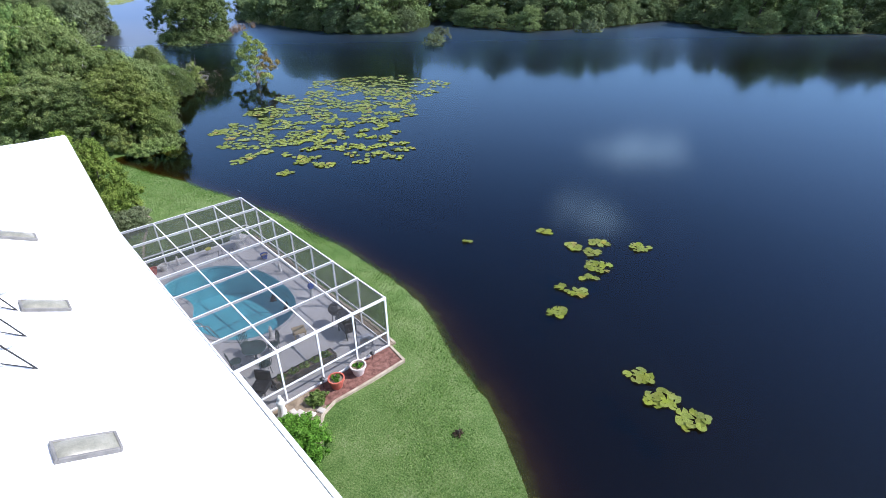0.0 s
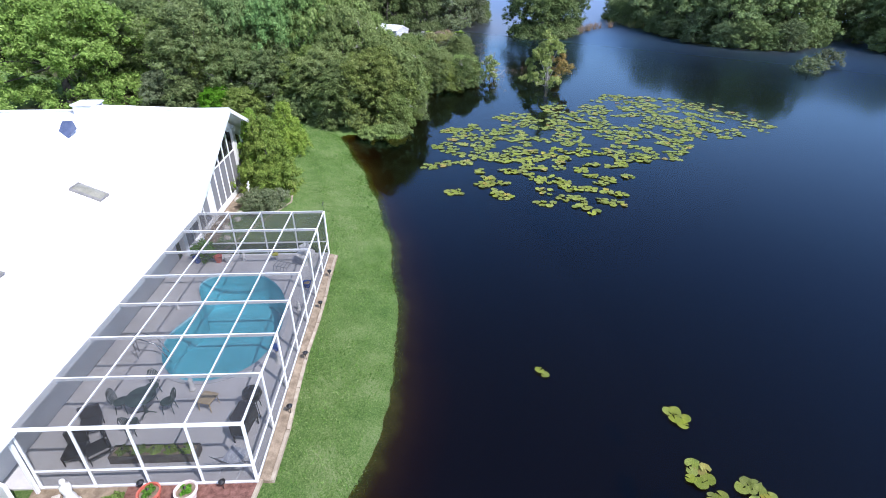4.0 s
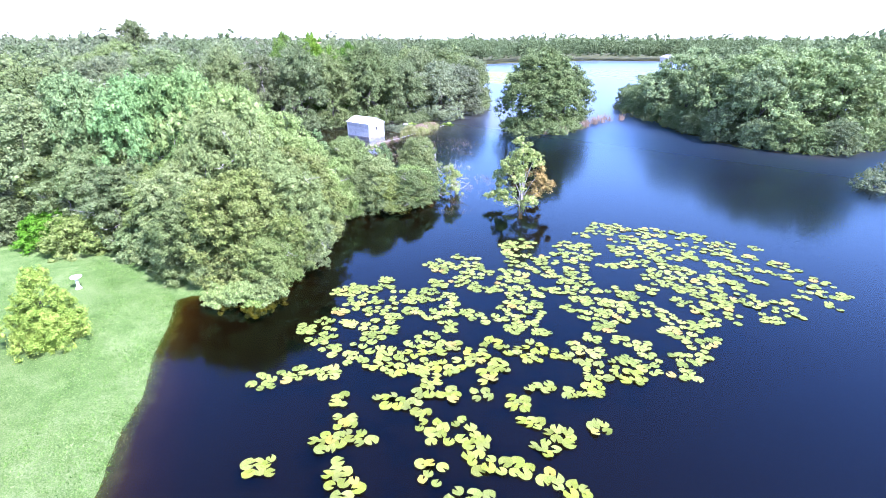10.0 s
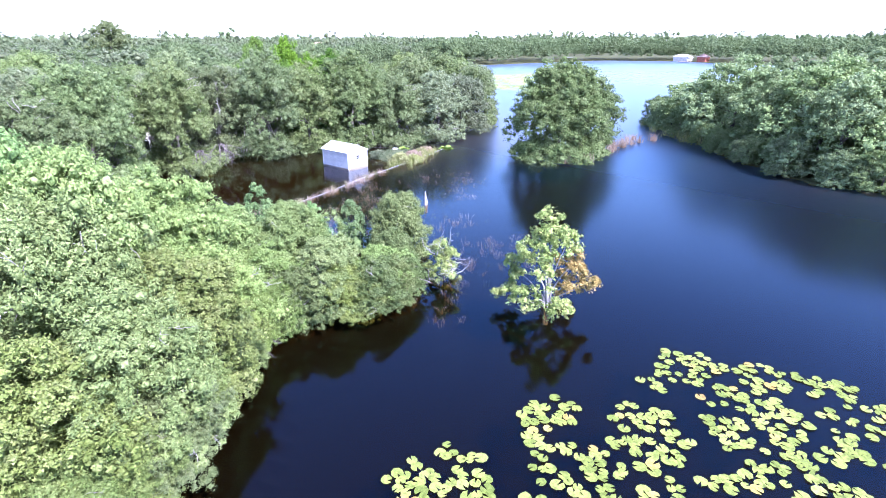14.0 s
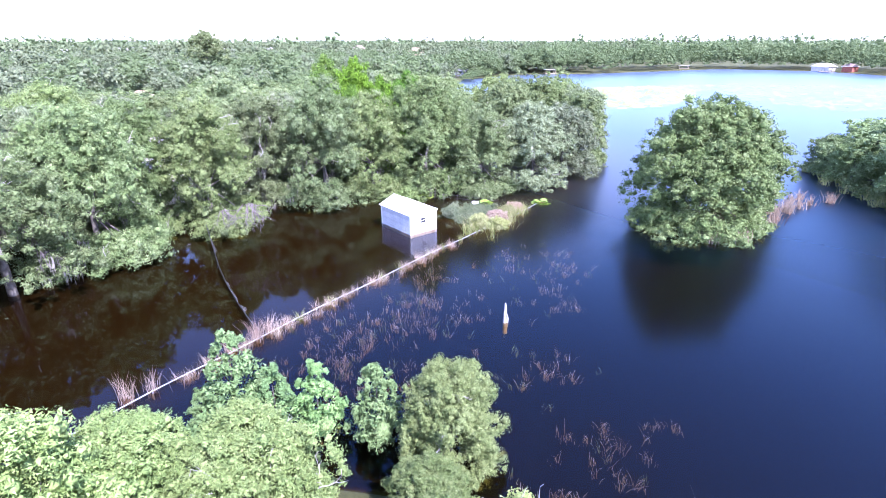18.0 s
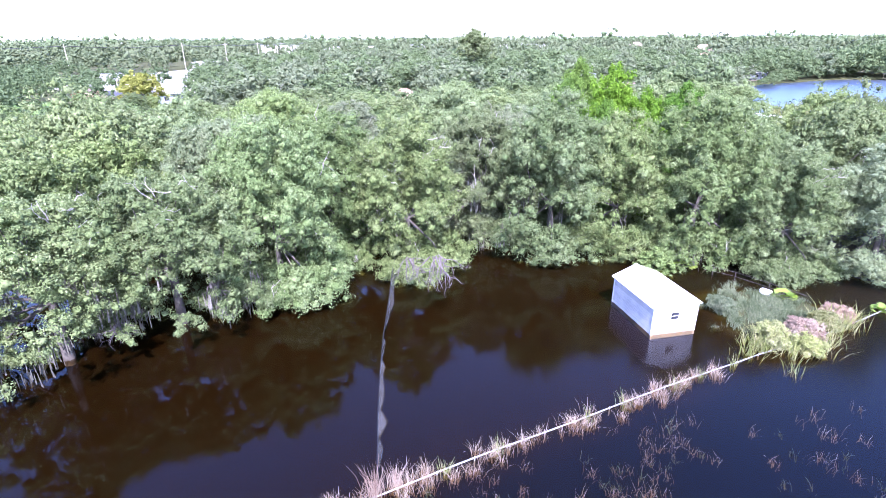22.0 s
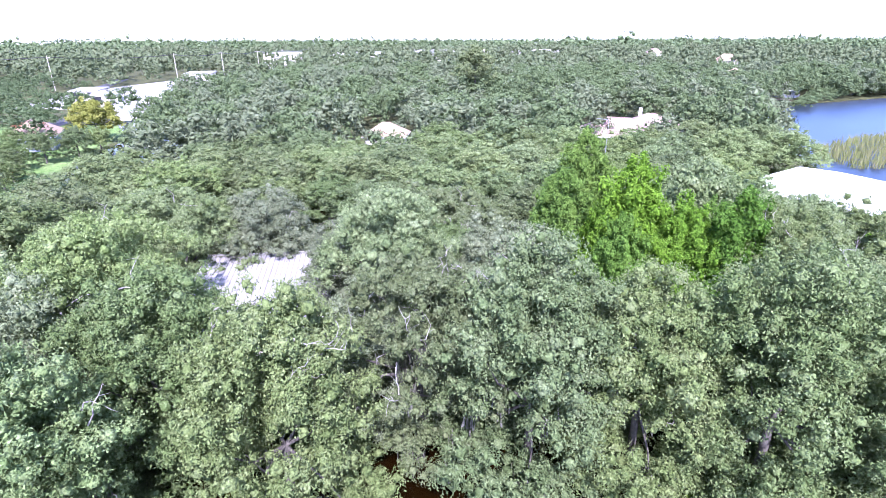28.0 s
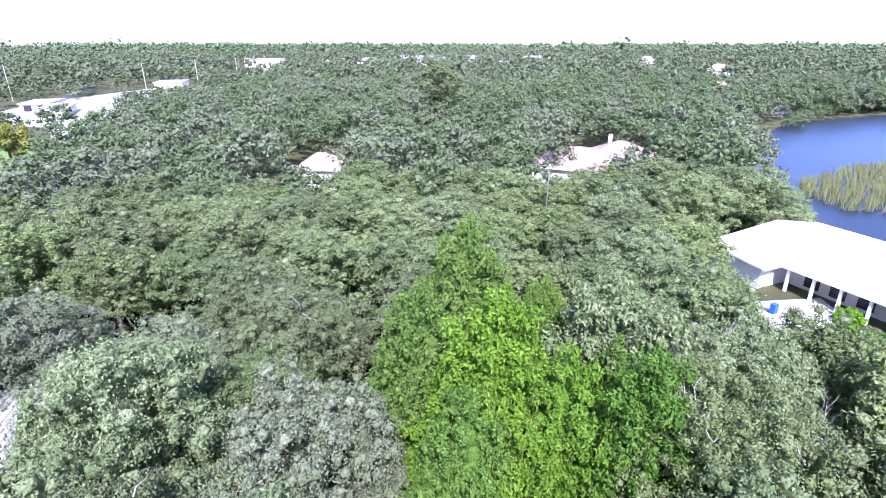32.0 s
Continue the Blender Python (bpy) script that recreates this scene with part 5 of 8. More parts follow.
WICKER = surface("tan wicker", (0.36, 0.27, 0.15), (0.52, 0.41, 0.25), 12, 60, 0.8)
YELLOW = surface("yellow plastic", (0.5, 0.46, 0.03), (0.62, 0.58, 0.06), 4, 30, 0.5)
POOLTILE = surface("pool plaster", (0.34, 0.6, 0.66), (0.45, 0.72, 0.78), 0.9, 14, 0.6, bump=0.05)
COPING = surface("pool coping", (0.34, 0.36, 0.37), (0.5, 0.5, 0.5), 3, 30, 0.7)

house = thing("house", HOUSE, "white single-storey house with a bright white metal roof", "house")


def slab(name, pts, thick, material, parent, label=""):
    """A flat plate with the given outline (u, v, z), thick downwards."""
    bm = bmesh.new()
    top = [bm.verts.new(p) for p in pts]
    low = [bm.verts.new((p[0], p[1], p[2] - thick)) for p in pts]
    bm.faces.new(top)
    bm.faces.new(low[::-1])
    n = len(pts)
    for i in range(n):
        bm.faces.new((top[i], low[i], low[(i + 1) % n], top[(i + 1) % n]))
    bmesh.ops.recalc_face_normals(bm, faces=bm.faces)
    return part(name, bm, material, parent, label)


roof_1 = slab("roof", [(-24, -5.95, EAVE), (13.0, -5.95, EAVE), (20.0, -13.0, RIDGE), (-24, -13.0, RIDGE)], 0.12, ROOFWHITE, house, "white coated roof slope")
slab("roof", [(-24, -13.0, RIDGE), (20.0, -13.0, RIDGE), (20.0, -20.0, EAVE), (-24, -20.0, EAVE)], 0.12, ROOFWHITE, house)
wing = slab("roof", [(13.0, -5.95, EAVE), (19.6, -5.95, 6.08), (19.6, -13.0, 6.08), (20.0, -13.0, RIDGE)], 0.12, ROOFWHITE, house)
slab("roof", [(19.6, -13.0, 6.08), (19.6, -21.2, 6.08), (13.0, -21.2, EAVE), (13.0, -20.0, EAVE)], 0.12, ROOFWHITE, house)
slab("roof", [(19.6, -5.95, 6.08), (26.2, -5.95, EAVE), (26.2, -21.2, EAVE), (19.6, -21.2, 6.08)], 0.12, ROOFWHITE, house)
# standing ribs of the metal roof
for k in range(1, 15):
    v = -5.95 - 0.45 * k
    u0 = 13.0 + 0.45 * k
    part("roof_rib", beam(bmesh.new(), (u0 + 0.05, v, EAVE + (u0 - 13.0) * SLOPE + 0.01), (19.6, v, 6.09), 0.03, 0.02), ROOFWHITE, wing)
for k in range(70):
    u = -23.5 + 0.52 * k
    part("roof_rib", beam(bmesh.new(), (u, -5.96, EAVE + 0.01), (u, -12.98, RIDGE + 0.0), 0.03, 0.016), ROOFWHITE, roof_1)
bm = bmesh.new()
box(bm, -23.4, 12.6, -19.4, -7.2, 0.2, 2.8)
part("wall", bm, WALLWHITE, house)
bm = bmesh.new()
box(bm, 12.9, 25.6, -20.8, -9.6, 0.2, 2.8)
part("wall", bm, WALLWHITE, house)
# fascia and gutter
part("fascia", beam(bmesh.new(), (-24, -5.9, EAVE - 0.08), (13.0, -5.9, EAVE - 0.08), 0.03, 0.2), WHITE, house)
part("gutter", beam(bmesh.new(), (-24, -5.82, EAVE - 0.06), (0.0, -5.82, EAVE - 0.06), 0.11, 0.1), WHITE, house)
part("fascia", beam(bmesh.new(), (13.0, -5.92, EAVE - 0.1), (19.6, -5.92, 6.0), 0.04, 0.22), WHITE, house)
part("fascia", beam(bmesh.new(), (19.6, -5.92, 6.0), (26.2, -5.92, EAVE - 0.1), 0.04, 0.22), WHITE, house)
part("ridge_cap", beam(bmesh.new(), (-24, -13.0, RIDGE + 0.03), (19.6, -13.0, RIDGE + 0.03), 0.25, 0.05), ROOFWHITE, house)
part("ridge_cap", beam(bmesh.new(), (19.6, -5.95, 6.11), (19.6, -21.2, 6.11), 0.25, 0.05), ROOFWHITE, house)
# gable front: a screened porch between white pillars
GV = -7.0


def gable_z(u):
    return 5.9 - abs(u - 19.6) * SLOPE


bm = bmesh.new()
rowa = [(13.2, gable_z(13.2) - 0.15), (19.6, 5.85), (26.0, gable_z(26.0) - 0.15), (26.0, gable_z(26.0) - 0.45), (22.3, 3.95), (19.6, 5.0), (16.9, 3.95), (13.2, gable_z(13.2) - 0.45)]
f0 = [bm.verts.new((u, GV, z)) for u, z in rowa]
f1 = [bm.verts.new((u, GV - 0.15, z)) for u, z in rowa]
bm.faces.new(f0)
bm.faces.new(f1[::-1])
for i in range(8):
    bm.faces.new((f0[i], f1[i], f1[(i + 1) % 8], f0[(i + 1) % 8]))
bmesh.ops.recalc_face_normals(bm, faces=bm.faces)
part("gable_wall", bm, WALLWHITE, house, "pale painted gable")
for u0, u1 in ((12.95, 13.3), (16.75, 17.35), (21.9, 22.4), (25.4, 25.8)):
    bm = bmesh.new()
    box(bm, u0, u1, GV - 0.2, GV + 0.08, 0.3, gable_z((u0 + u1) / 2) - 0.3, 0.01)
    part("pillar", bm, WALLWHITE, house)
bm = bmesh.new()
box(bm, 13.0, 25.8, GV - 0.2, GV + 0.1, 0.2, 0.75)
part("porch_base", bm, WALLWHITE, house)
for u0, u1, n in ((13.3, 16.75, 4), (17.35, 21.9, 5), (22.4, 25.4, 3)):
    for k in range(n):
        a, b = u0 + (u1 - u0) * k / n, u0 + (u1 - u0) * (k + 1) / n
        mid = min(3.0, gable_z((a + b) / 2) - 0.6)
        slab("screen_panel", [(a + 0.03, GV - 0.03, mid), (b - 0.03, GV - 0.03, mid), (b - 0.03, GV - 0.05, mid), (a + 0.03, GV - 0.05, mid)], mid - 0.75, PORCH, house)
        za, zb = gable_z(a) - 0.62, gable_z(b) - 0.62
        # opaque dark panes stand in for the shade behind the upper screens
        if min(za, zb) > mid + 0.1:
            bm = bmesh.new()
            vs = [bm.verts.new(p) for p in ((a + 0.03, GV - 0.05, mid + 0.07), (b - 0.03, GV - 0.05, mid + 0.07), (b - 0.03, GV - 0.05, zb), (a + 0.03, GV - 0.05, za))]
            bm.faces.new(vs)
            bmesh.ops.solidify(bm, geom=bm.faces[:], thickness=0.02)
            part("upper_pane", bm, PORCH_SHADE, house)
        if k:
            part("mullion", beam(bmesh.new(), (a, GV, 0.75), (a, GV, max(za, mid)), 0.05, 0.06), WHITE, house)
    part("porch_rail", beam(bmesh.new(), (u0, GV, 3.03 if u0 > 17 and u1 < 22 else 2.2), (u1, GV, 3.03 if u0 > 17 and u1 < 22 else 2.2), 0.06, 0.06), WHITE, house)
# dark sheet across the porch's rear, painting the shade within
bm = bmesh.new()
box(bm, 13.0, 25.6, -9.6, -9.5, 0.3, 2.9)
part("porch_back", bm, PORCH_SHADE, house)

# skylights, vents and the collector on the roof
ROOFTILT = -math.degrees(math.atan(SLOPE))


def on_roof(u, v):
    return HOUSE @ pose(u, v, EAVE + SLOPE * (-5.95 - v) + 0.01, ROOFTILT, 0, 0)


def skylight(m):
    t = thing("skylight", m, "flat yellowed skylight in a grey frame on the white roof", "skylight", "skylights")
    for x0, x1, y0, y1 in ((-0.34, 0.34, -0.64, -0.58), (-0.34, 0.34, 0.58, 0.64), (-0.34, -0.28, -0.58, 0.58), (0.28, 0.34, -0.58, 0.58)):
        bm = bmesh.new()
        box(bm, x0, x1, y0, y1, 0, 0.12, 0.008)
        part("frame", bm, CURB, t)
    bm = bmesh.new()
    bmesh.ops.create_grid(bm, x_segments=8, y_segments=12, size=1)
    for v in bm.verts:
        b = max(0, (1 - v.co.x ** 2) * (1 - v.co.y ** 2)) ** 0.5
        v.co = Vector((v.co.x * 0.285, v.co.y * 0.585, 0.1 + 0.1 * b))
    for f in bm.faces:
        f.smooth = True
    part("dome", bm, DOME, t)
    return t


first = skylight(on_roof(8.7, -12.4))
for u, v in ((6.95, -12.45), (11.4, -9.55), (4.9, -9.57), (-2.4, -9.87)):
    again(first, on_roof(u, v))
again(first, HOUSE @ pose(9.6, -13.9, EAVE + SLOPE * (20 - 13.9) - 0.0, -ROOFTILT, 0, 0))


def roof_vent(m):
    t = thing("roof_vent", m, "small white round vent cap on the roof", "roof vent", "roof vents")
    part("pipe", lathe(bmesh.new(), [(0.09, -0.1), (0.09, 0.16)], 12), WHITE, t)
    part("cap", lathe(bmesh.new(), [(0.2, 0.14), (0.21, 0.18), (0.14, 0.25), (0.03, 0.28)], 14), WHITE, t)
    part("flashing", lathe(bmesh.new(), [(0.27, 0.0), (0.25, 0.02), (0.1, 0.05)], 14), ROOFWHITE, t)
    return t


first = roof_vent(HOUSE @ pose(5.8, -12.65, EAVE + SLOPE * 6.7))
for u, v in ((5.9, -10.4), (1.2, -11.0), (2.4, -10.6)):
    again(first, HOUSE @ pose(u, v, EAVE + SLOPE * (-5.95 - v)))
t = thing("roof_cupola", HOUSE @ pose(19.7, -13.6, 6.1), "white boxed ridge ventilator", "roof vent")
bm = bmesh.new()
box(bm, -0.5, 0.5, -0.55, 0.55, -0.15, 0.32, 0.02)
part("body", bm, WHITE, t)
bm = bmesh.new()
box(bm, -0.58, 0.58, -0.63, 0.63, 0.32, 0.42, 0.03)
part("lid", bm, WHITE, t)
for s in (-1, 1):
    bm = bmesh.new()
    box(bm, -0.4, 0.4, s * 0.56 - 0.01, s * 0.56 + 0.01, 0.02, 0.24)
    part("louvre", bm, DARKBLUE, t)
t = thing("roof_hood", HOUSE @ pose(15.6, -12.42, 6.1), "dark blue wedge-shaped vent hood on the roof", "roof vent")
bm = bmesh.new()
w = [bm.verts.new(p) for p in ((-0.45, -0.3, -0.2), (-0.45, 0.3, -0.2), (0.35, 0.3, 0.02), (0.35, -0.3, 0.02), (0.3, -0.25, 0.42), (0.3, 0.25, 0.42))]
for q in ((0, 1, 5, 4), (2, 3, 4, 5), (1, 2, 5), (0, 4, 3), (0, 3, 2, 1)):
    bm.faces.new([w[i] for i in q])
bmesh.ops.recalc_face_normals(bm, faces=bm.faces)
part("hood", bm, DARKBLUE, t)

t = thing("solar_collector", HOUSE, "blue solar collector propped on steel legs above the roof", "solar panel")
c = [(1.0, -11.65, 5.86), (4.9, -11.65, 5.86), (4.9, -10.65, 6.16), (1.0, -10.65, 6.16)]
slab("collector", c, 0.07, PANEL, t)
for a, b in zip(c, c[1:] + c[:1]):
    part("frame", beam(bmesh.new(), a, b, 0.06, 0.1), STEEL, t)
for u in (1.2, 3.0, 4.7):
    zr = EAVE + SLOPE * (-5.95 + 10.2)
    part("leg", beam(bmesh.new(), (u, -10.7, 6.1), (u, -10.2, zr - 0.02), 0.035), BLACK, t)
    part("leg", beam(bmesh.new(), (u, -11.62, 5.82), (u, -11.62, EAVE + SLOPE * 5.64), 0.035), BLACK, t)
    part("brace", beam(bmesh.new(), (u, -11.3, 5.92), (u, -10.2, zr), 0.025), BLACK, t)
part("pipe", beam(bmesh.new(), (4.9, -11.65, 5.82), (6.0, -12.2, 6.0), 0.05, 0.05, 8), STEEL, t)
part("pipe", beam(bmesh.new(), (6.0, -12.2, 5.98), (6.6, -11.6, 5.62), 0.04, 0.04, 8), STEEL, t)

# ---------------------------------------------------------------- pool, deck and cage
POOL = [(11.15, -4.7), (11.2, -3.7), (11.0, -2.75), (10.4, -2.05), (9.6, -1.5), (8.5, -1.1), (7.3, -0.95), (6.2, -0.98), (5.2, -1.25), (4.5, -1.8), (4.1, -2.6), (4.05, -3.4), (4.35, -4.2),
        (5.0, -4.8), (5.9, -5.2), (6.7, -5.3), (7.5, -5.05), (8.2, -4.8), (9.0, -4.85), (9.7, -5.2), (10.4, -5.4), (10.9, -5.2)]


def smooth_loop(pts, n=4):
    out = []
    m = len(pts)
    for i in range(m):
        p0, p1, p2, p3 = (Vector((*pts[(i + k - 1) % m], 0)) for k in range(4))
        for j in range(n):
            s = j / n
            q = 0.5 * ((2 * p1) + (p2 - p0) * s + (2 * p0 - 5 * p1 + 4 * p2 - p3) * s * s + (3 * p1 - p0 - 3 * p2 + p3) * s ** 3)
            out.append((q.x, q.y))
    return out


loop = smooth_loop(POOL)
bm = bmesh.new()
outer = [bm.verts.new((u, v, DECK)) for u, v in ((0, 0), (12.95, 0), (12.95, -7.2), (0, -7.2))]
innerv = [bm.verts.new((u, v, DECK)) for u, v in loop]
es = [bm.edges.new((a, b)) for ring in (outer, innerv) for a, b in zip(ring, ring[1:] + ring[:1])]
bmesh.ops.triangle_fill(bm, use_beauty=True, use_dissolve=False, edges=es)
for f in bm.faces:
    if f.normal.z < 0:
        f.normal_flip()
low = [bm.verts.new((v.co.x, v.co.y, -0.2)) for v in outer]
for i in range(4):
    bm.faces.new((outer[i], low[i], low[(i + 1) % 4], outer[(i + 1) % 4]))
deck = part("pool_deck", bm, CONCRETE)
deck.matrix_basis = HOUSE
tagged(deck, "pale grey concrete pool deck inside the screen cage", "pool deck", kind="structure")

pool = thing("swimming_pool", HOUSE, "curved swimming pool with clear turquoise water", "swimming pool")
bm = bmesh.new()
top = [bm.verts.new((u, v, DECK + 0.005)) for u, v in loop]
bot = [bm.verts.new((6.9 + (u - 6.9) * 0.97, -3.1 + (v + 3.1) * 0.96, -0.75 - 0.09 * (u - 6.9))) for u, v in loop]
n = len(loop)
for i in range(n):
    bm.faces.new((top[i], top[(i + 1) % n], bot[(i + 1) % n], bot[i]))
bm.faces.new(bot)
bmesh.ops.recalc_face_normals(bm, faces=bm.faces)
part("basin", bm, POOLTILE, pool, "turquoise plaster basin")
POOLWATER = bpy.data.materials.new("pool water")
POOLWATER.use_nodes = True
nt = POOLWATER.node_tree
nt.nodes.remove(nt.nodes["Principled BSDF"])
gl, tr, fr, mx = (nt.nodes.new(k) for k in ("ShaderNodeBsdfGlossy", "ShaderNodeBsdfTransparent", "ShaderNodeFresnel", "ShaderNodeMixShader"))
gl.inputs["Roughness"].default_value, fr.inputs["IOR"].default_value = 0.02, 1.33
tr.inputs["Color"].default_value = (0.5, 0.83, 0.88, 1)
wv = noise_tex(nt, 3.0, 2)
bp = nt.nodes.new("ShaderNodeBump")
bp.inputs["Strength"].default_value, bp.inputs["Distance"].default_value = 0.08, 0.1
nt.links.new(wv.outputs[0], bp.inputs["Height"])
nt.links.new(bp.outputs[0], gl.inputs["Normal"])
nt.links.new(fr.outputs[0], mx.inputs[0])
nt.links.new(tr.outputs[0], mx.inputs[1])
nt.links.new(gl.outputs[0], mx.inputs[2])
nt.links.new(mx.outputs[0], nt.nodes["Material Output"].inputs["Surface"])
bm = bmesh.new()
bm.faces.new([bm.verts.new((u, v, DECK - 0.1)) for u, v in loop])
part("pool_water", bm, POOLWATER, pool)
bm = bmesh.new()
for k, (s0, s1, z) in enumerate(((1.035, 0.985, DECK + 0.03),)):
    a = [bm.verts.new((7.2 + (u - 7.2) * s0, -3.15 + (v + 3.15) * (s0 + 0.03), z)) for u, v in loop]
    b = [bm.verts.new((7.2 + (u - 7.2) * s1, -3.15 + (v + 3.15) * s1, z)) for u, v in loop]
    c2 = [bm.verts.new((7.2 + (u - 7.2) * s0, -3.15 + (v + 3.15) * (s0 + 0.03), z - 0.03)) for u, v in loop]
    for i in range(n):
        j = (i + 1) % n
        bm.faces.new((a[i], a[j], b[j], b[i]))
        bm.faces.new((a[i], c2[i], c2[j], a[j]))
bmesh.ops.recalc_face_normals(bm, faces=bm.faces)
part("coping", bm, COPING, pool)
for u, v in ((5.35, -5.3), (5.75, -5.45)):
    p = [(u, v - 0.5, DECK), (u, v - 0.5, DECK + 0.75), (u + 0.05, v - 0.3, DECK + 0.88), (u + 0.08, v + 0.25, DECK + 0.6), (u + 0.1, v + 0.6, DECK - 0.3)]
    tv, tf = tube(p, [0.025] * 5, 8)
    mesh_part("handrail", tv, tf, CHROME, pool, "chrome hand rail", smooth=True)

cage = thing("pool_cage", HOUSE, "white aluminium screen enclosure over the pool", "pool enclosure")
CL, CW, CH = 12.9, 5.92, 2.85
us, vs5 = [CL * i / 7 for i in range(8)], [-CW * j / 4 for j in range(5)]
for i, u in enumerate(us):
    part("beam", beam(bmesh.new(), (u, -CW, CH), (u, -0.03, CH), 0.045, 0.11), WHITE, cage)
    part("post", beam(bmesh.new(), (u, 0, DECK), (u, 0, CH + 0.05), 0.05, 0.08), WHITE, cage)
for j, v in enumerate(vs5):
    for i in range(7):
        part("purlin", beam(bmesh.new(), (us[i] + 0.03, v, CH + 0.02), (us[i + 1] - 0.03, v, CH + 0.02), 0.045, 0.05), WHITE, cage)
    if j:
        for u in (0, CL):
            part("post", beam(bmesh.new(), (u, v, DECK), (u, v, CH - 0.07), 0.06, 0.06), WHITE, cage)
for i in range(7):
    for z in (DECK + 0.04, 1.25):
        part("wall_rail", beam(bmesh.new(), (us[i] + 0.03, 0, z), (us[i + 1] - 0.03, 0, z), 0.045, 0.06), WHITE, cage)
for j in range(4):
    for u in (0, CL):
        for z in (DECK + 0.04, 1.25):
            part("wall_rail", beam(bmesh.new(), (u, vs5[j] - 0.03, z), (u, vs5[j + 1] + 0.03, z), 0.045, 0.06), WHITE, cage)
for i in range(7):
    for j in range(4):
        bm = bmesh.new()
        box(bm, us[i] + 0.03, us[i + 1] - 0.03, vs5[j + 1] + 0.03, vs5[j] - 0.03, CH + 0.052, CH + 0.056)
        part("screen_panel", bm, SCREEN, cage)
    bm = bmesh.new()
    box(bm, us[i] + 0.03, us[i + 1] - 0.03, -0.002, 0.002, DECK + 0.08, CH - 0.02)
    part("screen_panel", bm, SCREEN, cage)
for j in range(4):
    for u in (0, CL):
        bm = bmesh.new()
        box(bm, u - 0.002, u + 0.002, vs5[j + 1] + 0.03, vs5[j] - 0.03, DECK + 0.08, CH - 0.08)
        part("screen_panel", bm, SCREEN, cage)
part("downspout", beam(bmesh.new(), (-0.1, -6.0, 0.4), (-0.1, -6.0, CH), 0.09, 0.07), WHITE, cage)


# ---------------------------------------------------------------- things on and around the pool deck
def on_deck(u, v, turn=0.0):
    return at_house(u, v, DECK, turn)


def ornament_figure(m, h, label, material=None):
    """A plain garden figure: a turned, draped shape on a small plinth."""
    bm = bmesh.new()
    lathe(bm, [(0.2 * h, 0), (0.2 * h, 0.1 * h), (0.13 * h, 0.13 * h), (0.15 * h, 0.3 * h), (0.1 * h, 0.5 * h), (0.14 * h, 0.68 * h), (0.12 * h, 0.78 * h), (0.05 * h, 0.82 * h), (0.075 * h, 0.9 * h), (0.06 * h, 0.97 * h), (0.02 * h, h)], 12)
    for f in bm.faces:
        f.smooth = True
    ob = part("garden_statue", bm, material or PLASTER)
    ob.matrix_basis = m
    return tagged(ob, label, "statue", "garden statues")


ornament_figure(on_deck(3.7, -3.2), 0.6, "small white plaster statue beside the pool")
ornament_figure(on_deck(8.45, -5.6), 0.4, "small white plaster statue on the deck")
ornament_figure(on_deck(12.4, -4.0), 0.5, "small white plaster statue near the cage's end")
ornament_figure(on_deck(8.2, -0.5), 0.45, "small pale statue by the cage wall")
ornament_figure(at_house(-0.45, -4.85, 0.42), 1.05, "white plaster statue in the flower bed")


def iron_chair(m):
    t = thing("iron_chair", m, "dark green wrought-iron patio chair", "chair", "iron chairs round the patio table")
    part("seat", lathe(bmesh.new(), [(0.21, 0.42), (0.22, 0.44), (0.2, 0.455)], 14), IRON, t)
    for a in (0.7, 2.44, 3.84, 5.58):
        part("leg", beam(bmesh.new(), (0.17 * math.cos(a), 0.17 * math.sin(a), 0.43), (0.23 * math.cos(a), 0.23 * math.sin(a), 0), 0.025, 0.025, 6), IRON, t)
    pts = [(-0.2, 0.16 * s, 0.45) for s in (-1,)] + [(-0.25, -0.2, 0.7), (-0.27, -0.12, 0.9), (-0.28, 0, 0.95), (-0.27, 0.12, 0.9), (-0.25, 0.2, 0.7), (-0.2, 0.16, 0.45)]
    tv, tf = tube(pts, [0.014] * 7, 6)
    mesh_part("back_frame", tv, tf, IRON, t)
    for k in range(-2, 3):
        part("back_bar", beam(bmesh.new(), (-0.2, 0.06 * k, 0.45), (-0.27, 0.055 * k, 0.9), 0.03, 0.012), IRON, t)
    return t


t = thing("patio_table", on_deck(2.7, -4.3), "round dark green wrought-iron patio table", "table")
part("tabletop", lathe(bmesh.new(), [(0.44, 0.7), (0.46, 0.715), (0.45, 0.73)], 24), IRON, t)
part("pedestal", lathe(bmesh.new(), [(0.06, 0.03), (0.04, 0.3), (0.05, 0.7)], 10), IRON, t)
for a in range(4):
    part("foot", beam(bmesh.new(), (0, 0, 0.1), (0.32 * math.cos(a * 1.571), 0.32 * math.sin(a * 1.571), 0.01), 0.03, 0.03, 6), IRON, t)
chair = iron_chair(on_deck(2.8, -5.05, 90))
for u, v, a in ((3.45, -4.35, 180), (2.75, -3.55, -90), (1.9, -4.3, 0)):
    again(chair, on_deck(u, v, a))
t = thing("wicker_stool", on_deck(2.9, -2.35, 15), "tan wicker side table", "stool")
bm = bmesh.new()
box(bm, -0.26, 0.26, -0.26, 0.26, 0.36, 0.42, 0.015)
part("top", bm, WICKER, t)
for x in (-0.22, 0.22):
    for y in (-0.22, 0.22):
        part("leg", beam(bmesh.new(), (x, y, 0), (x * 0.9, y * 0.9, 0.37), 0.03), WICKER, t)
t = thing("kettle_grill", on_deck(2.6, -0.75), "black round kettle grill on a stand", "grill")
part("bowl", lathe(bmesh.new(), [(0.08, 0.55), (0.24, 0.62), (0.31, 0.78)], 18), BLACK, t)
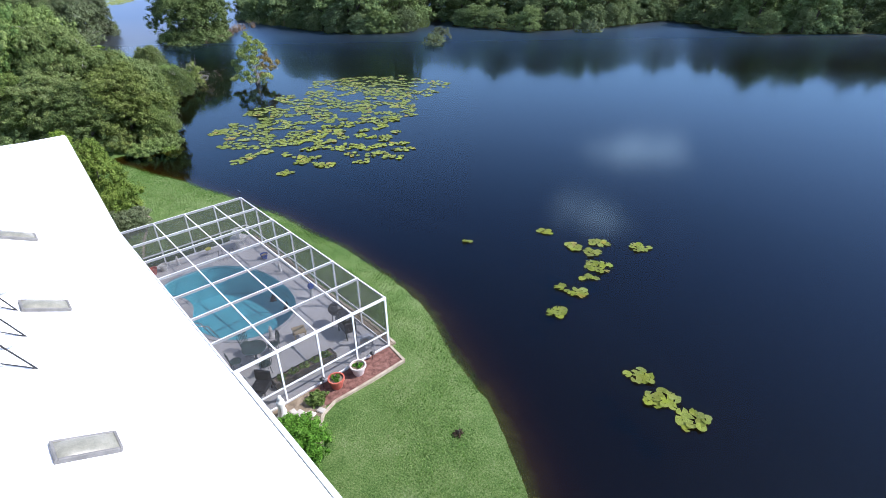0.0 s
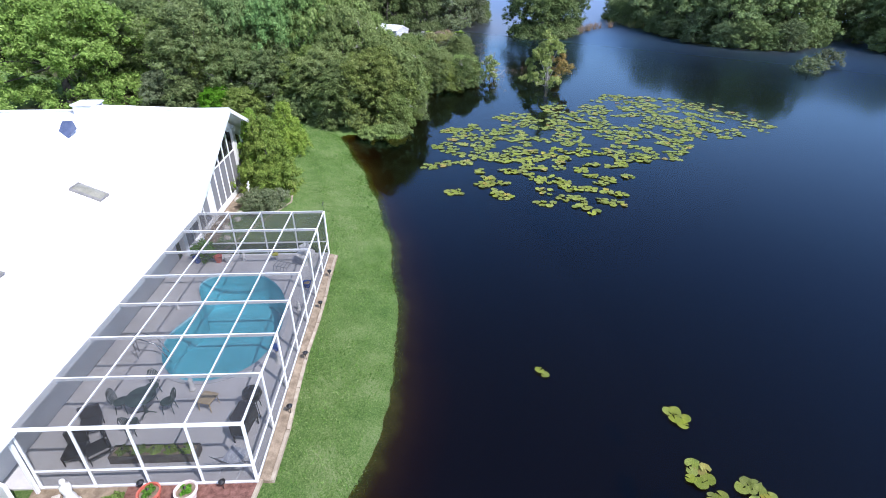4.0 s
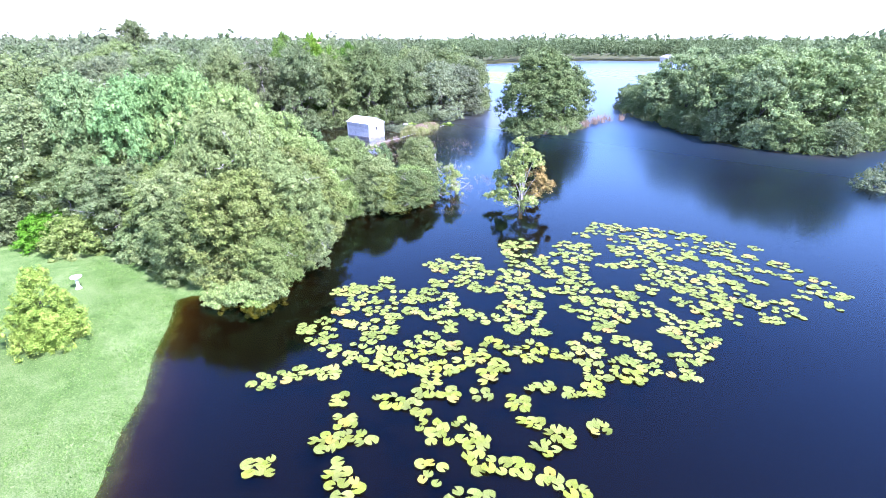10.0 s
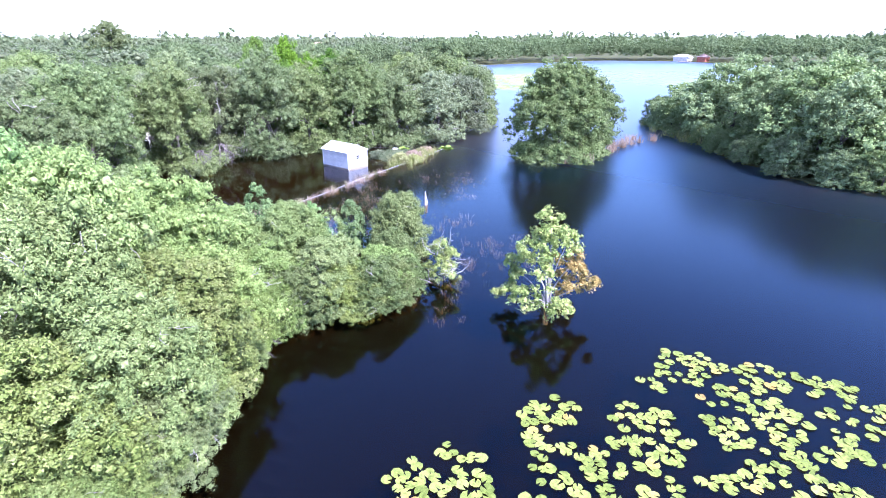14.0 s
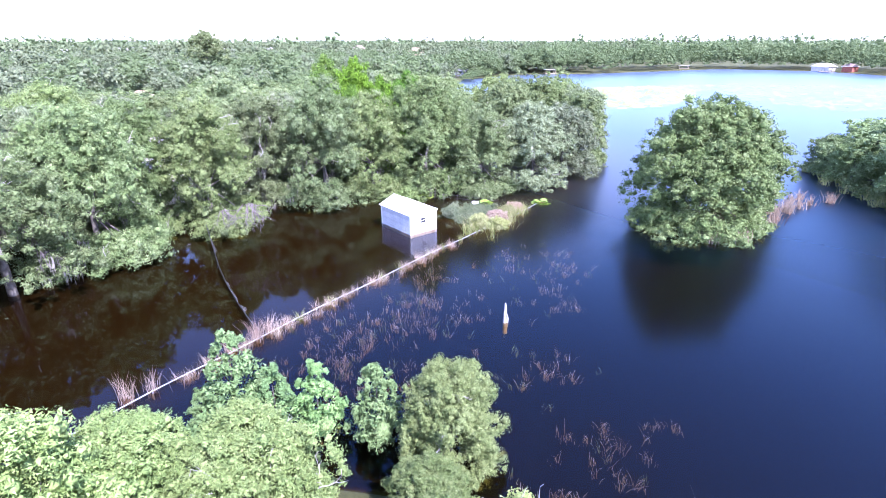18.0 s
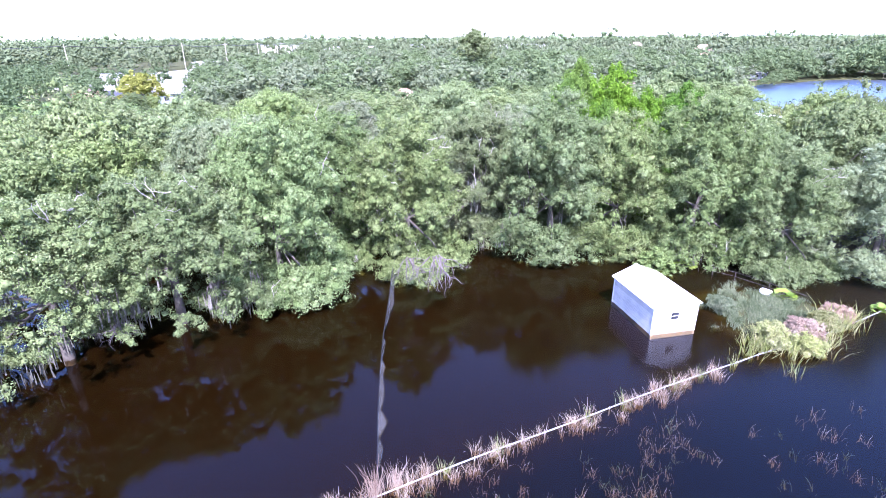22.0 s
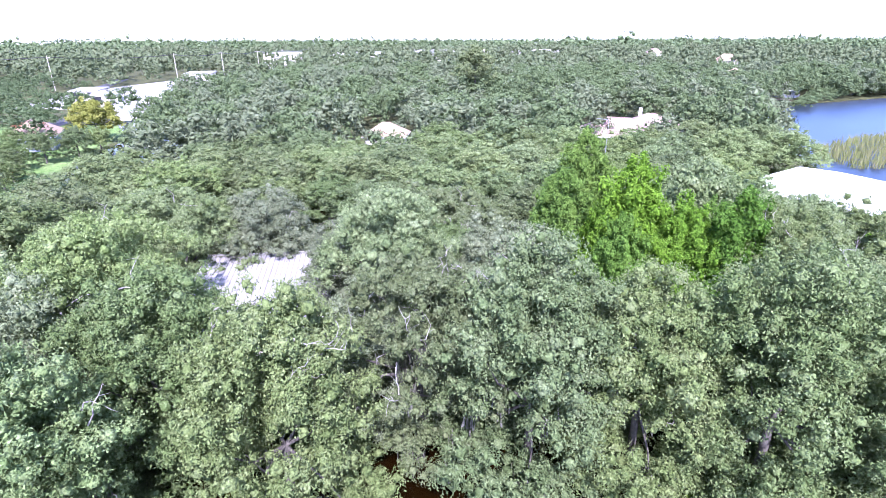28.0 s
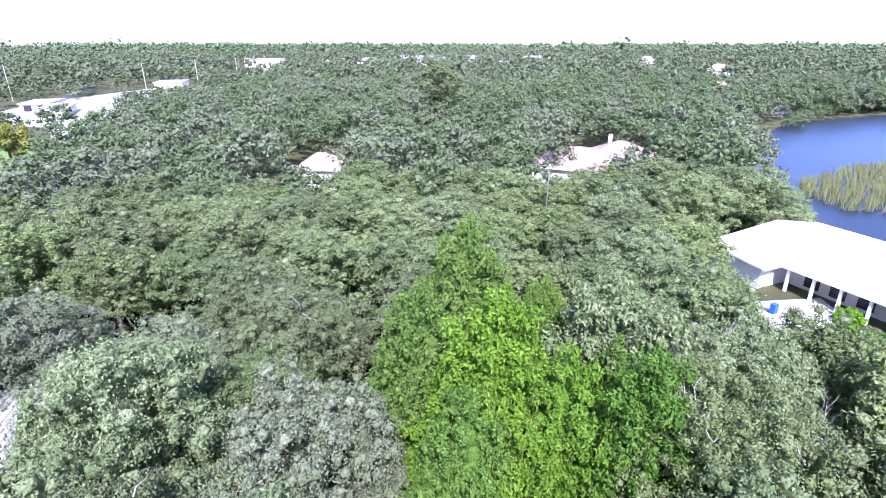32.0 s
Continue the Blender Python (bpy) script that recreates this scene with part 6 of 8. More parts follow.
part("lid", lathe(bmesh.new(), [(0.315, 0.785), (0.29, 0.92), (0.18, 1.02), (0.03, 1.06)], 18), BLACK, t)
part("handle", beam(bmesh.new(), (-0.07, 0, 1.1), (0.07, 0, 1.1), 0.03), BLACK, t)
for a in (0.3, 2.4, 4.5):
    part("leg", beam(bmesh.new(), (0.2 * math.cos(a), 0.2 * math.sin(a), 0.62), (0.3 * math.cos(a), 0.3 * math.sin(a), 0), 0.025, 0.025, 6), BLACK, t)
t = thing("grill_cart", on_deck(1.75, -0.8, 8), "black barbecue cart beside the cage wall", "grill")
bm = bmesh.new()
box(bm, -0.45, 0.45, -0.25, 0.25, 0.35, 0.85, 0.03)
part("body", bm, BLACK, t)
bm = bmesh.new()
box(bm, -0.4, 0.4, -0.23, 0.23, 0.85, 1.05, 0.08)
part("lid", bm, BLACK, t)
for x in (-0.4, 0.4):
    for y in (-0.2, 0.2):
        part("leg", beam(bmesh.new(), (x, y, 0), (x, y, 0.36), 0.035), BLACK, t)
t = thing("folding_chair", on_deck(0.55, -0.75, 200), "folding chair with striped grey and white canvas", "chair")
slab("seat", [(-0.3, -0.28, 0.42), (0.28, -0.28, 0.38), (0.28, 0.28, 0.38), (-0.3, 0.28, 0.42)], 0.02, CANVAS, t)
slab("backrest", [(0.28, -0.28, 0.4), (0.55, -0.28, 0.95), (0.55, 0.28, 0.95), (0.28, 0.28, 0.4)], 0.02, CANVAS, t)
for y in (-0.29, 0.29):
    part("leg", beam(bmesh.new(), (-0.3, y, 0), (0.4, y, 0.66), 0.025, 0.025, 6), STEEL, t)
    part("leg", beam(bmesh.new(), (0.4, y, 0), (-0.3, y, 0.42), 0.025, 0.025, 6), STEEL, t)
t = thing("garden_fountain", on_deck(12.0, -0.9), "tiered pale stone fountain", "fountain")
part("lower_basin", lathe(bmesh.new(), [(0.25, 0), (0.22, 0.35), (0.42, 0.5), (0.45, 0.58), (0.4, 0.56), (0.1, 0.5)], 18), PLASTER, t)
part("stem", lathe(bmesh.new(), [(0.09, 0.5), (0.07, 0.85)], 10), PLASTER, t)
part("upper_basin", lathe(bmesh.new(), [(0.08, 0.82), (0.24, 0.92), (0.26, 0.97), (0.1, 0.93)], 16), PLASTER, t)
part("finial", lathe(bmesh.new(), [(0.05, 0.92), (0.08, 1.02), (0.05, 1.12), (0.01, 1.2)], 10), PLASTER, t)
t = thing("gazing_globe", on_deck(5.0, -0.55), "blue glass globe on a pale pedestal", "garden ornament")
part("pedestal", lathe(bmesh.new(), [(0.16, 0), (0.14, 0.05), (0.07, 0.3), (0.1, 0.55)], 12), PLASTER, t)
part("globe", lathe(bmesh.new(), [(0.04, 0.54), (0.12, 0.6), (0.155, 0.7), (0.12, 0.8), (0.03, 0.85)], 16), BLUEGLASS, t)
t = thing("blue_pot", on_deck(9.95, -0.5), "blue glazed pot with dark soil", "flower pot")
part("pot", lathe(bmesh.new(), [(0.12, 0), (0.19, 0.22), (0.2, 0.26), (0.17, 0.26), (0.15, 0.2)], 16), BLUEGLASS, t)
part("soil", lathe(bmesh.new(), [(0.15, 0.19), (0.15, 0.205)], 12), SOIL, t)
t = thing("yellow_stool", on_deck(12.3, -2.45), "small yellow stool beside a steel frame", "stool")
part("seat", lathe(bmesh.new(), [(0.15, 0.34), (0.16, 0.37), (0.15, 0.39)], 14), YELLOW, t)
for a in (0, 2.1, 4.2):
    part("leg", beam(bmesh.new(), (0.1 * math.cos(a), 0.1 * math.sin(a), 0.35), (0.15 * math.cos(a), 0.15 * math.sin(a), 0), 0.02, 0.02, 6), STEEL, t)
t = thing("lounge_frame", on_deck(11.6, -2.2, 20), "bent steel frame of an empty deck lounger", "lounger")
for k in range(5):
    tv, tf = tube([(-0.35, 0.18 * k, 0), (-0.3, 0.18 * k, 0.32), (0.1, 0.18 * k, 0.38), (0.5, 0.18 * k, 0.05)], [0.016] * 4, 6)
    mesh_part("frame_bar", tv, tf, CHROME, t)
part("cross_bar", beam(bmesh.new(), (-0.3, 0, 0.32), (-0.3, 0.72, 0.32), 0.025), CHROME, t)


def leafy(name, m, label, category, leaf, r, h, seed, n=14, cr=None, leaves=60, length=0.14, width=0.07, group="", base=0.05, bark=None):
    return tree(name=name, m=m, label=label, category=category, group=group, seed=seed, leaf=leaf, radius=r, height=h, base=base, clumps=n, clump_r=cr or r * 0.4, leaves=int(leaves * 2.4),
                length=length * 0.75, width=width * 0.8, trunk_r=0.03, limbs=4, skirt=n // 2, bark=bark)


t = thing("planter_box", on_deck(0.95, -3.2), "long dark timber planter full of low green plants", "planter")
for x0, x1, y0, y1 in ((-0.22, 0.22, -1.25, -1.2), (-0.22, 0.22, 1.2, 1.25), (-0.22, -0.18, -1.2, 1.2), (0.18, 0.22, -1.2, 1.2)):
    bm = bmesh.new()
    box(bm, x0, x1, y0, y1, 0, 0.3, 0.005)
    part("board", bm, BARK, t)
bm = bmesh.new()
box(bm, -0.18, 0.18, -1.2, 1.2, 0.02, 0.26)
part("soil", bm, SOIL, t)
pl = leafy("planter_plant", on_deck(0.95, -4.1) @ pose(0, 0, 0.22), "low dark-green plant in the planter", "plant", JUNIPER, 0.15, 0.12, 201, 8, 0.07, 40, 0.07, 0.035, "plants in the planter")
for v in (-3.65, -3.2, -2.75, -2.3):
    again(pl, on_deck(0.95, v, v * 90) @ pose(0, 0, 0.22))
for u, v in ((1.0, -5.5), (1.05, -4.9), (2.0, -5.6)):
    t = thing("dark_chair", on_deck(u, v, 100 * v), "low dark cushioned patio chair", "chair", "dark patio chairs")
    bm = bmesh.new()
    box(bm, -0.3, 0.3, -0.3, 0.3, 0.22, 0.38, 0.04)
    part("seat", bm, BLACK, t)
    bm = bmesh.new()
    box(bm, -0.34, -0.24, -0.3, 0.3, 0.35, 0.8, 0.03)
    part("backrest", bm, BLACK, t)
    for x in (-0.26, 0.26):
        for y in (-0.26, 0.26):
            part("leg", beam(bmesh.new(), (x, y, 0), (x, y, 0.23), 0.03), BLACK, t)
leafy("potted_palm", on_deck(12.5, -5.9), "green potted plant in the shaded corner", "plant", SHRUB, 0.4, 1.0, 205, 12, 0.2, 50)
for k, (v, mat, lab) in enumerate(((-5.2, TERRACOTTA, "brown clay pot near the cage's end"), (-4.7, PLASTER, "white pot near the cage's end"), (-6.2, BLUEGLASS, "blue glazed pot near the cage's end"))):
    ob = part("clay_pot", lathe(bmesh.new(), [(0.12, 0), (0.2, 0.3), (0.21, 0.34), (0.17, 0.34), (0.15, 0.25)], 14), mat)
    ob.matrix_basis = on_deck(12.3, v)
    tagged(ob, lab, "flower pot", "pots near the cage's end")

# ---------------------------------------------------------------- flower bed in front of the cage
bed = slab("mulch_bed", [(0.0, 0.0, 0.5), (-1.0, -0.1, 0.47), (-1.02, -2.2, 0.47), (-1.0, -3.5, 0.48), (0.0, -3.6, 0.5)], 0.3, MULCH, None)
bed.matrix_basis = HOUSE
tagged(bed, "flower bed of red bark mulch", "flower bed", kind="structure")
bed2 = slab("litter_bed", [(0.0, -3.6, 0.496), (-1.0, -3.5, 0.476), (-1.7, -4.3, 0.476), (-2.4, -4.6, 0.476), (-3.2, -5.9, 0.476), (0.0, -6.2, 0.496)], 0.3, SOIL, None)
bed2.matrix_basis = HOUSE
tagged(bed2, "bed of dry leaf litter beside the house", "flower bed", kind="structure")
edge_line = [(0.1, 0.06), (-1.05, -0.06), (-1.08, -1.2), (-1.08, -2.3), (-1.06, -3.2), (-1.3, -3.8), (-1.75, -4.2), (-2.4, -4.5)]
edging = thing("bed_edging", HOUSE, "weathered timber edging round the flower bed", "garden edging")
for (u0, v0), (u1, v1) in zip(edge_line, edge_line[1:]):
    part("timber", beam(bmesh.new(), (u0, v0, 0.47), (u1, v1, 0.47), 0.1, 0.12), TIMBER, edging)
side = thing("shore_edging", HOUSE, "weathered timber edging along the cage", "garden edging")
for k in range(7):
    part("timber", beam(bmesh.new(), (1.84 * k + 0.1, 0.36 + 0.05 * math.sin(k * 1.7), 0.4), (1.84 * k + 1.9, 0.36 + 0.05 * math.sin(k * 1.7 + 1.7), 0.4), 0.11, 0.12), TIMBER, side)
strip = slab("litter_strip", [(0.1, 0.02, 0.5), (0.1, 0.4, 0.4), (6.5, 0.36, 0.4), (13.0, 0.42, 0.4), (13.0, 0.02, 0.5)], 0.3, SOIL, None)
strip.matrix_basis = HOUSE
tagged(strip, "narrow strip of dry litter between cage and lawn", "flower bed", kind="structure")


def pot(m, material, label, plant_label, seed):
    t = thing("flower_pot", m, label, "flower pot", "large pots in the mulch bed")
    part("pot", lathe(bmesh.new(), [(0.17, 0), (0.2, 0.05), (0.27, 0.36), (0.31, 0.37), (0.31, 0.44), (0.26, 0.44), (0.25, 0.36)], 20), material, t)
    part("soil", lathe(bmesh.new(), [(0.25, 0.34), (0.25, 0.37)], 16), SOIL, t)
    pl = leafy("pot_plant", m @ pose(0, 0, 0.36), plant_label, "plant", SHRUB, 0.13, 0.14, seed, 6, 0.07, 40, 0.08, 0.035)
    return t


pot(at_house(-0.48, -2.72, 0.47), TERRACOTTA, "large red terracotta pot on the mulch", "sparse green plant in the red pot", 211)
pot(at_house(-0.45, -1.75, 0.47), PINKPOT, "large pale pink pot on the mulch", "bushy green plant in the pale pot", 212)
leafy("bed_plant", at_house(-0.62, -3.65, 0.46), "bright-green leafy plant in the flower bed", "plant", VINE, 0.24, 0.36, 213, 16, 0.12, 60, 0.13, 0.06)
leafy("round_shrub", at_house(-2.15, -5.3, 0.42), "clipped round shrub with dense bright-green leaves", "shrub", SHRUB, 0.85, 1.25, 214, 60, 0.3, 90, 0.09, 0.06)
leafy("bed_plant", at_house(-1.2, -5.5, 0.46), "yellow-green low plants beside the shrub", "plant", VINE, 0.3, 0.35, 215, 10, 0.16, 50, 0.14, 0.07)
for u, v, s in ((-0.75, -4.35, 1.0), (-1.0, -4.1, 0.8), (-0.5, -4.5, 0.7), (-1.3, -4.5, 1.1), (-1.75, -4.75, 0.9), (-0.35, -5.4, 0.8), (-1.1, -3.75, 0.8)):
    bm = bmesh.new()
    box(bm, -0.2 * s, 0.2 * s, -0.14 * s, 0.14 * s, 0, 0.07, 0.03)
    ob = part("stepping_stone", bm, STONE)
    ob.matrix_basis = at_house(u, v, 0.47, 70 * u + 33 * v)
    tagged(ob, "flat pale stepping stone in the bed", "stone", "stepping stones")


def path_lamp(m):
    t = thing("path_lamp", m, "small black garden lamp on a spike", "garden lamp", "garden lamps")
    part("spike", beam(bmesh.new(), (0, 0, -0.1), (0, 0, 0.3), 0.025, 0.025, 6), BLACK, t)
    part("head", lathe(bmesh.new(), [(0.04, 0.28), (0.09, 0.36), (0.1, 0.4), (0.02, 0.45)], 10), BLACK, t)
    return t


first = path_lamp(at_house(-0.15, -3.1, 0.48))
for u, v in ((-0.15, -0.9), (2.6, 0.35), (5.2, 0.35), (8.4, 0.35), (10.9, 0.35)):
    again(first, at_house(u, v, 0.4))
# white garden gate and grey lattice beside the house
t = thing("house_gate", at_house(-0.6, -6.35, 0.42, 20), "white gate board leaning by the house", "gate")
bm = bmesh.new()
box(bm, -0.05, 0.05, -0.3, 0.3, 0, 1.2, 0.01)
part("board", bm, WHITE, t)
OLD_CONCRETE = surface("stained old concrete", (0.13, 0.125, 0.115), (0.26, 0.25, 0.23), 1.2, 20, 0.85, bump=0.3)
pave = slab("path_slab", [(-6.2, -6.2, 0.49), (-3.4, -5.9, 0.49), (-3.5, -5.1, 0.47), (-6.3, -5.2, 0.47)], 0.2, OLD_CONCRETE, None)
pave.matrix_basis = HOUSE
tagged(pave, "grey concrete path slab beside the lawn", "path", kind="structure")

# ---------------------------------------------------------------- planting by the gable and on the lawn
cone_tree(name="juniper", m=at_house(21.3, -4.9, 0.4), label="dense upright juniper by the gable", category="shrub", group="junipers", seed=221, leaf=JUNIPER, radius=1.5, height=4.2, base=0.1,
          tiers=12, leaves=460, length=0.13, width=0.055, puff=0.62, trunk_r=0.1)
again(bpy.data.objects["juniper"], at_house(28.6, -5.5, 0.4, 130) @ Matrix.Diagonal((0.88, 0.88, 0.8, 1)))
again(bpy.data.objects["juniper"], at_house(22.6, -5.9, 0.4, 220) @ Matrix.Diagonal((0.7, 0.7, 1.0, 1)))
leafy("grey_shrub", at_house(18.7, -4.7, 0.42), "low grey-green shrub beside the porch", "shrub", SAGE, 1.15, 1.1, 223, 40, 0.35, 80, 0.16, 0.05)
bed3 = slab("litter_bed", [(13.2, -6.9, 0.52), (13.2, -5.6, 0.48), (16.5, -4.6, 0.46), (19.5, -3.4, 0.44), (22.6, -3.9, 0.44), (22.8, -6.9, 0.5)], 0.3, SOIL, None)
bed3.matrix_basis = HOUSE
tagged(bed3, "bed of dry litter below the gable", "flower bed", kind="structure")
ed = thing("bed_edging", HOUSE, "weathered edging of the gable bed", "garden edging")
for (u0, v0), (u1, v1) in zip([(13.2, -5.5), (16.5, -4.5), (19.5, -3.3), (22.7, -3.8)], [(16.5, -4.5), (19.5, -3.3), (22.7, -3.8), (23.0, -6.9)]):
    part("timber", beam(bmesh.new(), (u0, v0, 0.45), (u1, v1, 0.44), 0.1, 0.1), TIMBER, ed)
g = np.random.default_rng(77)
for k in range(16):
    bm = bmesh.new()
    bmesh.ops.create_icosphere(bm, subdivisions=1, radius=g.uniform(0.1, 0.24))
    for v in bm.verts:
        v.co *= 1 + g.normal(0, 0.12)
        v.co.z *= 0.7
    ob = part("garden_rock", bm, STONE)
    ob.matrix_basis = at_house(g.uniform(14, 22.4), g.uniform(-6.7, -5.6), 0.54, g.uniform(0, 360))
    tagged(ob, "pale rounded rock in the gable bed", "rock", "rocks in the gable bed")
t = thing("garden_pinwheel", at_house(19.6, -5.75, 0.5), "white star-shaped garden pinwheel", "garden ornament")
part("stake", beam(bmesh.new(), (0, 0, 0), (0, 0, 1.0), 0.02, 0.02, 6), WHITE, t)
for k in range(6):
    a = k * math.pi / 3
    part("blade", beam(bmesh.new(), (0, 0.02, 1.0), (0.28 * math.cos(a), 0.02, 1.0 + 0.28 * math.sin(a)), 0.07, 0.012), WHITE, t)
t = thing("weather_vane", at_house(12.9, 0.0, CH), "small dark weather vane on the cage corner", "weather vane")
part("rod", beam(bmesh.new(), (0, 0, 0), (0, 0, 0.5), 0.015, 0.015, 6), BLACK, t)
part("arrow", beam(bmesh.new(), (-0.2, 0, 0.42), (0.2, 0, 0.42), 0.03, 0.015), BLACK, t)
t = thing("bird_bath", pose(-30.0, 35.5, 0.45), "pale stone bird bath at the lawn's edge", "bird bath")
part("stem", lathe(bmesh.new(), [(0.18, 0), (0.09, 0.15), (0.08, 0.6)], 12), PLASTER, t)
part("bowl", lathe(bmesh.new(), [(0.08, 0.58), (0.28, 0.68), (0.3, 0.74), (0.26, 0.72), (0.05, 0.66)], 16), PLASTER, t)
for k, (x, y, r, h, leaf, lab) in enumerate(((-36.6, 37.2, 1.6, 2.4, VINE, "bright yellow-green shrub at the wood's edge"), (-39.5, 36.0, 1.5, 2.2, SHRUB, "dark-green shrub at the wood's edge"), (-33.2, 40.0, 1.5, 2.4, OAK, "dark shrub at the wood's edge"),
                                             (-42.6, 34.6, 1.7, 2.8, OAK, "dark-green bush behind the lawn"), (-46.0, 34.5, 2.2, 3.6, OAK_GREY, "greyish bush behind the lawn"), (-29.4, 41.4, 1.5, 2.6, OAK, "dark shrub shading the lawn's edge"))):
    leafy("edge_shrub", stand(x, y), lab, "shrub", leaf, r, h, 231 + k, 34, r * 0.36, 110, 0.2, 0.12, "shrubs at the wood's edge")
# short grass standing over the lawn beside the water
g = np.random.default_rng(25)
px, py = g.uniform(-34, 9, 620000), g.uniform(-2, 44, 620000)
pu, pv = (px + 0.7) * -0.676 + (py - 15.7) * 0.737, (px + 0.7) * 0.737 + (py - 15.7) * 0.676
shore = edge_distance(LAWN, px, py)
keep = (shore > -0.25) & (shore < 15) & (pv > -13) & ~((pu > -1.5) & (pu < 13.2) & (pv < 0.4)) & ~((pu > 13) & (pu < 23.2) & (pv < -3.4)) & ~((pu > -30) & (pu < 22) & (pv < -5.2)) & ~((pu < -1.4) & (pu > -3.2) & (pv < -4.2))
px, py = px[keep], py[keep]
gz = np.interp(shore[keep], [-0.3, 0.0, 0.5, 1.5, 3.0, 9.0], [-0.09, -0.02, 0.09, 0.24, 0.37, 0.49])
gz = np.minimum(gz, ground_height(px, py))
spin, tall, wide = g.uniform(0, 6.28, len(px)), g.uniform(0.04, 0.1, len(px)), g.uniform(0.012, 0.03, len(px))
side = np.stack([np.cos(spin) * wide, np.sin(spin) * wide, np.zeros(len(px))], 1)
foot = np.stack([px, py, gz - 0.01], 1)
tip = foot + np.stack([g.normal(0, 0.05, len(px)), g.normal(0, 0.05, len(px)), tall], 1)
gv = np.stack([foot - side, foot + side, tip], 1).reshape(-1, 3)
tagged(mesh_part("lawn_grass", gv, np.arange(len(gv)).reshape(-1, 3), GRASS), "short bright-green mown grass beside the lake", "grass", kind="stuff")
BARKY = leaf_mat("dry brown weeds", [(0.05, 0.035, 0.025), (0.08, 0.06, 0.04), (0.1, 0.08, 0.05), (0.13, 0.1, 0.06)])
leafy("dark_weed", stand(2.0, 11.5), "small dark clump of weeds on the lawn", "plant", BARKY, 0.16, 0.1, 240, 5, 0.08, 30, 0.09, 0.04)


# ---------------------------------------------------------------- the flooded side: shed, fence, net, post
SIDING = surface("white shed siding", (0.5, 0.51, 0.52), (0.64, 0.64, 0.64), 1.2, 20, 0.5, bump=0.05)
# Shade between the siding boards, painted as a darker grey wall behind them.
GROOVE = surface("siding back darkened as shade", (0.26, 0.26, 0.26), (0.34, 0.34, 0.34), 2, 20, 0.8)
DRIFT = surface("weathered dead branches", (0.085, 0.07, 0.062), (0.19, 0.165, 0.15), 4, 30, 0.85, bump=0.4)
GLASS = surface("dark window glass", (0.02, 0.022, 0.025), (0.05, 0.052, 0.058), 2, 20, 0.12, bump=0.0)
RUSTY = surface("grey fence wire", (0.32, 0.31, 0.29), (0.5, 0.49, 0.46), 4, 30, 0.6, 0.4)
NETTING = clear_mat("grey netting", (0.17, 0.165, 0.155), 0.6, 0.9)

SHED = Matrix.Translation((-62.95, 82.4, 0)) @ pose(0, 0, 0, 0, 0, 4.5)
shed = thing("garden_shed", SHED, "white sided garden shed half sunk in flood water", "shed")
SX, SY, SZ, SR = 2.42, 1.56, 2.1, 2.72
bm = bmesh.new()
prof = [(-SY, -0.8), (SY, -0.8), (SY, SZ), (0, SR), (-SY, SZ)]
fr_ = [bm.verts.new((SX, y, z)) for y, z in prof]
bk = [bm.verts.new((-SX, y, z)) for y, z in prof]
bm.faces.new(fr_)
bm.faces.new(bk[::-1])
for i in range(5):
    bm.faces.new((fr_[i], bk[i], bk[(i + 1) % 5], fr_[(i + 1) % 5]))
bmesh.ops.recalc_face_normals(bm, faces=bm.faces)
wall_ob = part("wall", bm, GROOVE, shed)
for k in range(29):
    z = -0.25 + 0.1 * k
    if z < SZ - 0.03:
        for y in (-SY - 0.01, SY + 0.01):
            part("siding_board", beam(bmesh.new(), (-SX, y, z), (SX, y, z), 0.02, 0.08), SIDING, wall_ob)
    half = SY if z < SZ else SY * (SR - z) / (SR - SZ) - 0.08
    if half > 0.1:
        for x in (-SX - 0.01, SX + 0.01):
            part("siding_board", beam(bmesh.new(), (x, -half, z), (x, half, z), 0.02, 0.08), SIDING, wall_ob)
for s in (-1, 1):
    slab("roof_sheet", [(-SX - 0.12, s * (SY + 0.24), SZ - 0.06), (SX + 0.12, s * (SY + 0.24), SZ - 0.06), (SX + 0.12, 0, SR + 0.06), (-SX - 0.12, 0, SR + 0.06)], 0.05, ROOFWHITE, shed)
part("ridge_cap", beam(bmesh.new(), (-SX - 0.13, 0, SR + 0.07), (SX + 0.13, 0, SR + 0.07), 0.18, 0.04), ROOFWHITE, shed)
for s in (-1, 1):
    part("trim", beam(bmesh.new(), (SX + 0.1, s * (SY + 0.13), SZ - 0.1), (SX + 0.1, 0, SR - 0.02), 0.03, 0.1), WHITE, shed)
    for x in (-SX, SX):
        part("corner_trim", beam(bmesh.new(), (x, s * SY, -0.3), (x, s * SY, SZ - 0.06), 0.1, 0.1), WHITE, shed)
win = part("window", box(bmesh.new(), SX + 0.018, SX + 0.032, -0.3, 0.25, 1.0, 1.5), GLASS, shed, "small dark window")
for y0, y1, z0, z1 in ((-0.36, -0.3, 0.94, 1.56), (0.25, 0.31, 0.94, 1.56), (-0.3, 0.25, 1.5, 1.56), (-0.3, 0.25, 0.94, 1.0), (-0.3, 0.25, 1.235, 1.265)):
    part("window_frame", box(bmesh.new(), SX + 0.018, SX + 0.045, y0, y1, z0, z1), WHITE, win)

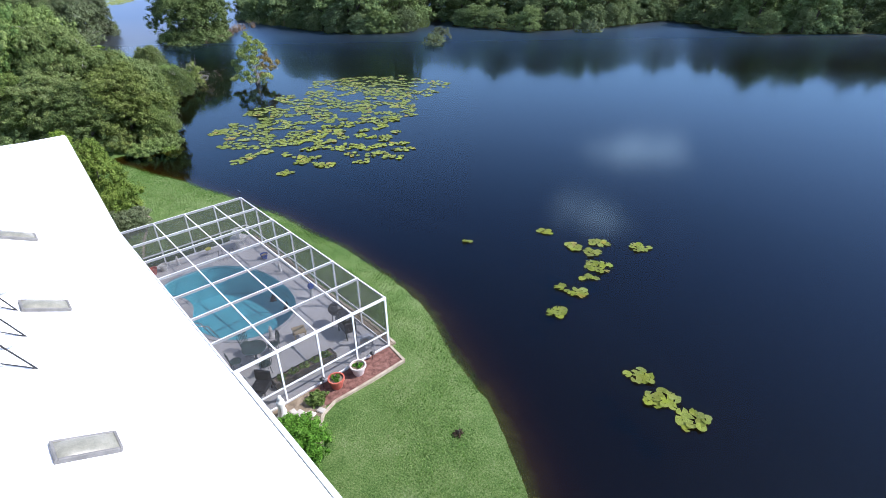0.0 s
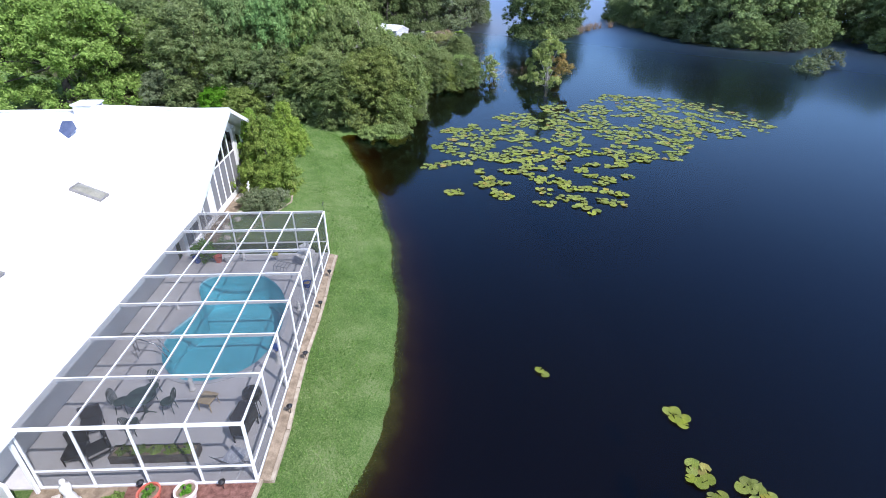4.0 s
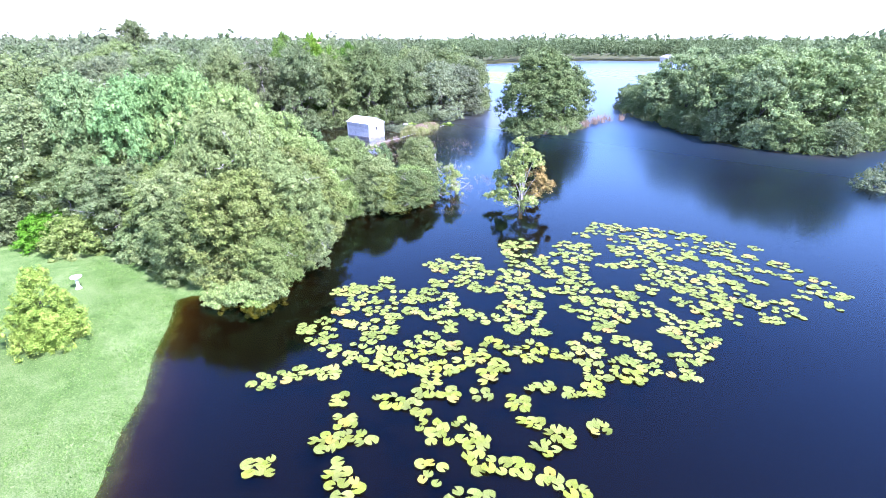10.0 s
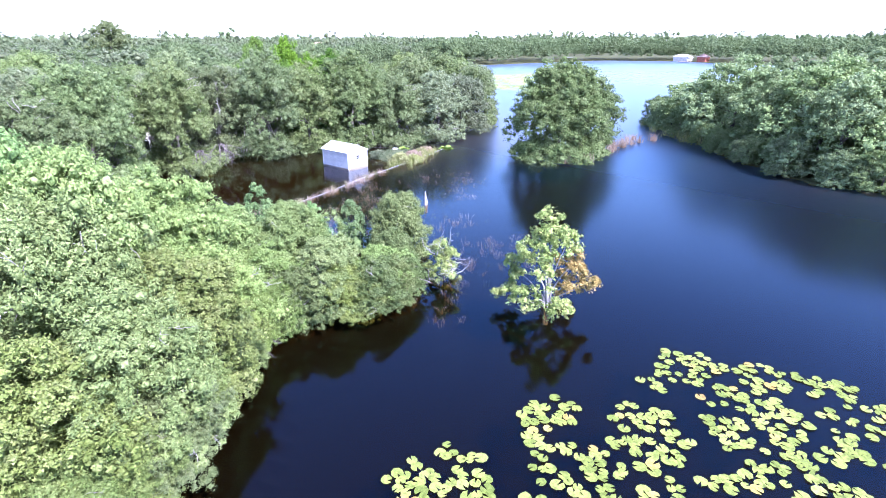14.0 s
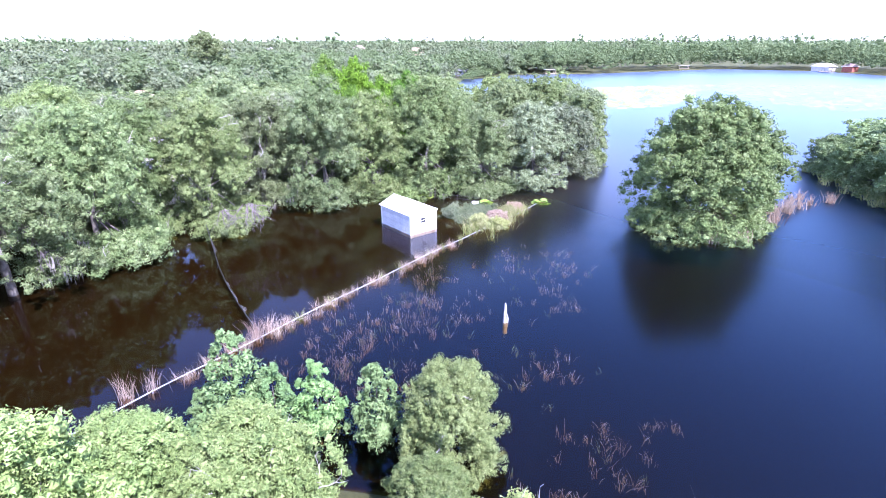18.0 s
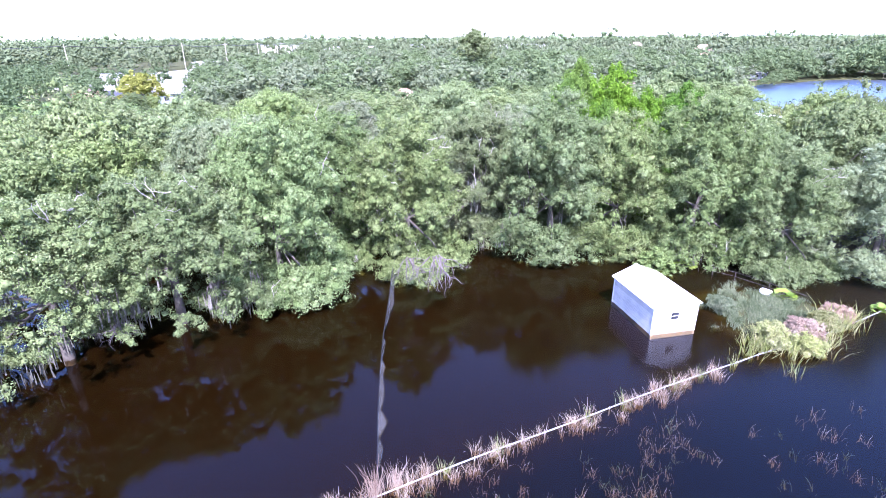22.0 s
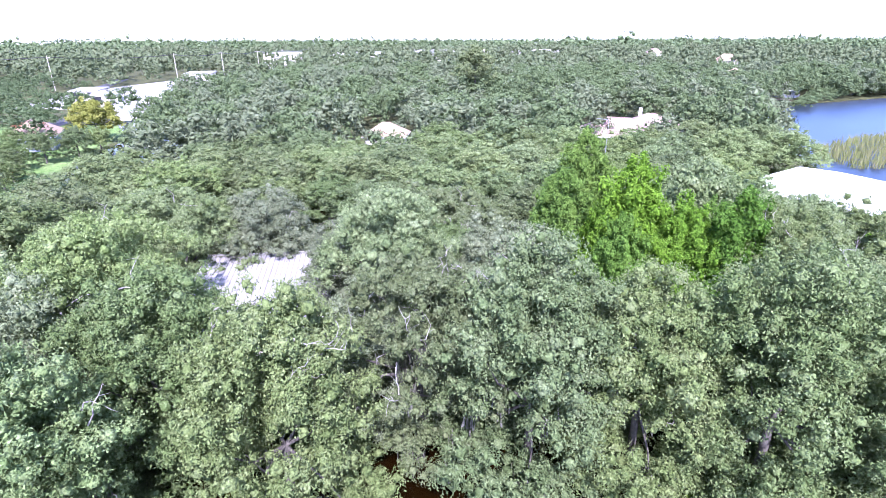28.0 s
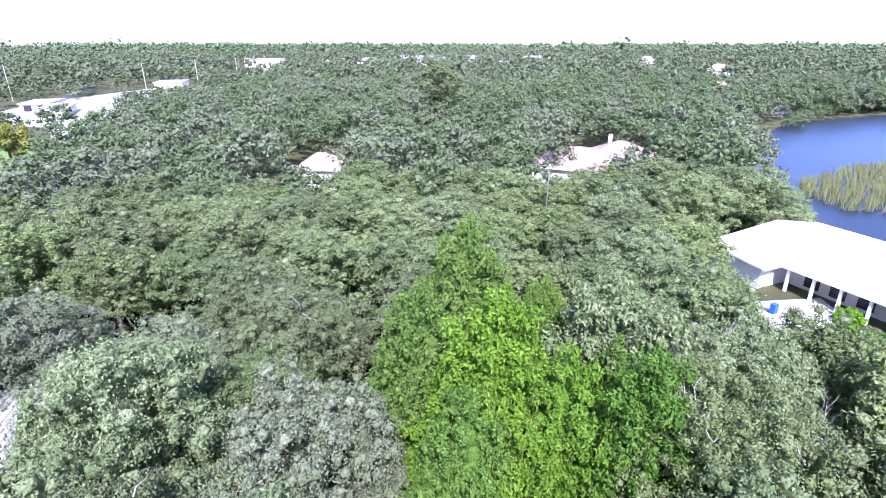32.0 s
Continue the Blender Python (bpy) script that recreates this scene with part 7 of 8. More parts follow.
fence = thing("drowned_fence", Matrix.Identity(4), "wire fence with its top rail just above the flood", "fence")
g = np.random.default_rng(50)
for i, ((x0, y0), (x1, y1)) in enumerate(zip(FENCE, FENCE[1:])):
    for k in range(3):
        a, b = k / 3, (k + 1) / 3
        za, zb = (0.1 + 0.05 * math.sin(3 * i + k + j) for j in (0, 1))
        pa, pb = (x0 + (x1 - x0) * a, y0 + (y1 - y0) * a, za), (x0 + (x1 - x0) * b, y0 + (y1 - y0) * b, zb)
        part("top_rail", beam(bmesh.new(), pa, pb, 0.07, 0.07, 6), RUSTY, fence)
        part("post", beam(bmesh.new(), (pa[0], pa[1], -0.8), (pa[0], pa[1], za + 0.06), 0.07, 0.07, 6), RUSTY, fence)
fence2 = thing("wire_fence", Matrix.Identity(4), "low dark wire fence behind the shed's bank", "fence")
line = [(-68.4, 90.6), (-67.2, 91.7), (-65, 92.9), (-62.6, 94.1)]
for (x0, y0), (x1, y1) in zip(line, line[1:]):
    part("post", beam(bmesh.new(), (x0, y0, -0.4), (x0, y0, 0.75), 0.05, 0.05, 6), BARK, fence2)
    for z in (0.35, 0.7):
        part("rail", beam(bmesh.new(), (x0, y0, z), (x1, y1, z), 0.03, 0.03, 6), BARK, fence2)

net = thing("sagging_net", Matrix.Identity(4), "grey netting sagging on a rope across the flood", "net")
NET = [(-50.6, 63.3, 0.5), (-54.6, 63.4, 0.35), (-58.5, 63.6, 0.3), (-62, 63.9, 0.45), (-66, 64.4, 0.8), (-70, 64.9, 1.4), (-74, 65.6, 2.2)]
tv, tf = tube(NET, [0.03] * len(NET), 6)
mesh_part("rope", tv, tf, BLACK, net)
bm = bmesh.new()
g = np.random.default_rng(61)
topv, lowv = [], []
for i in range(25):
    f = i / 24 * (len(NET) - 1.001)
    k = int(f)
    p = Vector(NET[k]).lerp(Vector(NET[k + 1]), f - k)
    topv.append(bm.verts.new(p))
    lowv.append(bm.verts.new((p.x + g.normal(0, 0.1), p.y + 0.1 + g.normal(0.1, 0.12), max(-0.1, p.z - 0.5 - 0.3 * (i > 14)))))
for i in range(24):
    bm.faces.new((topv[i], topv[i + 1], lowv[i + 1], lowv[i]))
bmesh.ops.solidify(bm, geom=bm.faces[:], thickness=0.01)
part("netting", bm, NETTING, net)

t = thing("broken_post", pose(-42.6, 77.2, 0), "weathered broken post leaning in the flood", "post")
tv, tf = tube([(0.05, 0, -0.8), (0, 0, 0.1), (-0.05, 0.05, 0.75), (-0.12, 0.1, 1.35)], [0.16, 0.14, 0.11, 0.04], 7)
mesh_part("stump", tv, tf, DEADWOOD, t, smooth=True)
tv, tf = tube([(0.1, 0.1, -0.3), (0.16, 0.08, 0.35), (0.1, 0.02, 0.7)], [0.08, 0.07, 0.04], 6)
mesh_part("splinter", tv, tf, DEADWOOD, t)
t = thing("white_cooler", pose(-64.2, 92.0, 0.2, 0, 0, 30), "white plastic box on the shed's bank", "box")
bm = bmesh.new()
box(bm, -0.35, 0.35, -0.22, 0.22, 0, 0.32, 0.03)
part("body", bm, WHITE, t)
bm = bmesh.new()
box(bm, -0.37, 0.37, -0.24, 0.24, 0.325, 0.4, 0.03)
part("lid", bm, WHITE, t)


def dead_branches(name, m, label, seed, n=9, size=1.0):
    """A hanging, forked bundle of bleached branches."""
    g = np.random.default_rng(seed)
    t = thing(name, m, label, "dead branch", "bleached dead branches")
    pieces = []
    for k in range(n):
        p = Vector((g.normal(0, 0.25), g.normal(0, 0.25), 0))
        d = Vector((g.normal(0.3, 0.5), g.normal(0, 0.6), -1.0 + g.normal(0, 0.3)))
        pts = [p]
        for j in range(4):
            d = (d + Vector(g.normal(0, 0.35, 3))).normalized()
            pts.append(pts[-1] + d * 0.5 * size)
            for _ in range(2):
                e = (d + Vector(g.normal(0, 0.8, 3))).normalized()
                pieces.append(tube([pts[-1], pts[-1] + e * 0.3 * size, pts[-1] + e * 0.5 * size + Vector(g.normal(0, 0.1, 3))], [0.02 * size, 0.014 * size, 0.005], 4))
        pieces.append(tube(pts, [0.045 * size, 0.038 * size, 0.03 * size, 0.02 * size, 0.008], 5))
    v, f = join_arrays(pieces)
    mesh_part("branch", v, f, DRIFT, t)
    return t


dead_branches("dead_branch", pose(-65.5, 67.9, 4.2), "bleached dead branches hanging over the flood", 71, 11, 1.1)
for x, y, z, s in ((-67.0, 66.0, 3.6, 0.7), (-66.0, 53.0, 3.0, 0.7), (-62.0, 48.6, 2.6, 0.6), (-30.0, 53.2, 1.0, 0.6)):
    again(bpy.data.objects["dead_branch"], pose(x, y, z, 0, 0, x * 37) @ Matrix.Diagonal((s, s, s, 1)))


def palmetto(m, seed, n=14, size=1.0, label="fan-leaved palmetto at the water's edge", leaf=None):
    """A low fan palm: stalks that end in pleated fans."""
    g = np.random.default_rng(seed)
    t = thing("palmetto", m, label, "palm", "palmettos")
    for k in range(n):
        a, up = k * 2.4, g.uniform(0.3, 1.2)
        d = Vector((math.cos(a), math.sin(a), up)).normalized()
        tip = d * g.uniform(0.6, 1.0) * size
        s = d.cross(Vector((0, 0, 1))).normalized()
        u = s.cross(d)
        vs, fs = [tip], []
        for q in range(13):
            b = -1.25 + 2.5 * q / 12
            r = 0.62 * size * (1 if q % 2 == 0 else 0.72)
            vs.append(tip + (d * math.cos(b) + s * math.sin(b)) * r + u * (0.06 if q % 2 else -0.05) - Vector((0, 0, 0.12 * r)))
        fs = [(0, q, q + 1) for q in range(1, 13)]
        mesh_part("fan_leaf", np.array(vs), np.array(fs), leaf or JUNIPER, t)
        part("stalk", beam(bmesh.new(), (0, 0, 0), tip, 0.02), BARK, t)
    return t


pm = palmetto(stand(-71.8, 87.6), 91)
for x, y, s in ((-70.6, 88.8, 1.2), (-63.6, 92.9, 0.7), (-72.6, 89.0, 1.0), (-60.8, 99.0, 0.9)):
    again(pm, stand(x, y, x * 50, s))
for k, (x, y, r, h, leaf, lab) in enumerate(((-58.4, 87.9, 1.0, 1.25, REED, "feathery yellow-green bush on the shed's bank"), (-57.4, 89.6, 0.9, 1.1, REED, "feathery yellow-green bush on the shed's bank"), (-58.8, 90.4, 1.0, 1.0, DRY, "dry pinkish bush on the shed's bank"),
                                             (-59.6, 92.6, 0.9, 0.9, REED, "feathery yellow-green bush on the shed's bank"), (-62.8, 87.6, 0.8, 0.9, SAGE, "soft green bush beside the shed"), (-60.6, 94.6, 0.8, 0.8, DRY, "dry pinkish bush on the shed's bank"))):
    leafy("bank_bush", stand(x, y), lab, "bush", leaf, r, h, 261 + k, 22, r * 0.34, 90, 0.2, 0.05, "bushes on the shed's bank")
leafy("bank_shrub", stand(-70.4, 86.6), "soft green bush at the flood's edge", "shrub", WILLOW, 1.3, 2.0, 251, 26, 0.45, 80, 0.24, 0.12)
for k, (x, y, r, h) in enumerate(((-22.9, 41.7, 0.9, 1.2), (-22.3, 43.0, 1.0, 1.4), (-23.6, 40.8, 0.8, 1.0), (-21.9, 42.2, 0.7, 0.8))):
    leafy("bank_shrub", stand(x, y), "light yellow-green bush overhanging the water", "shrub", WILLOW, r, h, 280 + k, 20, r * 0.4, 110, 0.22, 0.07, "bushes at the lawn's end")
leafy("bank_shrub", stand(-31.6, 56.0), "bright-green low bush below the thicket", "shrub", ROUND, 1.1, 1.2, 252, 22, 0.4, 80, 0.22, 0.12)


# ---------------------------------------------------------------- houses in and beyond the wood
TILE_GREY = surface("pale grey roof tiles", (0.27, 0.26, 0.24), (0.4, 0.385, 0.36), 0.6, 8, 0.8, bump=0.3)
TILE_PINK = surface("pinkish roof tiles", (0.26, 0.175, 0.145), (0.37, 0.265, 0.225), 0.6, 8, 0.8, bump=0.3)
TILE_TAN = surface("tan roof tiles", (0.3, 0.195, 0.13), (0.41, 0.29, 0.2), 0.6, 8, 0.8, bump=0.3)
STUCCO = surface("cream stucco", (0.55, 0.5, 0.44), (0.7, 0.66, 0.6), 0.6, 15, 0.85)
STUCCO_BLUE = surface("blue-grey stucco", (0.22, 0.25, 0.32), (0.33, 0.36, 0.43), 0.6, 15, 0.85)
BRICK = surface("red-brown siding", (0.3, 0.09, 0.06), (0.45, 0.16, 0.11), 1, 12, 0.8)
ASPHALT = surface("worn asphalt", (0.045, 0.046, 0.05), (0.085, 0.085, 0.09), 0.4, 20, 0.85)
REDPAINT = surface("red car paint", (0.4, 0.02, 0.02), (0.5, 0.035, 0.03), 2, 20, 0.25)
RUBBER = surface("black rubber", (0.015, 0.015, 0.015), (0.03, 0.03, 0.03), 5, 30, 0.8)
BINBLUE = surface("blue plastic bin", (0.02, 0.09, 0.36), (0.04, 0.13, 0.45), 3, 20, 0.5)
PAVING = surface("pale driveway concrete", (0.33, 0.305, 0.28), (0.46, 0.435, 0.4), 0.5, 12, 0.85)


def roof_plane(name, pts, thick, mat, parent, bars=0, label=""):
    """A roof slope; bars: raised seams that run up it."""
    ob = slab(name, pts, thick, mat, parent, label)
    a, b, c, d = (Vector(p) for p in (pts + [pts[-1]])[:4])
    for k in range(1, bars):
        f = k / bars
        lo = a.lerp(b, f)
        hi = d.lerp(c, f)
        part("roof_seam", beam(bmesh.new(), lo + Vector((0, 0, 0.015)), hi + Vector((0, 0, 0.015)), 0.07, 0.03), SEAM_DARK if mat is SEAMED else mat, ob)
    return ob


def windows(parent, wall_pts, z0, z1, width, n):
    """n framed windows along a wall from point a to point b, facing the side given by the sign."""
    (xa, ya), (xb, yb), out = wall_pts
    d = Vector((xb - xa, yb - ya, 0))
    for k in range(n):
        c = Vector((xa, ya, 0)) + d * ((k + 0.5) / n) + Vector((*out, 0)) * 0.03
        t = d.normalized() * width / 2
        w = part("window", beam(bmesh.new(), c - t + Vector((0, 0, (z0 + z1) / 2)), c + t + Vector((0, 0, (z0 + z1) / 2)), 0.04, z1 - z0), GLASS, parent)
        for s in (z0, z1):
            part("window_frame", beam(bmesh.new(), c - t * 1.1 + Vector((0, 0, s)), c + t * 1.1 + Vector((0, 0, s)), 0.08, 0.1), WHITE, w)


def hip_house(m, lx, ly, eave, ridge, roof_mat, wall_mat, label, over=0.5, hip=1.0, bars=0, group="", chimney=None, win=3):
    """A house on a rectangle with a hipped roof whose ridge runs along x."""
    t = thing("house", m, label, "house", group)
    bm = bmesh.new()
    box(bm, -lx / 2, lx / 2, -ly / 2, ly / 2, -0.3, eave - 0.05)
    part("wall", bm, wall_mat, t)
    ex, ey = lx / 2 + over, ly / 2 + over
    rx = max(0.3, ex - ey * hip)
    A, B, C, D = (-ex, -ey, eave), (ex, -ey, eave), (ex, ey, eave), (-ex, ey, eave)
    R0, R1 = (-rx, 0, ridge), (rx, 0, ridge)
    roof_plane("roof", [A, B, R1, R0], 0.15, roof_mat, t, bars)
    roof_plane("roof", [C, D, R0, R1], 0.15, roof_mat, t, bars)
    slab("roof", [B, C, R1], 0.15, roof_mat, t)
    slab("roof", [D, A, R0], 0.15, roof_mat, t)
    part("ridge_cap", beam(bmesh.new(), Vector(R0) + Vector((0, 0, 0.05)), Vector(R1) + Vector((0, 0, 0.05)), 0.25, 0.08), roof_mat, t)
    for p, q in ((A, B), (B, C), (C, D), (D, A)):
        part("fascia", beam(bmesh.new(), Vector(p) - Vector((0, 0, 0.12)), Vector(q) - Vector((0, 0, 0.12)), 0.05, 0.18), WHITE, t)
    for pts in (((-lx / 2, -ly / 2), (lx / 2, -ly / 2), (0, -1)), ((lx / 2, -ly / 2), (lx / 2, ly / 2), (1, 0))):
        windows(t, pts, 0.9, min(2.2, eave - 0.4), 1.3, win)
    if chimney:
        bm = bmesh.new()
        box(bm, chimney[0] - 0.4, chimney[0] + 0.4, chimney[1] - 0.4, chimney[1] + 0.4, eave, ridge + 1.0, 0.02)
        part("chimney", bm, wall_mat, t)
    return t


SEAMED = surface("weathered seamed roof", (0.24, 0.227, 0.217), (0.34, 0.322, 0.307), 0.5, 9, 0.7, bump=0.2)
SEAM_DARK = surface("dirty roof seams", (0.16, 0.15, 0.14), (0.24, 0.23, 0.21), 1, 9, 0.8)
# the low house under the oaks: one long eastern slope, a short steep western one
oakhouse = thing("house", pose(-90, 62.4, 0.3), "house with a pale grey seamed roof under the oaks", "house")
bm = bmesh.new()
box(bm, -6.2, 5.4, -4.6, 4.6, -0.3, 4.3)
part("wall", bm, STUCCO, oakhouse)
roof_plane("roof", [(6.2, -5.2, 4.5), (6.2, 5.2, 4.5), (-5.0, 5.2, 6.0), (-5.0, -5.2, 6.0)], 0.16, SEAMED, oakhouse, 26)
roof_plane("roof", [(-7.0, 5.2, 4.6), (-7.0, -5.2, 4.6), (-5.05, -5.2, 6.0), (-5.05, 5.2, 6.0)], 0.16, SEAMED, oakhouse)
part("ridge_cap", beam(bmesh.new(), (-5.0, -5.2, 6.06), (-5.0, 5.2, 6.06), 0.3, 0.08), SEAMED, oakhouse)
roof_plane("porch_roof", [(5.6, -8.6, 3.7), (5.6, -5.3, 4.1), (-0.6, -5.3, 4.9), (-0.6, -8.6, 4.5)], 0.14, SEAMED, oakhouse, 12, "lower roof over the side porch")
for x in (0.0, 5.0):
    part("porch_post", beam(bmesh.new(), (x, -8.2, -0.3), (x, -8.2, 4.35 - x * 0.13), 0.16, 0.16), WHITE, oakhouse)
for p, q in (((6.25, -5.2, 4.38), (6.25, 5.2, 4.38)), ((6.2, -5.22, 4.38), (-5.0, -5.22, 5.88)), ((6.2, 5.22, 4.38), (-5.0, 5.22, 5.88))):
    part("fascia", beam(bmesh.new(), p, q, 0.05, 0.18), WHITE, oakhouse)
windows(oakhouse, ((5.4, -4.6), (5.4, 4.6), (1, 0)), 0.9, 2.2, 1.3, 3)
hip_house(pose(-166, 72.5, 0.5, 0, 0, 80), 8, 7, 3.8, 6.2, TILE_TAN, STUCCO, "small house with a tan tiled roof among the oaks", 0.6, 0.9, 0)
hip_house(pose(-165, 123, 0.5, 0, 0, 60), 17, 12, 3.2, 6.4, TILE_PINK, STUCCO, "house with a pinkish tiled hip roof in the wood", 0.6, 1.0, 0)
hip_house(pose(-172, 134, 0.5, 0, 0, 62), 13, 11, 3.2, 6.2, TILE_PINK, STUCCO, "pink-roofed wing with a chimney in the wood", 0.6, 1.0, 0, "", (-2.5, 1.5))
# the large house with the white roof beside the western lake
BIG = Matrix.Translation((-114.3, 127.0, 0.45)) @ pose(0, 0, 0, 0, 0, 18)
big = thing("house", BIG, "large low house with a bright white roof and a posted porch", "house")
bm = bmesh.new()
box(bm, -7.2, -0.8, -2.0, 2.6, -0.4, 2.75)
part("wall", bm, WALLWHITE, big, "pale end wing")
bm = bmesh.new()
box(bm, -7.2, 21, 2.6, 17.0, -0.4, 2.75)
part("wall", bm, STUCCO, big)
E_, R_ = 2.85, 4.5
roof_plane("roof", [(0, 0, E_), (0, -2.7, E_), (-7.6, -2.7, 3.5), (-7.6, 9.6, R_), (-3.6, 9.6, R_)], 0.16, ROOFWHITE, big)
roof_plane("roof", [(0, 0, E_), (22, 0, E_), (22, 9.6, R_), (-3.6, 9.6, R_)], 0.16, ROOFWHITE, big, 44)
roof_plane("roof", [(22, 18.6, E_), (-7.6, 18.6, E_), (-7.6, 9.6, R_), (22, 9.6, R_)], 0.16, ROOFWHITE, big, 52)
part("fascia", beam(bmesh.new(), (0.05, -2.7, E_ - 0.1), (0.05, 0.0, E_ - 0.1), 0.04, 0.2), WHITE, big)
part("fascia", beam(bmesh.new(), (0.1, -0.05, E_ - 0.1), (22, -0.05, E_ - 0.1), 0.04, 0.2), WHITE, big)
part("fascia", beam(bmesh.new(), (-7.6, -2.75, 3.38), (0, -2.75, E_ - 0.1), 0.04, 0.2), WHITE, big)
for k in range(8):
    x = 0.8 + 2.7 * k
    bm = bmesh.new()
    box(bm, x - 0.14, x + 0.14, 0.1, 0.38, -0.3, E_ - 0.15, 0.01)
    part("porch_post", bm, WHITE, big)
for k in range(7):
    x = 2.1 + 2.7 * k
    part("window", beam(bmesh.new(), (x - 0.8, 2.56, 1.4), (x + 0.8, 2.56, 1.4), 0.05, 1.9), GLASS, big)
drive = slab("driveway", [(-111.5, 118.5, 0.56), (-103.5, 119.5, 0.56), (-100, 126, 0.56), (-98, 127.4, 0.56), (-111.5, 130, 0.57)], 0.4, PAVING, None)
tagged(drive, "pale concrete driveway before the white-roofed house", "driveway", kind="structure")
t = thing("wheelie_bin", pose(-108.9, 122.6, 0.56, 0, 0, 20), "blue plastic wheelie bin on the driveway", "bin")
bm = bmesh.new()
box(bm, -0.28, 0.28, -0.3, 0.3, 0.05, 0.95, 0.04)
part("body", bm, BINBLUE, t)
bm = bmesh.new()
box(bm, -0.32, 0.3, -0.33, 0.33, 0.95, 1.05, 0.03)
part("lid", bm, BINBLUE, t)
for y in (-0.26, 0.26):
    part("wheel", beam(bmesh.new(), (-0.3, y - 0.03, 0.1), (-0.3, y + 0.03, 0.1), 0.2, 0.2, 12), RUBBER, t)
for k, (x, y, r, h) in enumerate(((-104.5, 126.5, 1.0, 1.5), (-101.5, 127.0, 1.2, 1.6), (-106.5, 128.8, 0.9, 1.3), (-99, 125.6, 1.4, 2.2))):
    leafy("porch_shrub", stand(x, y), "green shrub before the posted porch", "shrub", SHRUB, r, h, 300 + k, 16, r * 0.4, 40, 0.3, 0.16, "shrubs before the porch")
t = thing("street_pole", stand(-126.5, 104), "thin grey lamp pole rising above the trees", "pole")
part("pole", beam(bmesh.new(), (0, 0, 0), (0, 0, 12.5), 0.16, 0.1, 8), STEEL, t)
part("arm", beam(bmesh.new(), (0, 0, 12.4), (-0.6, -1.6, 12.6), 0.08, 0.08, 6), STEEL, t)

# street with houses to the south-west
road_line = [(-150, -4, 0), (-176, -16, 0), (-240, -26, 0), (-330, -66, 0), (-420, -90, 0)]
rv, rf = [], []
for i, p in enumerate(road_line):
    q0, q1 = Vector(road_line[max(0, i - 1)]), Vector(road_line[min(len(road_line) - 1, i + 1)])
    n = (q1 - q0).normalized().cross(Vector((0, 0, 1))) * 3.2
    rv += [Vector(p) + n + Vector((0, 0, 0.54)), Vector(p) - n + Vector((0, 0, 0.54))]
    if i:
        rf.append((2 * i - 2, 2 * i, 2 * i + 1, 2 * i - 1))
road = mesh_part("road", np.array(rv), np.array(rf), ASPHALT)
tagged(road, "grey asphalt residential street", "road", kind="structure")
yard = slab("car_park", [(-242, -4, 0.6), (-262, -60, 0.6), (-330, -70, 0.6), (-420, -48, 0.6), (-420, -8, 0.6), (-330, 0, 0.6)], 0.4, PAVING, None)
tagged(yard, "pale paved car park of the shops", "car park", kind="structure")
SG = "street houses"
hip_house(pose(-181, -6, 0.5, 0, 0, 20), 12, 9, 3.0, 6.0, TILE_TAN, STUCCO_BLUE, "house with a tan roof and blue-grey walls", 0.5, 0.6, 0, SG)
hip_house(pose(-208, 5, 0.5, 0, 0, 30), 10, 9, 3.0, 6.2, TILE_GREY, STUCCO_BLUE, "house with a grey roof and blue-grey gable", 0.5, 0.5, 0, SG)
hip_house(pose(-150, -16, 0.5, 0, 0, 20), 12, 9, 3.0, 5.6, TILE_PINK, STUCCO, "pink-roofed house by the street", 0.5, 1.0, 0, SG)
hip_house(pose(-128, -8, 0.5, 0, 0, 25), 10, 8, 3.0, 5.4, ROOFWHITE, STUCCO_BLUE, "house with a pale roof by the street", 0.5, 0.7, 0, SG)
for x, y, lx, ly, h, a, lab in ((-284, -38, 24, 9, 2.6, 20, "long white flat-roofed shop building"), (-300, -52, 18, 10, 3.0, 12, "white shop building with a flat roof"), (-385, -32, 22, 14, 5, 10, "white service building with a tall canopy"),
                                (-520, -8, 16, 30, 13, 10, "tall white commercial building far off")):
    t = thing("shop_building", pose(x, y, 0.5, 0, 0, a), lab, "building", "commercial buildings")
    bm = bmesh.new()
    box(bm, -lx / 2, lx / 2, -ly / 2, ly / 2, -0.5, h)
    part("wall", bm, STUCCO, t)
    bm = bmesh.new()
    box(bm, -lx / 2 - 0.5, lx / 2 + 0.5, -ly / 2 - 0.5, ly / 2 + 0.5, h, h + 0.5)
    part("roof", bm, TILE_GREY, t)
    for k in range(int(lx // 5)):
        xx = -lx / 2 + 2.5 + 5 * k
        part("window", beam(bmesh.new(), (xx - 1.3, -ly / 2 - 0.03, 1.5), (xx + 1.3, -ly / 2 - 0.03, 1.5), 0.06, 2.2), GLASS, t)
    for k in range(int(ly // 5)):
        yy = -ly / 2 + 2.5 + 5 * k
        part("window", beam(bmesh.new(), (lx / 2 + 0.03, yy - 1.3, 1.5), (lx / 2 + 0.03, yy + 1.3, 1.5), 0.06, 2.2), GLASS, t)
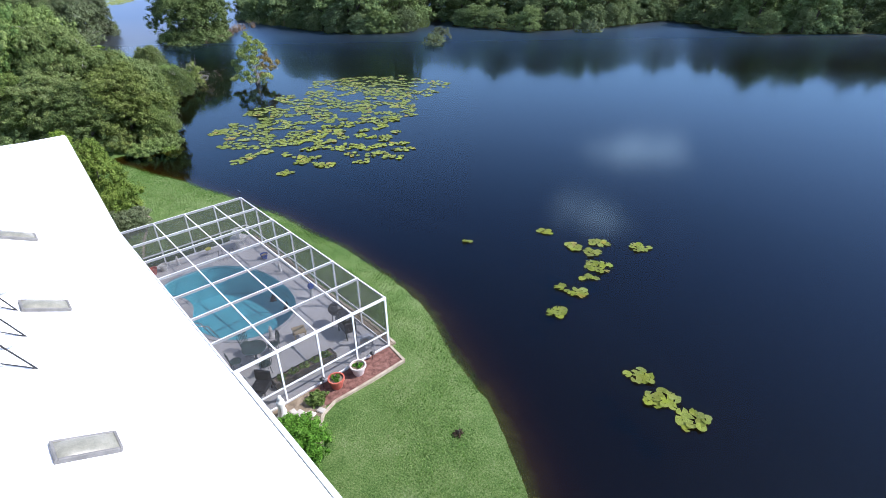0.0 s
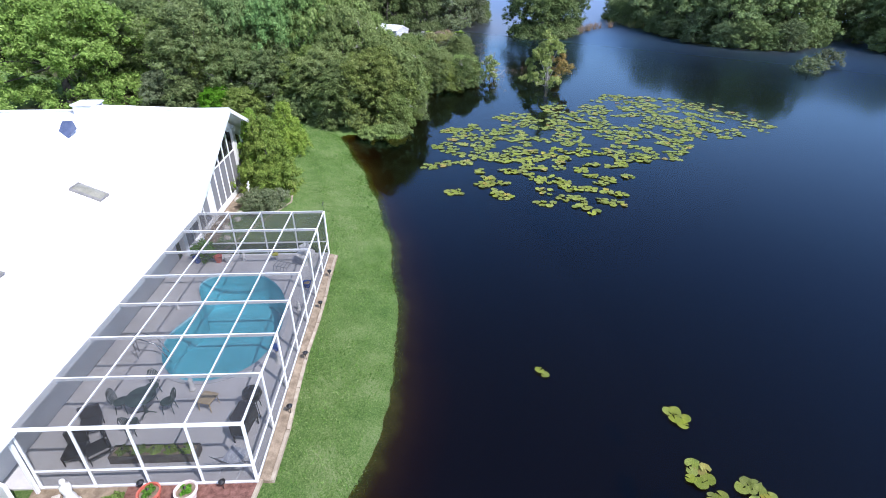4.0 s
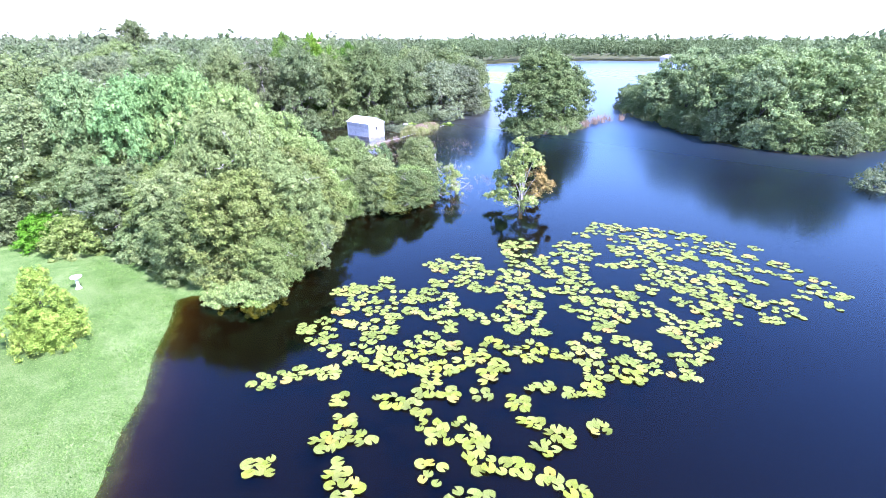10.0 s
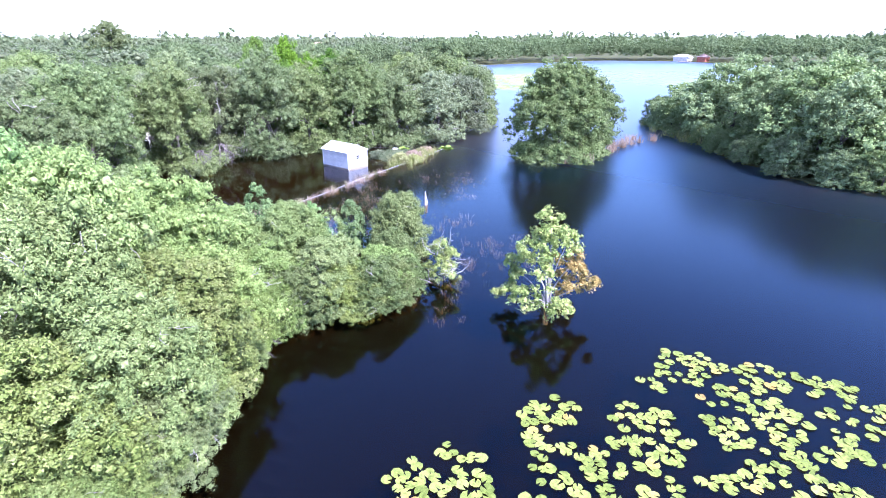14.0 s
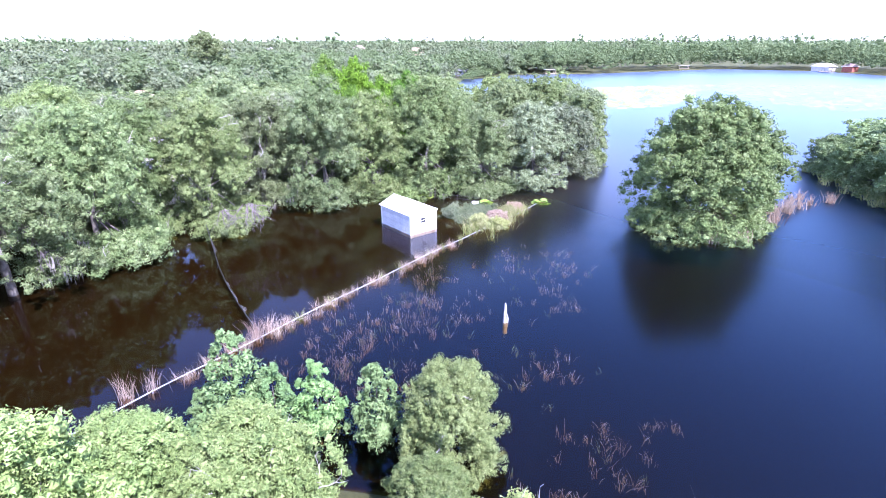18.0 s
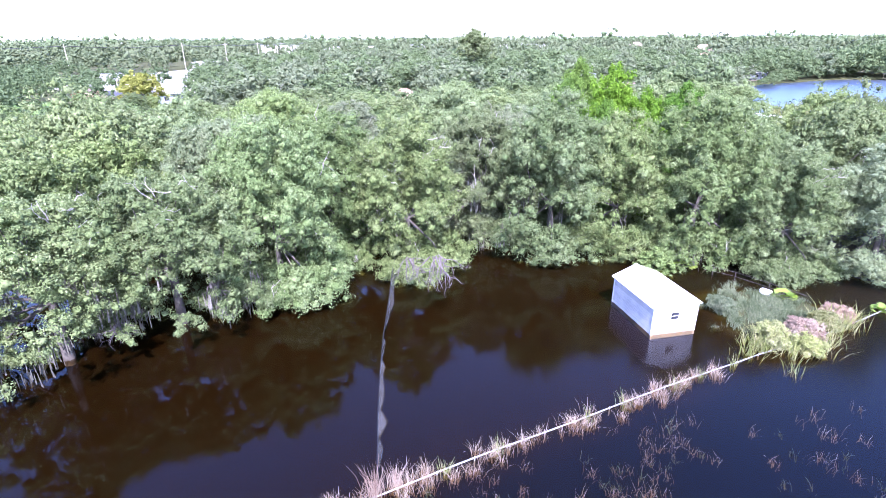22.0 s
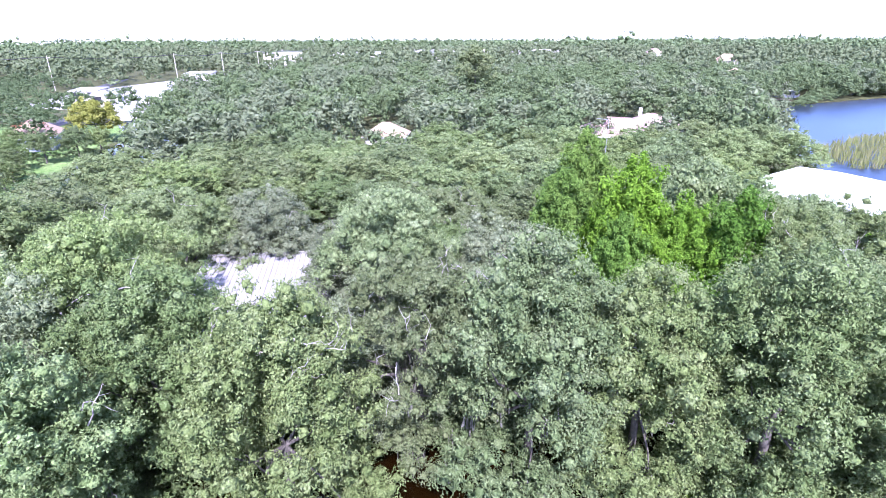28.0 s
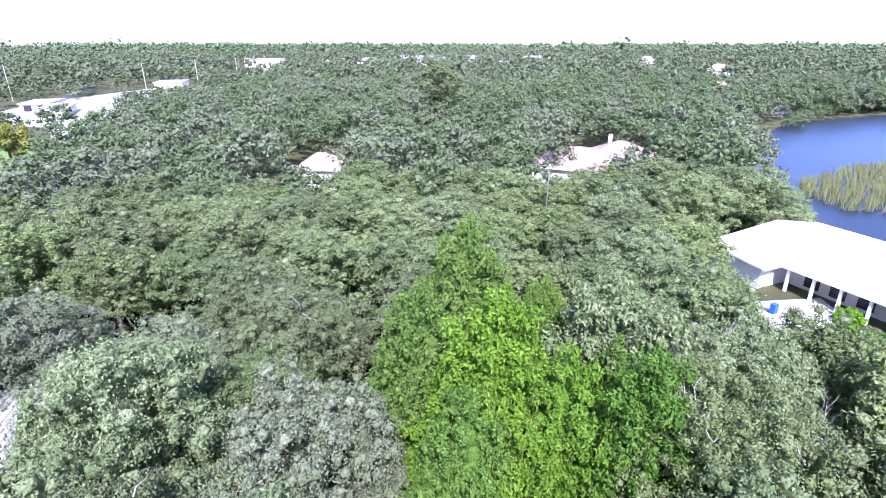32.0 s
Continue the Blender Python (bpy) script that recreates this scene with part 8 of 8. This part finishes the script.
# long apartment blocks on the horizon
for x, y, ly, h in ((-690, 128, 60, 9), (-695, 205, 66, 9), (-680, 262, 44, 9), (-640, 38, 34, 8), (-650, 72, 26, 8)):
    t = thing("apartment_block", pose(x, y, 0.5), "long pale apartment block with a low roof", "building", "apartment blocks")
    bm = bmesh.new()
    box(bm, -8, 8, -ly / 2, ly / 2, -0.5, h)
    part("wall", bm, STUCCO, t)
    slab("roof", [(9, -ly / 2 - 1, h), (9, ly / 2 + 1, h), (0, ly / 2 - 7, h + 3), (0, -ly / 2 + 7, h + 3)], 0.3, TILE_GREY, t)
    slab("roof", [(-9, ly / 2 + 1, h), (-9, -ly / 2 - 1, h), (0, -ly / 2 + 7, h + 3), (0, ly / 2 - 7, h + 3)], 0.3, TILE_GREY, t)
    for f in range(3):
        for k in range(int(ly // 5)):
            yy = -ly / 2 + 2.5 + 5 * k
            part("window", beam(bmesh.new(), (8.05, yy - 1.2, 1.6 + 2.9 * f), (8.05, yy + 1.2, 1.6 + 2.9 * f), 0.1, 1.5), GLASS, t)
# houses on the far shores
hip_house(pose(-168, 462, 0.5, 0, 0, 170), 11, 7, 2.6, 4.6, TILE_GREY, STUCCO, "lakeside house with a grey roof on the far shore", 0.6, 0.6, 0, "far shore houses")
hip_house(pose(-152, 458, 0.5, 0, 0, 170), 6, 6, 3.2, 5, TILE_PINK, BRICK, "red-brown lakeside house on the far shore", 0.5, 0.9, 0, "far shore houses")
hip_house(pose(-272, 219, 0.5, 0, 0, 40), 10, 8, 7, 11, TILE_TAN, STUCCO, "tall cream house on the western shore", 0.5, 0.9, 0, "far shore houses")
hip_house(pose(-262, 236, 0.5, 0, 0, 40), 12, 9, 3, 6, TILE_GREY, STUCCO_BLUE, "dark lakeside house on the western shore", 0.5, 0.9, 0, "far shore houses")
hip_house(pose(-400, 300, 0.5, 0, 0, 60), 14, 10, 9, 13, TILE_TAN, STUCCO, "cream house with a tan roof above the trees", 0.5, 0.9, 0, "far shore houses")
hip_house(pose(-560, 330, 0.5, 0, 0, 80), 16, 12, 9, 14, TILE_PINK, STUCCO, "pink-roofed house above the far trees", 0.5, 0.9, 0, "far shore houses")
for x, y, a in ((-160, 446, 0), (-234, 412, 40), (-244, 292, 60), (-252, 228, 70)):
    t = thing("boat_dock", pose(x, y, 0, 0, 0, a), "grey timber dock with a small shelter", "dock", "docks on the far shore")
    for k in range(8):
        part("plank", beam(bmesh.new(), (-3, -4 + k, 0.6), (3, -4 + k, 0.6), 0.9, 0.12), TIMBER, t)
    for px in (-2.8, 2.8):
        for py in (-4, 0, 4):
            part("dock_post", beam(bmesh.new(), (px, py, -1.5), (px, py, 2.6 if py > -1 else 1.0), 0.25, 0.25, 6), TIMBER, t)
    slab("roof", [(-3.4, -0.6, 2.7), (3.4, -0.6, 2.7), (3.4, 4.6, 2.7), (-3.4, 4.6, 2.7)], 0.15, TILE_GREY, t)

# car, palm and power line
t = thing("parked_car", pose(-150, 6.2, 0.52, 0, 0, 14), "red parked saloon car beside the lawn", "car")
bm = bmesh.new()
box(bm, -2.2, 2.2, -0.85, 0.85, 0.3, 0.85, 0.12)
part("body", bm, REDPAINT, t)
bm = bmesh.new()
cab = [(-1.5, 0.84), (-0.9, 1.4), (0.5, 1.42), (1.2, 0.84)]
l = [bm.verts.new((x, -0.74, z)) for x, z in cab]
r = [bm.verts.new((x, 0.74, z)) for x, z in cab]
bm.faces.new(l)
bm.faces.new(r[::-1])
for i in range(4):
    bm.faces.new((l[i], r[i], r[(i + 1) % 4], l[(i + 1) % 4]))
bmesh.ops.recalc_face_normals(bm, faces=bm.faces)
part("cabin", bm, GLASS, t)
bm = bmesh.new()
box(bm, -0.85, 0.5, -0.72, 0.72, 1.4, 1.46, 0.02)
part("roof", bm, REDPAINT, t)
for x in (-1.35, 1.35):
    for y in (-0.8, 0.8):
        w = part("wheel", beam(bmesh.new(), (x, y - 0.1, 0.32), (x, y + 0.1, 0.32), 0.64, 0.64, 16), RUBBER, t)
        part("rim", beam(bmesh.new(), (x, y - 0.11, 0.32), (x, y + 0.11, 0.32), 0.36, 0.36, 12), STEEL, w)


def date_palm(m, seed, label):
    g = np.random.default_rng(seed)
    t = thing("palm_tree", m, label, "palm", "palms")
    tv, tf = tube([(0, 0, -0.3), (0.05, 0, 1.5), (0, 0.05, 3.2)], [0.3, 0.24, 0.22], 9)
    mesh_part("trunk", tv, tf, BARK, t, smooth=True)
    for k in range(26):
        a, e = k * 2.4, g.uniform(-0.25, 1.1)
        vs, fs = [], []
        p = Vector((0, 0, 3.2))
        d = Vector((math.cos(a) * math.cos(e), math.sin(a) * math.cos(e), math.sin(e)))
        s = Vector((-math.sin(a), math.cos(a), 0))
        for q in range(7):
            for sg in (-1, 1):
                w = 0.5 * (1 - (q / 6) ** 2) + 0.04
                vs += [p, p + d * 0.3, p + s * sg * w + d * 0.35 - Vector((0, 0, 0.2))]
                fs.append((len(vs) - 3, len(vs) - 2, len(vs) - 1))
            p = p + d * 0.42
            d = (d + Vector((0, 0, -0.14))).normalized()
        mesh_part("frond", np.array(vs), np.array(fs), YELLOWING, t)
    return t


date_palm(stand(-131.6, 9.9), 401, "feathery date palm with arching yellow-green fronds")
t = thing("garden_ladder", pose(-130.2, 11.0, 0.5), "small white ladder leaning by the palm", "ladder")
for x in (-0.2, 0.2):
    part("rail", beam(bmesh.new(), (x, 0, 0), (x, 0.3, 1.2), 0.05), WHITE, t)
for k in range(4):
    part("rung", beam(bmesh.new(), (-0.2, 0.06 + 0.07 * k, 0.25 + 0.28 * k), (0.2, 0.06 + 0.07 * k, 0.25 + 0.28 * k), 0.05), WHITE, t)
poles = [(-300, -150), (-335, -85), (-370, -40), (-410, -26), (-455, -14), (-500, -4), (-560, 8)]
heads = []
for x, y in poles:
    t = thing("power_pole", stand(x, y), "tall pale power pole with a cross arm", "power pole", "power poles")
    part("pole", beam(bmesh.new(), (0, 0, 0), (0, 0, 16), 0.4, 0.3, 8), STONE, t)
    part("cross_arm", beam(bmesh.new(), (-0.3, -1.6, 15.2), (0.3, 1.6, 15.2), 0.2, 0.2), STONE, t)
    heads.append(t)
wires = thing("power_line", Matrix.Identity(4), "black power wires between the poles", "power line")
for (x0, y0), (x1, y1) in zip(poles, poles[1:]):
    for s in (-1.4, 0, 1.4):
        pts = [(x0 + (x1 - x0) * f, y0 + s + (y1 - y0) * f, 15.8 - 1.2 * (1 - (2 * f - 1) ** 2)) for f in np.linspace(0, 1, 7)]
        tv, tf = tube(pts, [0.05] * 7, 4)
        mesh_part("wire", tv, tf, BLACK, wires)

# ---------------------------------------------------------------- woods to the horizon
def canopy(name, label, places, leaf, seed, radius, top, blobs, leaves):
    g = np.random.default_rng(seed)
    protos = []
    for k in range(5):
        pieces = []
        for j in range(blobs):
            a, d = g.uniform(0, 6.28), radius * 0.6 * math.sqrt(g.random())
            pieces += clump(g, np.array([d * math.cos(a), d * math.sin(a), top * g.uniform(0.45, 0.75)]), radius * g.uniform(0.5, 0.7), leaves, radius * 0.26, radius * 0.17, 0.8)
        protos.append(join_arrays(pieces))
    out = []
    for x, y in places:
        v, f = protos[int(g.integers(5))]
        s = g.uniform(0.75, 1.25)
        out.append((v * np.array([s, s, s * g.uniform(0.75, 1.4)]) + np.array([x, y, 0.3]), f))
    v, f = join_arrays(out)
    return tagged(mesh_part(name, v, f, leaf), label, "woods", kind="stuff")


g = np.random.default_rng(91)
OPEN = [(-300, -35, 34), (-262, -30, 24), (-330, -30, 30), (-365, -30, 26), (-395, -35, 24), (-240, -12, 14), (-185, -4, 12), (-208, 4, 9), (-150, -14, 10), (-130, 5, 9), (-160, 2, 10), (-172, -12, 8),
        (-225, -22, 10), (-272, 219, 7), (-262, 236, 8), (-420, -30, 18), (-445, -20, 12), (-470, -8, 10), (-640, 50, 25), (-630, 90, 20), (-676, 130, 24), (-676, 200, 30), (-664, 262, 20), (-500, -6, 16), (-400, 300, 8)]
suburb = [(-95, 28), (-105, 8), (-150, 8), (-235, 0), (-330, 18), (-330, -170), (-200, -150), (-100, -60)]
far_wood("street_trees", "green trees between the street houses", scatter(g, suburb, 8.5, 1500, OPEN), OAK_FAR_DIM, 92, (0.6, 1.0), leaves=44)
mid = [(-330, -190), (-330, 250), (-262, 280), (-300, 330), (-280, 520), (-480, 800), (-900, 600), (-900, -260)]
stretch = scatter(g, mid, 11, 8000, OPEN)
canopy("far_wood", "green woods stretching to the west", stretch[::4] + stretch[1::4] + stretch[2::4], OAK_FAR_DIM, 93, 7.0, 10, 5, 16)
canopy("far_wood", "taller pale trees among the western woods", stretch[3::4], OAK_HAZY, 98, 7.5, 12.5, 5, 14)
north = [(-280, 500), (240, 500), (500, 420), (700, 900), (-480, 900)]
canopy("far_wood", "dark woods beyond the north lake", scatter(g, north, 14, 5000), OAK_FAR_DIM, 94, 8.0, 12, 4, 8)
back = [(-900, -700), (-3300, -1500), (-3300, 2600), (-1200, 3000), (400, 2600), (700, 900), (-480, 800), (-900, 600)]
canopy("far_wood", "hazy woods on the horizon", scatter(g, back, 36, 9000), OAK_FAR_DIM, 95, 20.0, 12, 3, 6)
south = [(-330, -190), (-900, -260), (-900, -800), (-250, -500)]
canopy("far_wood", "green woods to the south-west", scatter(g, south, 13, 4000), OAK_FAR_DIM, 96, 8.0, 11, 4, 8)
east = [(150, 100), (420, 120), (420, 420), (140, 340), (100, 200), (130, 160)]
canopy("far_wood", "green woods on the eastern shore", scatter(g, east, 11, 1500), OAK_FAR_DIM, 97, 7.5, 11, 4, 10)
plant(light_oaks, [(-98, 26), (-104, 21), (-109, 15), (-115, 20), (-118, 12), (-113, 7), (-107, 25), (-122, 20)], g, (0.75, 0.95))
plant(bank, [(-95.5, 119.2), (-93.5, 117), (-98, 117.2), (-91.5, 113.2), (-95, 114), (-90, 117), (-89, 121), (-92.6, 121.6)], g, (0.32, 0.5))
plant(light_oaks, [(-163, 6), (-169, 9), (-156, 4), (-174, 11), (-148, 9), (-141, 12), (-166, -1)], g, (0.5, 0.62))
# seedling shapes that found no place are taken away again
for ob in [o for o in bpy.data.objects if o.get("fresh", 0)]:
    for child in list(ob.children):
        bpy.data.objects.remove(child)
    bpy.data.objects.remove(ob)
